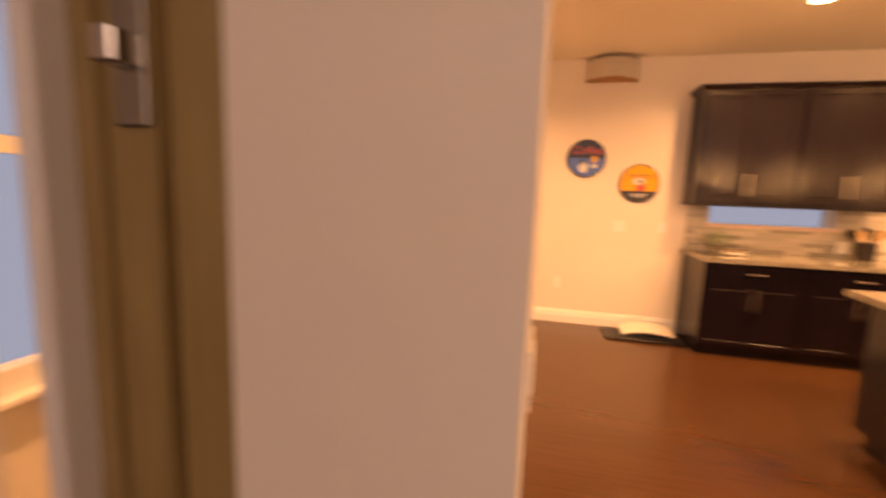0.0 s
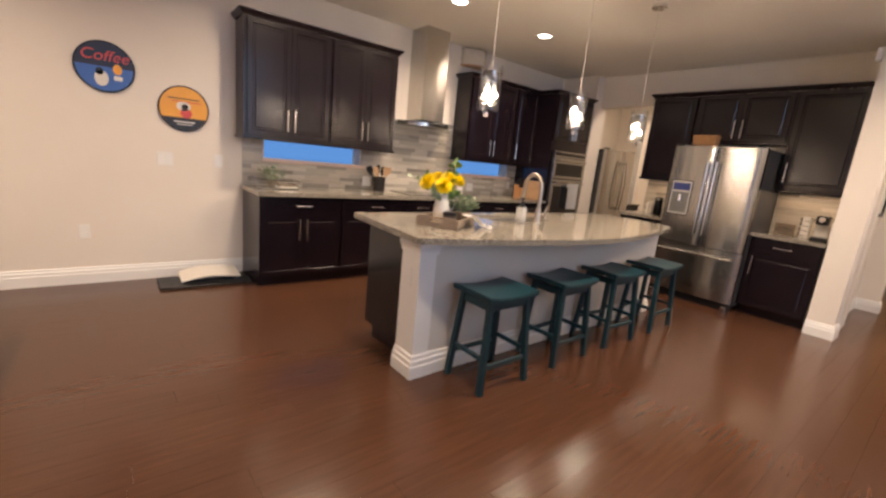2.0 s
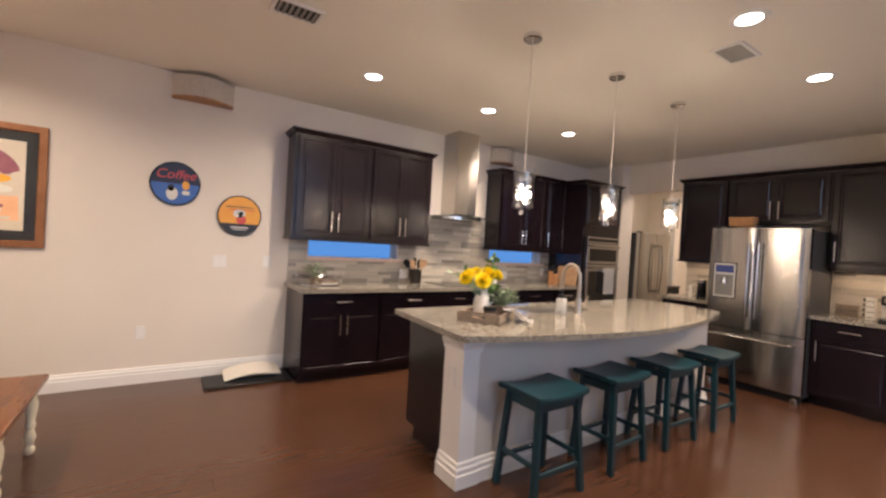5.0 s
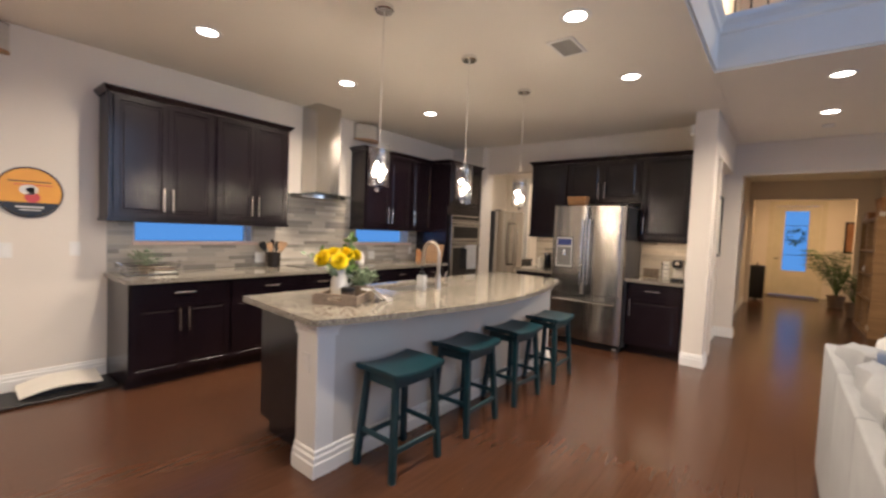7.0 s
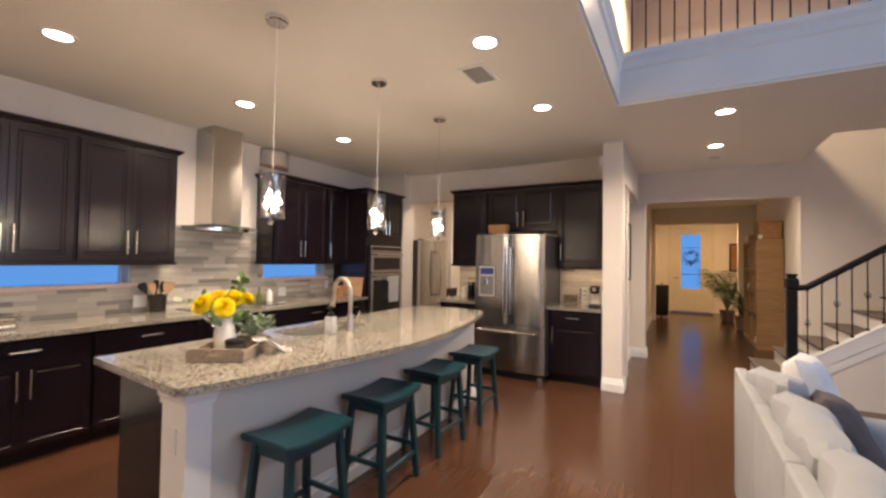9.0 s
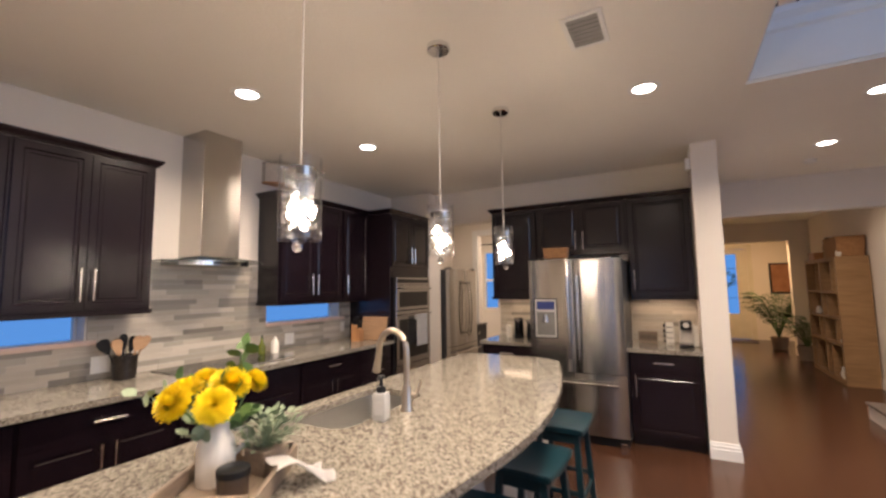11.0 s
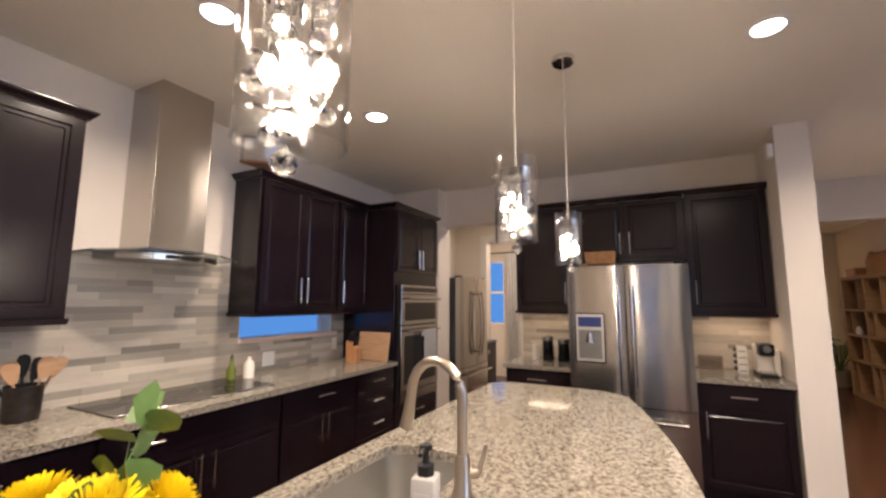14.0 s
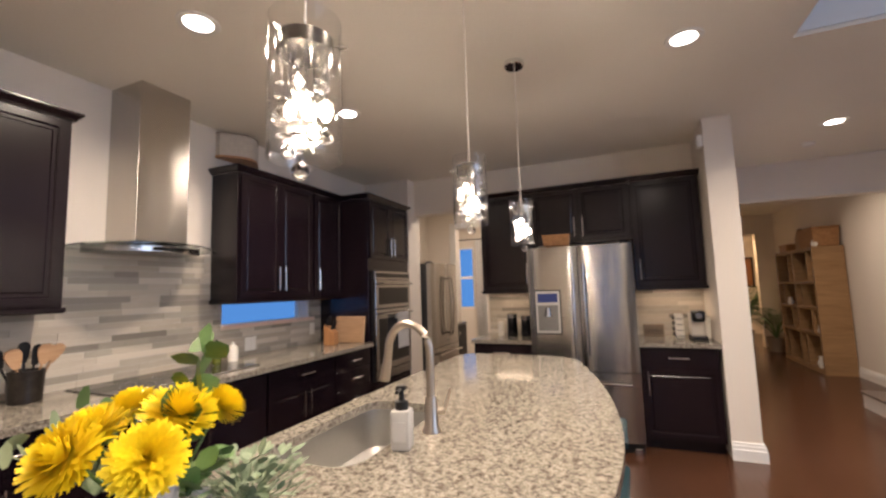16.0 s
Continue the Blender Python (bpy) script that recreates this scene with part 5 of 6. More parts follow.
cm = thing("coffee_machine", (6.42, 1.315, 0.9), -90, "black and chrome pod coffee machine", "coffee machine")
part("base", boxes((-0.06, 0.06, -0.14, 0.16, 0, 0.025, 0.008)), BLACK, cm)
part("body", boxes((-0.055, 0.055, -0.02, 0.15, 0.025, 0.24, 0.015, 2)), CERAMIC, cm, "silver body", True)
part("head", boxes((-0.05, 0.05, -0.11, 0.06, 0.16, 0.255, 0.018, 2)), BLACK, cm, "black brewing head", True)
part("dial", lathe(bmesh.new(), [(0, 0), (0.026, 0), (0.026, 0.008), (0, 0.008)], (0, -0.11, 0.215), 18, Matrix.Rotation(radians(90), 4, "X")), CHROME, cm, "round chrome dial", True)
part("drip_tray", boxes((-0.05, 0.05, -0.14, -0.03, 0.026, 0.045, 0.004)), STEEL_H, cm)
wt = thing("water_tank", (6.50, 1.235, 0.9), 0, "clear water tank beside the coffee machine", "tank")
part("tank", boxes((-0.06, 0.06, -0.025, 0.025, 0, 0.20, 0.008)), CERAMIC, wt)
ps = thing("pod_holder", (6.48, 1.455, 0.9), 0, "white stacked coffee pod holder with dark bands", "pod holder")
part("tower", boxes((-0.035, 0.035, -0.035, 0.035, 0, 0.22, 0.006)), CERAMIC, ps)
for k in range(4):
    part("band", boxes((-0.0375, -0.0352, -0.026, 0.026, 0.02 + k * 0.052, 0.026 + k * 0.052)), INK, ps)
    part("pod", lathe(bmesh.new(), [(0, 0), (0.018, 0), (0.015, 0.02), (0, 0.02)], (0, 0.036, 0.04 + k * 0.05), 12, Matrix.Rotation(radians(-90), 4, "X")), INK, ps)
cs = thing("coffee_sign", (6.63, 1.66, 0.9), 0, "white block sign that reads coffee", "sign")
part("block", boxes((-0.014, 0.014, -0.09, 0.09, 0, 0.115, 0.003)), GREYWOOD, cs)
cu = bpy.data.curves.new("lettering", "FONT")
cu.body, cu.size, cu.align_x, cu.extrude = "COFFEE", 0.043, "CENTER", 0.0008
cu.materials.append(INK)
tx = new("lettering", cu)
tx.parent, tx.matrix_basis = cs, pose(-0.0152, 0, 0.04, 90, 0, -90)
for k in range(2):
    part("border", boxes((-0.0152, -0.014, -0.075, 0.075, 0.025 + 0.06 * k, 0.028 + 0.06 * k)), INK, cs)
for yy, hh, lab in ((3.02, 0.24, "dark smoked glass canister with a steel lid"), (2.87, 0.22, "tall steel and black coffee grinder")):
    j = thing("canister", (6.50, yy, 0.9), 0, lab, "canister")
    part("jar", lathe(bmesh.new(), [(0, 0), (0.055, 0), (0.058, 0.02), (0.052, hh - 0.05), (0, hh - 0.05)], (0, 0, 0), 20), DARKGLASS, j, smooth=True)
    part("lid", lathe(bmesh.new(), [(0, hh - 0.05), (0.055, hh - 0.05), (0.055, hh - 0.01), (0.02, hh), (0, hh)], (0, 0, 0), 20), STEEL_H, j, smooth=True)
sl = thing("salt_jar", (6.52, 3.15, 0.9), 0, "small white jar on the worktop", "jar")
part("jar", lathe(bmesh.new(), [(0, 0), (0.03, 0), (0.032, 0.14), (0.0, 0.15)], (0, 0, 0), 16), CERAMIC, sl, smooth=True)
bq = thing("wicker_basket", (6.12, 2.46, 1.786), -90, "small woven wooden basket on the refrigerator", "basket")
bw = boxes((-0.125, 0.125, -0.06, 0.06, 0, 0.11, 0.004))
for v in bw.verts:
    if v.co.z < 0.05:
        v.co.x *= 0.88
        v.co.y *= 0.9
part("basket", bw, WICKER, bq)
for k in range(4):
    part("weave_band", boxes((-0.118 - 0.002 * k, 0.118 + 0.002 * k, -0.063, 0.063, 0.012 + 0.026 * k, 0.022 + 0.026 * k, 0.003)), WICKER, bq)

# ---- tray and flowers on the island ----
tr = thing("wooden_tray", (2.55, 2.60, 0.9), 32, "weathered grey-brown wooden serving tray on the island", "tray")
part("bottom", boxes((-0.185, 0.185, -0.13, 0.13, 0.001, 0.012)), GREYWOOD, tr)
for b in ((-0.2, 0.2, -0.145, -0.13, 0.001, 0.06, 0.003), (-0.2, 0.2, 0.13, 0.145, 0.001, 0.06, 0.003)):
    part("side", boxes(b), GREYWOOD, tr)
for sx in (-1, 1):
    bm = bmesh.new()
    slab(bm, [(-0.13, 0.001), (0.13, 0.001), (0.13, 0.068), (-0.13, 0.068)], 0, 0.015, [rounded(-0.045, 0.045, 0.03, 0.052, 0.010, 4)])
    bm.transform(Matrix.Translation((sx * 0.1925 - 0.0075, 0, 0)) @ Matrix(((0, 0, 1, 0), (1, 0, 0, 0), (0, 1, 0, 0), (0, 0, 0, 1))))
    part("end_board", bm, GREYWOOD, tr, "end board with a cut handle")
VX, VY = 2.545, 2.665
vs = thing("milk_jug_vase", (VX, VY, 0.912), 0, "white ceramic milk jug vase with yellow flowers", "vase")
part("jug", lathe(bmesh.new(), [(0, 0), (0.052, 0), (0.056, 0.01), (0.056, 0.105), (0.048, 0.135), (0.038, 0.15), (0.038, 0.17), (0.045, 0.185), (0.040, 0.185), (0.033, 0.17), (0.033, 0.14), (0, 0.13)], (0, 0, 0), 28), CERAMIC, vs, smooth=True)
part("handle", tube(bmesh.new(), [(0.044, -0.01, 0.15), (0.085, -0.02, 0.14), (0.092, -0.022, 0.10), (0.055, -0.012, 0.07)], 0.008, 8), CERAMIC, vs, smooth=True)


def mum(bm, c, r, axis, rnd):
    """A full chrysanthemum head of many curved petals."""
    q = Vector((0, 0, 1)).rotation_difference(Vector(axis).normalized()).to_matrix()
    c = Vector(c)
    for ring, (count, tilt, ln) in enumerate(((40, -0.5, 0.86), (48, -0.28, 0.98), (52, -0.1, 1.05), (50, 0.08, 1.06), (48, 0.24, 1.0), (44, 0.40, 0.95), (40, 0.56, 0.9), (34, 0.72, 0.85), (28, 0.9, 0.8), (20, 1.08, 0.76), (14, 1.26, 0.73), (7, 1.45, 0.71))):
        for k in range(count):
            a = 2 * math.pi * (k + 0.5 * (ring % 2)) / count + rnd.uniform(-0.08, 0.08)
            t = tilt + rnd.uniform(-0.12, 0.12)
            d = Vector((math.cos(a) * math.cos(t), math.sin(a) * math.cos(t), math.sin(t)))
            s = Vector((-math.sin(a), math.cos(a), 0)) * r * 0.064
            L = r * ln * rnd.uniform(0.9, 1.06)
            up = Vector((0, 0, 1))
            pts = [d * L * 0.12 - s * 0.5, d * L * 0.12 + s * 0.5, d * L * 0.62 + s + up * 0.05 * r, d * L + s * 0.55 + up * 0.12 * r, d * L - s * 0.55 + up * 0.12 * r, d * L * 0.62 - s + up * 0.05 * r]
            v = [bm.verts.new(c + q @ p) for p in pts]
            bm.faces.new((v[0], v[1], v[2], v[5]))
            bm.faces.new((v[5], v[2], v[3], v[4]))


rf = random.Random(7)
heads = [((-0.105, 0.045, 0.258), 0.058, (-0.8, 0.0, 0.6)), ((-0.06, 0.07, 0.275), 0.056, (-0.4, 0.3, 1)), ((-0.05, -0.06, 0.248), 0.056, (-0.5, -0.8, 0.5)), ((0.05, 0.01, 0.283), 0.064, (0.0, -0.3, 1)), ((0.125, 0.0, 0.28), 0.047, (0.8, -0.1, 0.7)), ((0.03, 0.115, 0.29), 0.046, (0.0, 0.6, 0.8))]
for c, r, ax in heads:
    bm = bmesh.new()
    mum(bm, c, r, ax, rf)
    f = part("flower", bm, YELLOW, vs, "full yellow chrysanthemum head")
    part("stem", tube(bmesh.new(), [(c[0] * 0.1, c[1] * 0.1, 0.14), (c[0] * 0.5, c[1] * 0.5, 0.19), (c[0] - ax[0] * 0.01, c[1] - ax[1] * 0.01, c[2] - 0.008)], 0.003, 6), LEAF, f, "green stem")
for k, (dx, dy, h, n) in enumerate(((0.125, 0.03, 0.405, 13), (-0.16, 0.15, 0.28, 12), (-0.06, 0.20, 0.27, 11), (0.11, -0.05, 0.20, 9), (-0.13, -0.05, 0.19, 9), (-0.02, 0.16, 0.31, 10), (0.07, -0.08, 0.21, 8))):
    bm = bmesh.new()
    base, tip = Vector((0, 0, 0.15)), Vector((dx, dy, h))
    ctrl = Vector((dx * 0.35, dy * 0.35, h * 0.7))
    line = [base * (1 - t) ** 2 + ctrl * 2 * t * (1 - t) + tip * t * t for t in [i / 10 for i in range(11)]]
    tube(bm, line, 0.0022, 5, 0.001)
    twig = part("sprig", bm, LEAF if k in (0, 3, 5, 6) else SAGE, vs, "eucalyptus sprig")
    for i in range(n):
        t = 0.35 + 0.65 * i / (n - 1)
        p = base * (1 - t) ** 2 + ctrl * 2 * t * (1 - t) + tip * t * t
        a = i * 2.4 + k
        s = (0.060 if k == 0 else 0.042) * rf.uniform(0.8, 1.1)
        lb = bmesh.new()
        leaf(lb, p, p + Vector((math.cos(a), math.sin(a), 0.45)).normalized() * s, s * 0.52, 0.12, (rf.uniform(-1, 1), rf.uniform(-1, 1), 0.35))
        part("leaf", lb, LEAF if k in (0, 3, 5, 6) else SAGE, twig, "", True)
pp = thing("potted_plant", (2.68, 2.60, 0.912), 0, "bushy grey-green herb in a brown wooden pot", "plant")
part("pot", boxes((-0.05, 0.05, -0.05, 0.05, 0, 0.075, 0.004)), GREYWOOD, pp)
bush("foliage", (0, 0, 0.065), 260, 0.095, 0.115, 0.032, SAGE, 11, pp)
cd = thing("candle_jar", (2.515, 2.535, 0.912), 0, "short brown jar with a dark lid", "candle")
part("jar", lathe(bmesh.new(), [(0, 0), (0.042, 0), (0.044, 0.06), (0, 0.06)], (0, 0, 0), 22), surf("jar_brown", (0.06, 0.04, 0.03), (0.10, 0.07, 0.05), 6, 0.35), cd, smooth=True)
part("lid", lathe(bmesh.new(), [(0, 0.06), (0.046, 0.06), (0.046, 0.078), (0.04, 0.082), (0, 0.082)], (0, 0, 0), 22), BLACK, cd, "dark lid", True)
cl = bmesh.new()
rws = []
for i in range(13):
    s = i / 12
    row = []
    for j in range(10):
        u = j / 9
        x = -0.07 + 0.18 * s + 0.01 * math.sin(u * 6)
        y = -0.06 + 0.12 * u + 0.008 * math.sin(s * 9)
        drop = 0.075 if s < 0.35 else max(0.008, 0.075 - (s - 0.35) * 0.14)
        z = drop + 0.012 * math.sin(u * 9 + s * 5) * (0.4 + s * 0.6) + 0.004
        row.append(cl.verts.new((x, y, max(z, 0.004))))
    rws.append(row)
for a, b in zip(rws, rws[1:]):
    for j in range(9):
        cl.faces.new((a[j], a[j + 1], b[j + 1], b[j]))
bmesh.ops.solidify(cl, geom=cl.faces[:], thickness=-0.006)
cl.transform(pose(2.665, 2.45, 0.9, 0, 0, -25))
solo("folded_cloth", cl, TOWEL, (2.665, 2.45, 0.9), "white folded cloth draped over the tray edge", "towel", smooth=True)

# ---- bar stools ----
def stool():
    t = thing("bar_stool", (0, 0, 0), 0, "dark teal painted wooden saddle-seat bar stool", "stool", "stools along the island")
    bm = bmesh.new()
    nx, ny = 12, 8
    w, d, top = 0.215, 0.165, 0.61
    g = []
    for lay in (0, 1):
        rows = []
        for i in range(nx + 1):
            u = -1 + 2 * i / nx
            row = []
            for j in range(ny + 1):
                v = -1 + 2 * j / ny
                z = top - 0.022 * (1 - u * u) - 0.004 * v * v - (0.034 if lay else 0)
                k = 0.985 if lay else 1.0
                row.append(bm.verts.new((w * u * k, d * v * k, z)))
            rows.append(row)
        g.append(rows)
    for lay, rows in enumerate(g):
        for i in range(nx):
            for j in range(ny):
                q = (rows[i][j], rows[i + 1][j], rows[i + 1][j + 1], rows[i][j + 1])
                bm.faces.new(q if lay == 0 else q[::-1])
    rim = [(i, 0) for i in range(nx + 1)] + [(nx, j) for j in range(1, ny + 1)] + [(i, ny) for i in range(nx - 1, -1, -1)] + [(0, j) for j in range(ny - 1, 0, -1)]
    for (a, b), (c, e) in zip(rim, rim[1:] + rim[:1]):
        bm.faces.new((g[0][a][b], g[1][a][b], g[1][c][e], g[0][c][e]))
    bmesh.ops.recalc_face_normals(bm, faces=bm.faces)
    bmesh.ops.bevel(bm, geom=[e for e in bm.edges if len(e.link_faces) == 2 and e.calc_face_angle(0) > 1.0], offset=0.006, segments=2, affect="EDGES")
    part("seat", bm, TEAL, t, "curved saddle seat", True)

    def bar(p, q, a, b):
        m = bmesh.new()
        p, q = Vector(p), Vector(q)
        dd = (q - p).normalized()
        sx = Vector((1, 0, 0)) if abs(dd.x) < 0.8 else Vector((0, 0, 1))
        s1 = (sx - dd * sx.dot(dd)).normalized()
        s2 = dd.cross(s1)
        vs_ = [m.verts.new(o + s1 * i * a + s2 * j * b) for o in (p, q) for i, j in ((-1, -1), (1, -1), (1, 1), (-1, 1))]
        for f in ((3, 2, 1, 0), (4, 5, 6, 7), (0, 1, 5, 4), (1, 2, 6, 5), (2, 3, 7, 6), (3, 0, 4, 7)):
            m.faces.new([vs_[k] for k in f])
        bmesh.ops.recalc_face_normals(m, faces=m.faces)
        bmesh.ops.bevel(m, geom=m.edges[:], offset=0.003, segments=1, affect="EDGES")
        return m

    tops, feet = (0.155, 0.115), (0.195, 0.150)
    for sx in (-1, 1):
        for sy in (-1, 1):
            part("leg", bar((sx * feet[0], sy * feet[1], 0), (sx * tops[0], sy * tops[1], 0.56), 0.018, 0.018), TEAL, t)

    def at(z):
        k = z / 0.56
        return feet[0] + (tops[0] - feet[0]) * k, feet[1] + (tops[1] - feet[1]) * k

    for sy in (-1, 1):
        x, y = at(0.165)
        part("stretcher", bar((-x, sy * y, 0.165), (x, sy * y, 0.165), 0.014, 0.010), TEAL, t)
        x, y = at(0.53)
        part("apron", bar((-x, sy * y, 0.53), (x, sy * y, 0.53), 0.026, 0.009), TEAL, t)
    for sx in (-1, 1):
        x, y = at(0.215)
        part("stretcher", bar((sx * x, -y, 0.215), (sx * x, y, 0.215), 0.010, 0.014), TEAL, t)
        x, y = at(0.53)
        part("apron", bar((sx * x, -y, 0.53), (sx * x, y, 0.53), 0.009, 0.026), TEAL, t)
    return t


st = stool()
st.matrix_basis = pose(2.575, 2.085, 0)
for sx_, rz_ in ((3.265, 2), (3.945, -2), (4.655, 1)):
    copy_thing(st, pose(sx_, 2.10, 0, 0, 0, rz_))

# ---- dining bench and table ----
TURNED = [(0, 0), (0.018, 0), (0.026, 0.02), (0.026, 0.035), (0.016, 0.05), (0.022, 0.075), (0.030, 0.10), (0.022, 0.13), (0.018, 0.15), (0.026, 0.165), (0.026, 0.18), (0.020, 0.195), (0.031, 0.26), (0.033, 0.30), (0.024, 0.345), (0.031, 0.36), (0.031, 0.375), (0, 0.375)]
be = thing("dining_bench", (-0.08, 3.12, 0), 0, "dining bench with a brown plank top and cream turned legs", "bench")
part("top", boxes((-0.20, 0.22, -0.72, 0.72, 0.425, 0.46, 0.008, 2)), TABLEWOOD, be, "polished brown wooden top")
for sx in (-0.135, 0.155):
    for sy in (-0.64, 0.02, 0.67):
        bm = lathe(bmesh.new(), TURNED, (sx, sy, 0), 16)
        box(bm, sx - 0.032, sx + 0.032, sy - 0.032, sy + 0.032, 0.37, 0.425, 0.003)
        part("leg", bm, CREAM, be, "cream turned leg", True)
for b in ((-0.15, 0.17, -0.66, -0.635, 0.37, 0.425), (-0.15, 0.17, 0.655, 0.68, 0.37, 0.425), (0.147, 0.167, -0.63, 0.65, 0.37, 0.425), (-0.147, -0.127, -0.63, 0.65, 0.37, 0.425)):
    part("apron", boxes(b), CREAM, be)
ta = thing("dining_table", (-0.80, 3.20, 0), 0, "dining table with a brown wooden top and cream turned legs", "table")
part("tabletop", boxes((-0.48, 0.50, -0.95, 0.95, 0.715, 0.75, 0.008, 2)), TABLEWOOD, ta, "polished brown wooden top")
for sx in (-0.40, 0.41):
    for sy in (-0.85, 0.85):
        bm = lathe(bmesh.new(), [(r * 1.45, z * 1.66) for r, z in TURNED], (sx, sy, 0), 18)
        box(bm, sx - 0.048, sx + 0.048, sy - 0.048, sy + 0.048, 0.615, 0.715, 0.004)
        part("leg", bm, CREAM, ta, "cream turned leg", True)
for b in ((-0.42, 0.43, -0.87, -0.845, 0.63, 0.715), (-0.42, 0.43, 0.845, 0.87, 0.63, 0.715), (0.40, 0.425, -0.84, 0.84, 0.63, 0.715), (-0.41, -0.385, -0.84, 0.84, 0.63, 0.715)):
    part("apron", boxes(b), CREAM, ta)

# ---- sofa ----
def cushion(w, h, d, puff=0.5, n=16, corner=0.0):
    """A stuffed cushion, w wide, h high, d thick, standing on its edge."""
    bm = bmesh.new()
    for sgn in (-1, 1):
        rows = []
        for i in range(n + 1):
            u = -1 + 2 * i / n
            row = []
            for j in range(n + 1):
                v = -1 + 2 * j / n
                e = max(0.0, (1 - abs(u) ** 5) * (1 - abs(v) ** 5)) ** puff
                pin = 1 - 0.05 * (1 - u * u) * abs(v) ** 3 - 0.0
                ru, rv = math.sqrt(1 - corner * v * v), math.sqrt(1 - corner * u * u)
                row.append(bm.verts.new((w / 2 * u * ru * (1 - 0.04 * (1 - v * v) * abs(u) ** 3), sgn * d / 2 * e * (1 + 0.06 * math.sin(5 * u + 3 * v)), h / 2 * v * rv * pin + h / 2)))
            rows.append(row)
        for a, b in zip(rows, rows[1:]):
            for j in range(n):
                q = (a[j], b[j], b[j + 1], a[j + 1])
                bm.faces.new(q if sgn < 0 else q[::-1])
    bmesh.ops.remove_doubles(bm, verts=bm.verts, dist=0.0005)
    bmesh.ops.recalc_face_normals(bm, faces=bm.faces)
    return bm


SXA, SXB = 1.95, 4.28
sf = thing("sofa", ((SXA + SXB) / 2, -0.33, 0), 0, "white slipcovered sofa with loose back cushions", "sofa")
sw = (SXB - SXA) / 2
seams = [-sw, 2.22 - SXA - sw, 2.86 - SXA - sw, 3.52 - SXA - sw, sw]
for a, b in zip(seams, seams[1:]):
    part("back_panel", boxes((a + 0.0015, b - 0.0015, 0.40, 0.465, 0.03, 0.80, 0.014, 3)), SOFA, sf, "slipcovered back panel", True)
part("seat_base", boxes((-sw + 0.02, sw - 0.02, -0.50, 0.398, 0.04, 0.30, 0.03, 2)), SOFA, sf, smooth=True)
part("arm", boxes((-sw, -sw + 0.18, -0.50, 0.397, 0.03, 0.62, 0.05, 3)), SOFA, sf, smooth=True)
part("arm", boxes((sw - 0.18, sw, -0.50, 0.397, 0.03, 0.62, 0.05, 3)), SOFA, sf, smooth=True)
for k in range(3):
    c0 = -sw + 0.19 + k * (2 * sw - 0.38) / 3
    part("seat_cushion", boxes((c0 + 0.004, c0 + (2 * sw - 0.38) / 3 - 0.004, -0.52, 0.30, 0.30, 0.46, 0.045, 3)), SOFA, sf, smooth=True)
    bmc = cushion((2 * sw - 0.38) / 3 * 1.04, 0.45, 0.165, 0.34, 22, 0.05)
    for v in bmc.verts:
        v.co.y += 0.016 * math.sin(9 * v.co.x + 5 * v.co.z + 2 * k) * (0.3 + v.co.z) + 0.010 * math.sin(23 * v.co.x - 11 * v.co.z + k)
        v.co.z += 0.018 * math.sin(7 * v.co.x + 1.3 * k) * (v.co.z > 0.3)
    part("back_cushion", bmc, SOFA, sf, "plump loose back cushion", True, pose(c0 + (2 * sw - 0.38) / 6, 0.305, 0.455, -6, (3, -2, 4)[k], (-2, 1.5, 2.5)[k]))
for k in range(4):
    part("foot", boxes(((-1) ** k * (sw - 0.1) - 0.03, (-1) ** k * (sw - 0.1) + 0.03, (-0.45, 0.38)[k // 2] - 0.03, (-0.45, 0.38)[k // 2] + 0.03, 0, 0.04)), BLACK, sf)
solo("throw_pillow", cushion(0.47, 0.47, 0.17, 0.55, 16, 0.06), GREYCLOTH, (0, 0, 0), "grey throw pillow on the sofa", "pillow", smooth=True).matrix_basis = pose(3.42, -0.28, 0.465, -24, 8, -8)
solo("throw_pillow", cushion(0.52, 0.52, 0.19, 0.5, 16, 0.1), TOWEL, (0, 0, 0), "white throw pillow at the end of the sofa", "pillow", smooth=True).matrix_basis = pose(3.96, -0.27, 0.47, -18, 4, -14)
bt = boxes((3.55, 3.95, -0.72, -0.45, 0.461, 0.60, 0.04, 3))
solo("folded_throw", bt, BLUECLOTH, (3.75, -0.6, 0.461), "folded blue throw on the sofa seat", "blanket", smooth=True)

# ---- staircase ----
SX_A, SX_B, RISE, RUN, Y0 = 6.81, 8.13, 0.18, 0.26, -0.41
slope = RISE / RUN


def nosing(y):
    return RISE + (Y0 - y) * slope


stc = thing("staircase", (7.4, Y0, 0), 0, "staircase with brown treads and white risers", "staircase")
for k in range(15):
    y1 = -RUN * k
    xl = (SX_A - 0.02 if k < 1 else SX_A + 0.0295) - 7.4
    part("riser", boxes((xl + 0.02, SX_B - 7.4, y1 - RUN, y1, 0 if k < 2 else RISE * (k - 1), RISE * (k + 1) - 0.03)), TRIM, stc)
    part("tread", boxes((xl, SX_B - 7.4, y1 - RUN, y1 + 0.025, RISE * (k + 1) - 0.03, RISE * (k + 1), 0.006)), CARPET, stc, "dark stained tread")
y_a, y_b = Y0 - RUN + 0.01, Y0 - 14 * RUN


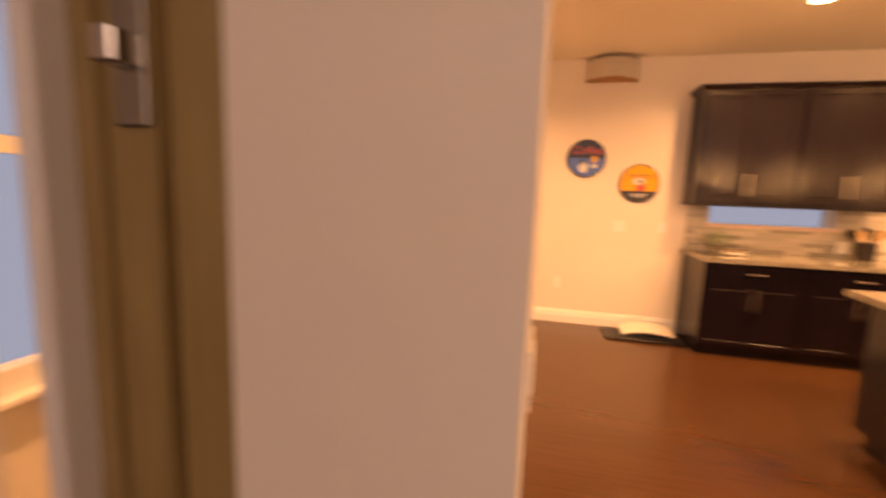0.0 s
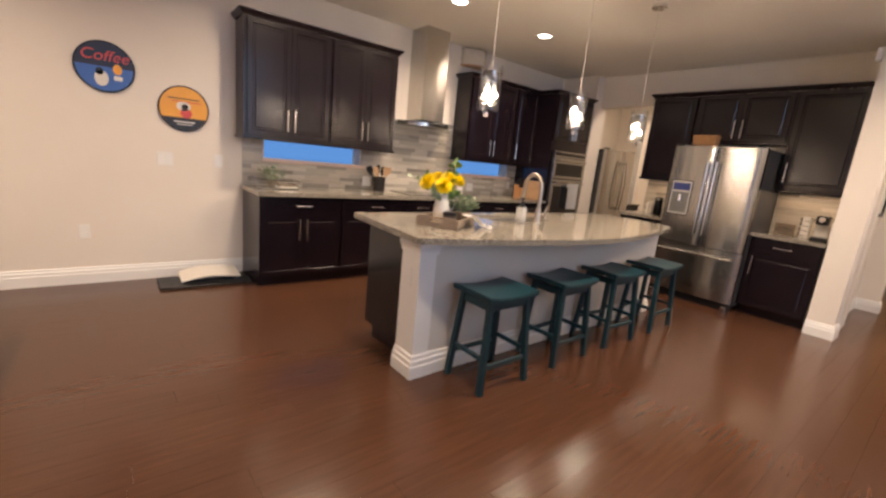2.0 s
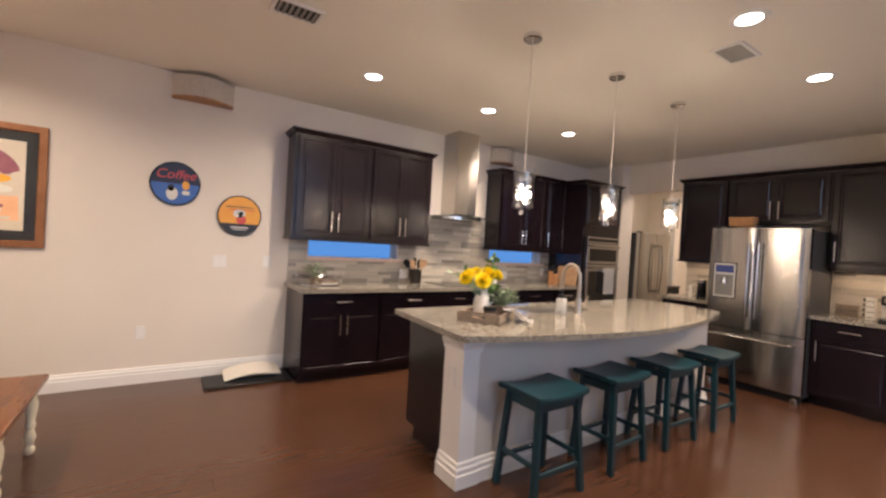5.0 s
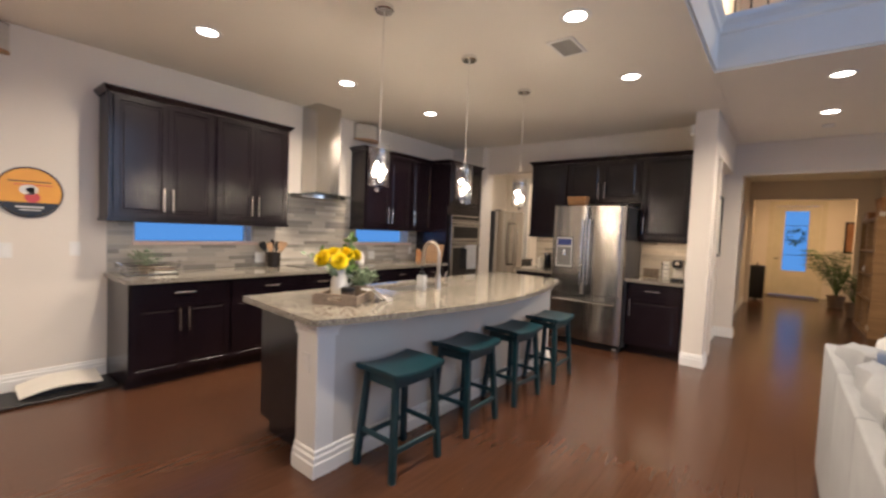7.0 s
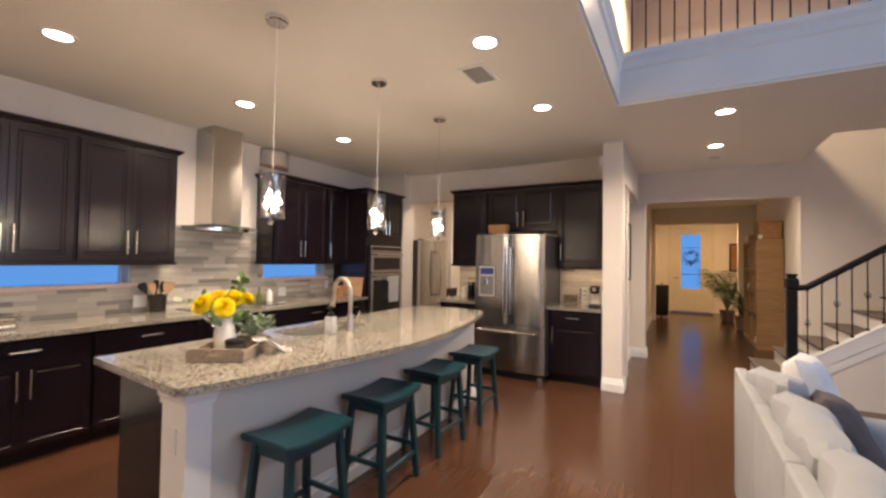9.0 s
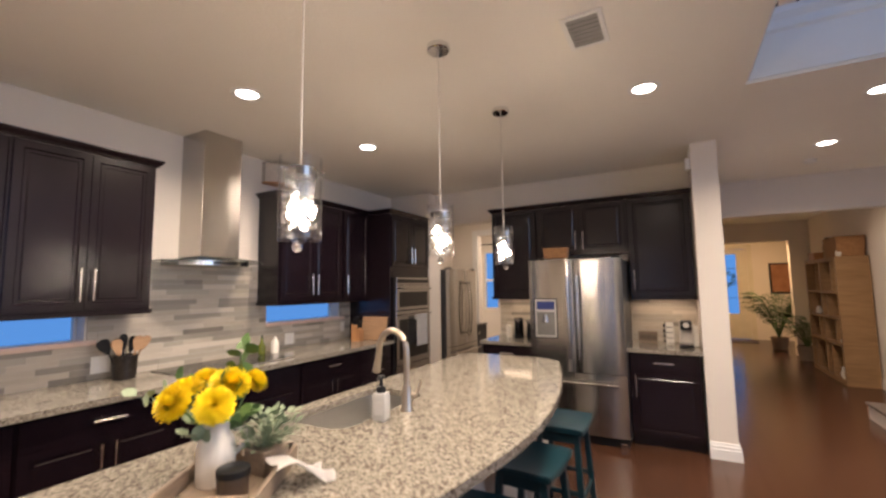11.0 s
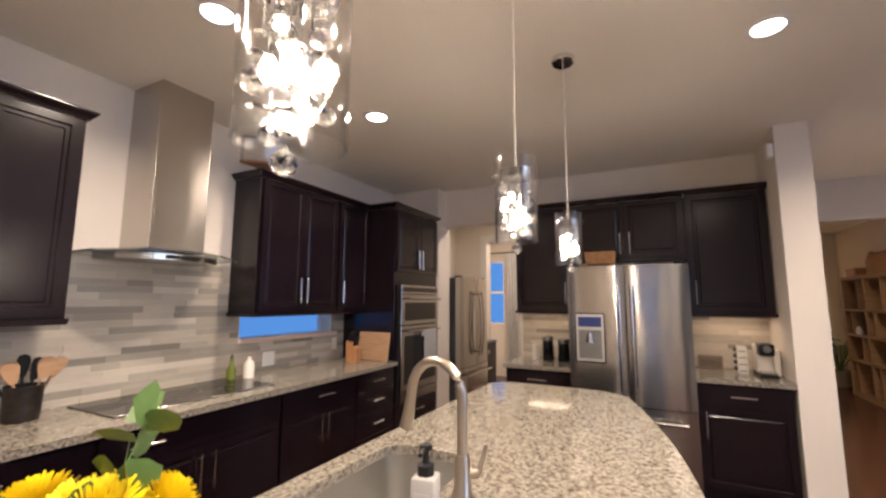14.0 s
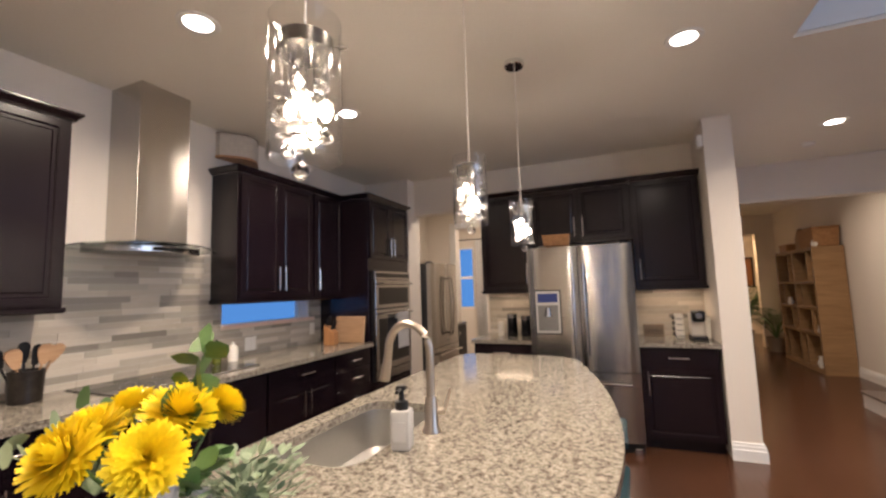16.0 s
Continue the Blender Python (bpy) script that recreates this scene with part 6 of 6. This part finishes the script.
def raked(bm, x0, x1, below, above):
    """A plate along the flight between two lines parallel to the nosings; below None: down to the floor."""
    pr = [(y_a, 0.0 if below is None else nosing(y_a) + below), (y_a, nosing(y_a) + above), (y_b, nosing(y_b) + above), (y_b, 0.0 if below is None else nosing(y_b) + below)]
    vv = [[bm.verts.new((x - 7.4, y - Y0, z)) for y, z in pr] for x in (x0, x1)]
    bm.faces.new(vv[0])
    bm.faces.new(vv[1][::-1])
    for i in range(4):
        bm.faces.new((vv[0][i], vv[1][i], vv[1][(i + 1) % 4], vv[0][(i + 1) % 4]))
    bmesh.ops.recalc_face_normals(bm, faces=bm.faces)
    return bm


part("side_panel", raked(bmesh.new(), SX_A, SX_A + 0.029, None, 0.03), WALL, stc, "pale plaster side")
part("stringer_cap", raked(bmesh.new(), SX_A - 0.02, SX_A + 0.085, 0.031, 0.055), TRIM, stc, "white cap under the balusters")
part("stringer_trim", raked(bmesh.new(), SX_A - 0.014, SX_A - 0.0005, -0.10, 0.03), TRIM, stc, "white sloping trim board")
part("stringer_trim", raked(bmesh.new(), SX_A - 0.010, SX_A - 0.0005, -0.20, -0.115), TRIM, stc, "white sloping trim board")
rl = thing("stair_railing", (SX_A + 0.05, -0.62, RISE), 0, "dark iron and wood stair railing", "railing")


def baluster(h, knot):
    bm = bmesh.new()
    tube(bm, [(0, 0, 0), (0, 0, h)], 0.007, 6)
    lathe(bm, [(0, 0), (0.019, 0), (0.015, 0.022), (0, 0.024)], (0, 0, 0), 8)
    lathe(bm, [(0, h - 0.045), (0.015, h - 0.04), (0.019, h - 0.012), (0, h - 0.012)], (0, 0, 0), 8)
    if knot:
        for q in range(4):
            tube(bm, [(0.024 * math.sin(math.pi * i / 6) * math.cos(q * 1.571 + i * 0.35), 0.024 * math.sin(math.pi * i / 6) * math.sin(q * 1.571 + i * 0.35), knot - 0.036 + 0.012 * i) for i in range(7)], 0.0038, 5)
    return bm


part("newel_post", boxes((-0.045, 0.045, -0.045, 0.045, 0.0, 1.00, 0.008), (-0.058, 0.058, -0.058, 0.058, 1.001, 1.12, 0.020, 2), (-0.04, 0.04, -0.04, 0.04, 1.121, 1.145, 0.006), (-0.052, 0.052, -0.052, 0.052, 1.146, 1.17, 0.010)), IRON, rl, "dark newel post")
part("handrail", tube(bmesh.new(), [(0, -0.03, 1.01), (0, -0.13, 1.03), (0, -2.95, 1.03 + 2.82 * slope)], 0.034, 10), IRON, rl, "dark wooden handrail", True)
for k in range(23):
    yb = -0.13 - 0.117 * k
    zb = nosing(yb - 0.62) + 0.055 - RISE
    zt = 1.03 + (-yb - 0.13) * slope
    part("baluster", baluster(zt - zb, (zt - zb) * (0.48, 0.56)[k // 2 % 2] if k % 2 == 0 else 0), IRON, rl, place=pose(0, yb, zb))

# ---- loft railing ----
lf = thing("loft_railing", (5.06, -0.8, H + 0.44), 0, "dark iron balusters along the loft edge", "railing")
for k in range(16):
    part("baluster", baluster(0.95, 0), IRON, lf, place=pose(0, 1.6 - 0.115 * k * 1.9, 0))
for k in range(16):
    part("baluster", baluster(0.95, 0), IRON, lf, place=pose(0, 1.6 - 0.115 * (k + 0.5) * 1.9, 0))
part("rail", boxes((-0.03, 0.03, -1.8, 1.66, 0.95, 1.0, 0.01)), IRON, lf)
wall("floor_loft", [(5.0, 6.75, -2.6, 1.05, H + 0.30, H + 0.40), (6.75, 8.148, -0.94, 1.05, H + 0.30, H + 0.40)], TABLEWOOD, "loft floor edge")

# ---- hall and foyer ----
FDX = 15.6
fd = thing("door_1", (FDX, 0.13, 0), 0, "cream front door with a tall blue glass panel", "door", kind="structure")
fdm = bmesh.new()
for b in ((0.03, 0.075, -0.48, -0.25, 0.01, 2.42), (0.03, 0.075, 0.25, 0.48, 0.01, 2.42), (0.03, 0.075, -0.25, 0.25, 0.01, 0.68), (0.03, 0.075, -0.25, 0.25, 2.30, 2.42)):
    box(fdm, *b)
part("door_leaf", fdm, CREAM, fd)
part("pane", boxes((0.045, 0.055, -0.25, 0.25, 0.68, 2.30)), WINDOWGLASS, fd).visible_shadow = False
part("casing", boxes((-0.02, 0.0, -0.60, -0.49, 0, 2.45), (-0.02, 0.0, 0.49, 0.60, 0, 2.45), (-0.02, 0.0, -0.60, 0.60, 2.45, 2.56)), CREAM, fd)
part("door_handle", tube(bmesh.new(), [(0.03, 0.42, 1.0), (-0.03, 0.42, 1.0), (-0.03, 0.33, 1.0)], 0.012, 8), IRON, fd)
lk = bmesh.new()
for z in (1.1, 1.5, 1.9):
    box(lk, 0.040, 0.0445, -0.25, 0.25, z, z + 0.012)
part("muntin", lk, IRON, fd)
wr = bmesh.new()
rnd = random.Random(3)
for k in range(150):
    a = rnd.uniform(0, 6.28)
    r = 0.17 + rnd.uniform(-0.05, 0.05)
    p = Vector((FDX - 0.005 + rnd.uniform(-0.03, 0.02), 0.13 + r * math.cos(a), 1.62 + r * math.sin(a)))
    leaf(wr, p, p + Vector((rnd.uniform(-0.4, 0.1), rnd.uniform(-1, 1), rnd.uniform(-1, 1))).normalized() * 0.07, 0.02)
solo("wreath", wr, PALM, (FDX, 0.13, 1.62), "dark green wreath hung on the front door", "wreath")
solo("door_mat", boxes((14.75, 15.4, -0.39, 0.66, 0.0, 0.012, 0.004)), GREYCLOTH, (15.1, 0.13, 0), "dark door mat inside the front door", "mat")

bsx0, bsx1, bsy0, bsy1, bsh = 9.92, 11.55, -1.085, -0.71, 1.88
bs = thing("bookcase", ((bsx0 + bsx1) / 2, (bsy0 + bsy1) / 2, 0), 0, "tan wooden open cube bookcase, mostly empty", "bookcase")
hx = (bsx1 - bsx0) / 2
hd = (bsy1 - bsy0) / 2
part("side", boxes((-hx, -hx + 0.05, -hd, hd, 0, bsh)), TAN, bs)
part("side", boxes((hx - 0.05, hx, -hd, hd, 0, bsh)), TAN, bs)
part("top", boxes((-hx + 0.05, hx - 0.05, -hd, hd, bsh - 0.05, bsh)), TAN, bs)
part("plinth", boxes((-hx + 0.05, hx - 0.05, -hd, hd, 0, 0.06)), TAN, bs)
part("back", boxes((-hx + 0.05, hx - 0.05, -hd, -hd + 0.01, 0.06, bsh - 0.05)), TAN, bs)
part("divider", boxes((-0.025, 0.025, -hd + 0.01, hd, 0.06, bsh - 0.05)), TAN, bs)
for side in (-1, 1):
    a, b = (-hx + 0.05, -0.025) if side < 0 else (0.025, hx - 0.05)
    for k, z in enumerate((0.55, 0.94, 1.33)):
        part("shelf", boxes((a, b, -hd + 0.01, hd - 0.002, z, z + 0.03)), TAN, bs)
    m = (a + b) / 2
    for k, (z0, z1) in enumerate(((0.06, 0.55), (0.58, 0.94), (0.97, 1.33), (1.36, bsh - 0.05))):
        xx = m + (0.15 if (k + side) % 2 else -0.15)
        part("divider", boxes((xx - 0.012, xx + 0.012, -hd + 0.01, hd - 0.004, z0, z1)), TAN, bs)
for k, (x, z, s) in enumerate(((10.12, 0.58, 0.10), (10.2, 0.06, 0.14), (11.05, 0.58, 0.11), (10.02, 1.36, 0.09), (11.25, 0.97, 0.10), (10.0, bsh, 0.10))):
    bm = lathe(bmesh.new(), [(0, 0), (s * 0.3, 0), (s * 0.45, s * 0.5), (s * 0.25, s), (s * 0.3, s * 1.2), (0, s * 1.2)], (x, -0.78, z), 12)
    solo("ornament", bm, CERAMIC, (x, -0.78, z), "small white ornament on the bookcase", "ornament", "shelf ornaments", smooth=True)
hm = thing("wicker_hamper", (10.24, -0.91, bsh), 0, "brown woven basket on top of the bookcase", "basket")
hmb = boxes((-0.27, 0.27, -0.15, 0.15, 0, 0.27, 0.012))
for v in hmb.verts:
    if v.co.z > 0.15:
        v.co.x *= 1.08
        v.co.y *= 1.08
part("basket", hmb, WICKER, hm)
for k in range(6):
    q = 1.005 + 0.014 * k
    part("weave_band", boxes((-0.27 * q, 0.27 * q, -0.153 * q, 0.153 * q, 0.015 + 0.044 * k, 0.043 + 0.044 * k, 0.004)), WICKER, hm)
part("rim", boxes((-0.30, 0.30, -0.17, 0.17, 0.271, 0.30, 0.008)), WICKER, hm, "thick woven rim")
ho = thing("wooden_ornament", (10.72, -0.85, bsh), 0, "tan wooden house ornament on the bookcase", "ornament")
hob = bmesh.new()
slab(hob, [(-0.10, 0.0), (0.10, 0.0), (0.10, 0.20), (0.0, 0.30), (-0.10, 0.20)], -0.05, 0.05)
hob.transform(Matrix.Rotation(radians(90), 4, "X"))
part("house", hob, TAN, ho)
part("bird", lathe(bmesh.new(), [(0, 0.29), (0.03, 0.30), (0.045, 0.325), (0.025, 0.35), (0, 0.355)], (0, 0, 0), 12), GREYWOOD, ho, smooth=True)
sb = thing("small_box", (11.2, -0.84, bsh), 0, "low wooden box on the bookcase", "box")
part("box", boxes((-0.17, 0.17, -0.11, 0.11, 0, 0.10, 0.008)), OAK, sb)
part("lid", boxes((-0.178, 0.178, -0.118, 0.118, 0.101, 0.125, 0.006)), OAK, sb)


def palm(place, height, spread, n, seed, label):
    rnd = random.Random(seed)
    t = thing("potted_palm", place, 0, label, "plant", "foyer plants")
    part("pot", lathe(bmesh.new(), [(0, 0), (0.13, 0), (0.17, 0.28), (0.155, 0.28), (0.14, 0.24), (0, 0.24)], (0, 0, 0), 20), GREYWOOD, t, smooth=True)
    for k in range(n):
        a = k * 2.4 + rnd.uniform(-0.3, 0.3)
        L = spread * rnd.uniform(0.6, 1.0)
        h = height * rnd.uniform(0.6, 1.0)
        bm = bmesh.new()
        line = [Vector((math.cos(a) * L * s, math.sin(a) * L * s, 0.24 + h * (1.7 * s - 0.9 * s * s))) for s in [i / 9 for i in range(10)]]
        tube(bm, line, 0.007, 5, 0.002)
        for i in range(3, 10):
            for sg in (-1, 1):
                p = line[i]
                d = Vector((math.cos(a + sg * 1.0), math.sin(a + sg * 1.0), -0.25)).normalized() * spread * 0.38
                leaf(bm, p, p + d, 0.02)
        part("frond", bm, PALM, t)


palm((13.75, -0.62, 0), 1.35, 0.62, 40, 2, "tall green potted palm by the front door")
palm((12.3, -0.80, 0), 0.80, 0.45, 22, 5, "smaller leafy potted plant beside the bookcase")
su = thing("suitcase", (13.75, 0.84, 0), 0, "black upright case against the hall wall", "suitcase")
part("shell", boxes((-0.25, 0.25, -0.16, 0.16, 0.05, 0.85, 0.04, 2)), BLACK, su, smooth=True)
part("handle", boxes((-0.1, 0.1, -0.012, 0.012, 0.85, 0.92, 0.006)), BLACK, su)
for k in (-0.2, 0.2):
    part("wheel", lathe(bmesh.new(), [(0, -0.02), (0.03, -0.02), (0.03, 0.02), (0, 0.02)], (k, 0, 0.03), 12, Matrix.Rotation(radians(90), 4, "X")), BLACK, su, smooth=True)
hp = thing("framed_print", (7.66, 1.10, 1.60), 0, "dark framed print on the hallway wall", "picture")
part("frame", boxes((-0.36, 0.36, -0.03, 0, -0.42, -0.38), (-0.36, 0.36, -0.03, 0, 0.38, 0.42), (-0.36, -0.32, -0.03, 0, -0.38, 0.38), (0.32, 0.36, -0.03, 0, -0.38, 0.38)), BLACK, hp)
part("print", boxes((-0.32, 0.32, -0.012, -0.001, -0.38, 0.38)), PALE, hp)
fp = thing("framed_print", (15.6, -1.07, 1.62), -90, "framed print on the warm foyer wall", "picture")
part("frame", boxes((-0.25, 0.25, -0.03, 0, -0.4, -0.36), (-0.25, 0.25, -0.03, 0, 0.36, 0.4), (-0.25, -0.21, -0.03, 0, -0.36, 0.36), (0.21, 0.25, -0.03, 0, -0.36, 0.36)), BLACK, fp)
part("print", boxes((-0.21, 0.21, -0.012, -0.001, -0.36, 0.36)), COPPER, fp)
wall("trim_hall_casing", [(11.2, 11.3, 1.03, 1.20, 0, 2.3)], TRIM, "white door casing in the hallway")
wall("trim_passage_casing", [(8.43, 8.458, 3.20, 3.30, 0, 2.4), (8.43, 8.458, 4.40, 4.50, 0, 2.4), (8.43, 8.458, 3.20, 4.50, 2.4, 2.5)], TRIM, "white casing around the passage doorway")

# back passage curtain and window
ct = bmesh.new()
cols = []
for i in range(33):
    y = 4.12 + 0.34 * i / 32
    cols.append([ct.verts.new((10.30 + 0.028 * math.sin(i * 1.15) * (0.5 + 0.5 * (2.4 - z) / 2.2) + 0.004 * math.sin(i * 3.1), y, z)) for z in (0.18, 0.7, 1.2, 1.7, 2.2, 2.42)])
for a, b in zip(cols, cols[1:]):
    for i in range(5):
        ct.faces.new((a[i], b[i], b[i + 1], a[i + 1]))
bmesh.ops.solidify(ct, geom=ct.faces[:], thickness=0.004)
cu_ = thing("curtain", (10.30, 4.52, 2.42), 0, "white pleated curtain beside the passage window", "curtain")
ct.transform(Matrix.Translation((-10.30, -4.29, -2.42)))
part("cloth", ct, TOWEL, cu_, smooth=True)
part("rod", tube(bmesh.new(), [(0, -0.22, 0.02), (0, 0.62, 0.02)], 0.012, 8), IRON, cu_, "dark curtain rod", True)

bwn = thing("window_3", (10.42, 4.94, 1.0), 0, "white framed window at the end of the passage", "window", kind="structure")
wf = bmesh.new()
for b in ((-0.03, 0.04, -0.19, -0.15, 0, 1.29), (-0.03, 0.04, 0.15, 0.19, 0, 1.29), (-0.03, 0.04, -0.15, 0.15, 0, 0.04), (-0.03, 0.04, -0.15, 0.15, 1.25, 1.29), (-0.03, 0.04, -0.15, 0.15, 0.62, 0.67)):
    box(wf, *b)
part("window_frame", wf, TRIM, bwn)
part("pane", boxes((0.0, 0.006, -0.15, 0.15, 0.04, 1.25)), WINDOWGLASS, bwn).visible_shadow = False
wd = thing("washing_machine", (8.16, 4.55, 0), 0, "dark front-loading machine beside the second refrigerator", "washing machine")
part("body", boxes((-0.26, 0.26, -0.30, 0.34, 0, 0.85, 0.01)), BLACK, wd)
part("lid", boxes((-0.27, 0.27, -0.31, 0.35, 0.851, 0.89, 0.008)), DARKGLASS, wd)
part("knob", lathe(bmesh.new(), [(0, 0), (0.03, 0), (0.03, 0.02), (0, 0.02)], (-0.1, -0.30, 0.75), 12, Matrix.Rotation(radians(90), 4, "X")), STEEL, wd)

# ---- patio door beside the wall end ----
BRONZE = surf("tan_jamb_paint", (0.26, 0.16, 0.065), (0.38, 0.25, 0.115), 4, 0.5, bump=0.1, stretch=(8, 8, 1))
dj = thing("door_2", (-0.19, 0.72, 0), 0, "tan door jamb with a steel strike plate", "door", kind="structure")
prof = [(0.17, -0.02), (0.17, 0.14), (-0.262, 0.14), (-0.262, 0.06), (-0.225, 0.06), (-0.225, 0.035), (-0.18, 0.035), (-0.18, 0.05), (-0.12, 0.05), (-0.12, 0.02), (-0.05, 0.02), (-0.05, 0.045), (0.0, 0.045), (0.0, 0.0), (0.09, 0.0), (0.09, -0.02)]
jm = bmesh.new()
slab(jm, prof, 0, 2.12)
part("jamb", jm, BRONZE, dj)
part("casing", boxes((-0.305, -0.264, 0.0, 0.14, 0, 2.12, 0.004)), TRIM, dj, "white casing")
part("strike_plate", boxes((-0.115, -0.055, 0.008, 0.02, 1.46, 1.64, 0.002)), STEEL_H, dj, "steel strike plate")
part("latch", boxes((-0.105, -0.066, -0.03, 0.008, 1.54, 1.59, 0.004)), CHROME, dj, "bright square latch")
pd = thing("window_4", (-1.5, 1.75, 0.62), 0, "white framed dining window with dusk outside", "window", kind="structure")
pm = bmesh.new()
for b in ((-0.03, 0.05, -0.65, -0.56, 0, 1.73), (-0.03, 0.05, 0.56, 0.65, 0, 1.73), (-0.03, 0.05, -0.56, 0.56, 0, 0.09), (-0.03, 0.05, -0.56, 0.56, 1.64, 1.73), (-0.02, 0.04, -0.03, 0.03, 0.09, 1.64), (-0.02, 0.04, -0.56, 0.56, 0.84, 0.90)):
    box(pm, *b)
part("window_frame", pm, TRIM, pd)
part("pane", boxes((0.0, 0.006, -0.56, 0.56, 0.09, 1.64)), WINDOWGLASS, pd).visible_shadow = False
part("window_sill", boxes((0.02, 0.10, -0.68, 0.68, -0.03, 0.0, 0.005)), TRIM, pd)

# ---- floor planks and wall tiles ----
tagged(part("floor_base", boxes((-3.3, 16.0, -4.6, N + 0.16, -0.12, -0.016), (8.6, 10.5, N + 0.16, 5.5, -0.12, -0.002)), GROUT), "subfloor under the planks", "floor", kind="structure")
fl = tagged(new("floor"), "dark reddish-brown polished hardwood plank floor", "floor", kind="structure")
PW, PL = 0.127, 1.22


def plank_mesh(length, width):
    bm = bmesh.new()
    box(bm, 0, length - 0.0004, 0, width - 0.0004, -0.014, 0.0)
    top = max(bm.faces, key=lambda f: f.calc_center_median().z)
    bmesh.ops.bevel(bm, geom=list(top.edges), offset=0.0006, segments=1, affect="EDGES")
    return bm


full = None
rest = bmesh.new()
near = []
rk = random.Random(12)
for r in range(int((N + 4.6) / PW) + 1):
    y = -4.6 + r * PW
    x = -3.3 - rk.uniform(0, PL)
    while x < 16.0:
        a, b = max(x, -3.3), min(x + PL, 16.0)
        if b - a > 0.05:
            whole = b - a > PL - 1e-4
            if whole and 0.2 < x < 5.6 and 0.6 < y < 4.4 and len(near) < 300:
                near.append((a, y))
            else:
                q = [(a, y), (b - 0.0004, y), (b - 0.0004, y + PW - 0.0004), (a, y + PW - 0.0004)]
                e = 0.0006
                inn = [(a + e, y + e), (b - 2 * e, y + e), (b - 2 * e, y + PW - 2 * e), (a + e, y + PW - 2 * e)]
                lo = [rest.verts.new((u, v, -e)) for u, v in q]
                bt_ = [rest.verts.new((u, v, -0.014)) for u, v in q]
                hi = [rest.verts.new((u, v, 0)) for u, v in inn]
                rest.faces.new(hi)
                for i in range(4):
                    j = (i + 1) % 4
                    rest.faces.new((lo[i], lo[j], hi[j], hi[i]))
                    rest.faces.new((bt_[i], bt_[j], lo[j], lo[i]))
        x += PL
pm_ = plank_mesh(PL, PW)
first = part("plank", pm_, FLOORWOOD, fl, place=pose(near[0][0], near[0][1], 0))
for a, y in near[1:]:
    o = new("plank", first.data)
    o.parent, o.matrix_basis = fl, pose(a, y, 0)
tagged(part("planks", rest, FLOORWOOD, fl), kind="stuff")

# stone strip tiles behind the worktops
TH = 0.041


def tile_field(name, m, width, height, holes, label, seed):
    """Tiles in a local xz field, faces towards -y."""
    t = thing(name, (0, 0, 0), 0, label, "backsplash", kind="structure")
    t.matrix_basis = m
    rt = random.Random(seed)
    part("grout", boxes(*[(x0, x1, -0.005, -0.001, z0, z1) for x0, x1, z0, z1 in _free(width, height, holes)]), GROUT, t)
    meshes = {}
    z = 0.0
    while z < height - 0.01:
        h = min(TH, height - z)
        x = -rt.uniform(0, 0.3)
        while x < width:
            ln = rt.choice((0.15, 0.20, 0.25, 0.30, 0.35, 0.40))
            spans = [(max(0, x), min(x + ln, width))]
            for hx0, hx1, hz0, hz1 in holes:
                if z + h / 2 > hz0 and z + h / 2 < hz1:
                    nxt = []
                    for a, b in spans:
                        if b <= hx0 or a >= hx1:
                            nxt.append((a, b))
                        else:
                            if a < hx0:
                                nxt.append((a, hx0))
                            if b > hx1:
                                nxt.append((hx1, b))
                    spans = nxt
            for a, b in spans:
                if b - a < 0.012:
                    continue
                mi = rt.choice((0, 0, 1, 1, 2, 2, 3))
                key = (round(b - a, 3), round(h, 3), mi)
                if key not in meshes:
                    bm = bmesh.new()
                    box(bm, 0.0008, b - a - 0.0008, -0.010, -0.004, 0.0008, h - 0.0008)
                    ob = part("tile", bm, STONE[mi], t)
                    meshes[key] = ob.data
                else:
                    ob = new("tile", meshes[key])
                    ob.parent = t
                ob.matrix_basis = pose(a, rt.choice((0, -0.001, -0.002)), z)
            x += ln
        z += h


def _free(width, height, holes):
    xs = sorted({0.0, width, *[min(max(v, 0), width) for h in holes for v in h[:2]]})
    zs = sorted({0.0, height, *[min(max(v, 0), height) for h in holes for v in h[2:]]})
    out = []
    for x0, x1 in zip(xs, xs[1:]):
        for z0, z1 in zip(zs, zs[1:]):
            cx, cz = (x0 + x1) / 2, (z0 + z1) / 2
            if not any(h[0] < cx < h[1] and h[2] < cz < h[3] for h in holes):
                out.append((x0, x1, z0, z1))
    return out


X0 = 1.775
big = 9.0
tile_field("trim_backsplash", pose(X0, N, 0.9), 5.72 - X0, 0.835, [(W1[0] - X0 - 0.012, W1[1] - X0 + 0.012, W1[2] - 0.9 - 0.014, big), (W2[0] - X0 - 0.012, W2[1] - X0 + 0.012, W2[2] - 0.9 - 0.014, big), (-1, 3.307 - X0, 0.475, big), (4.395 - X0, big, 0.475, big)], "stone strip tiles in mixed greys behind the worktop", 21)
tile_field("trim_backsplash_coffee", pose(CX, 1.815, 0.9, 0, 0, -90), 0.61, 0.475, [], "stone strip tiles behind the coffee machine", 22)
tile_field("trim_backsplash_passage", pose(CX, 3.345, 0.9, 0, 0, -90), 0.61, 0.475, [], "stone strip tiles beside the passage", 23)
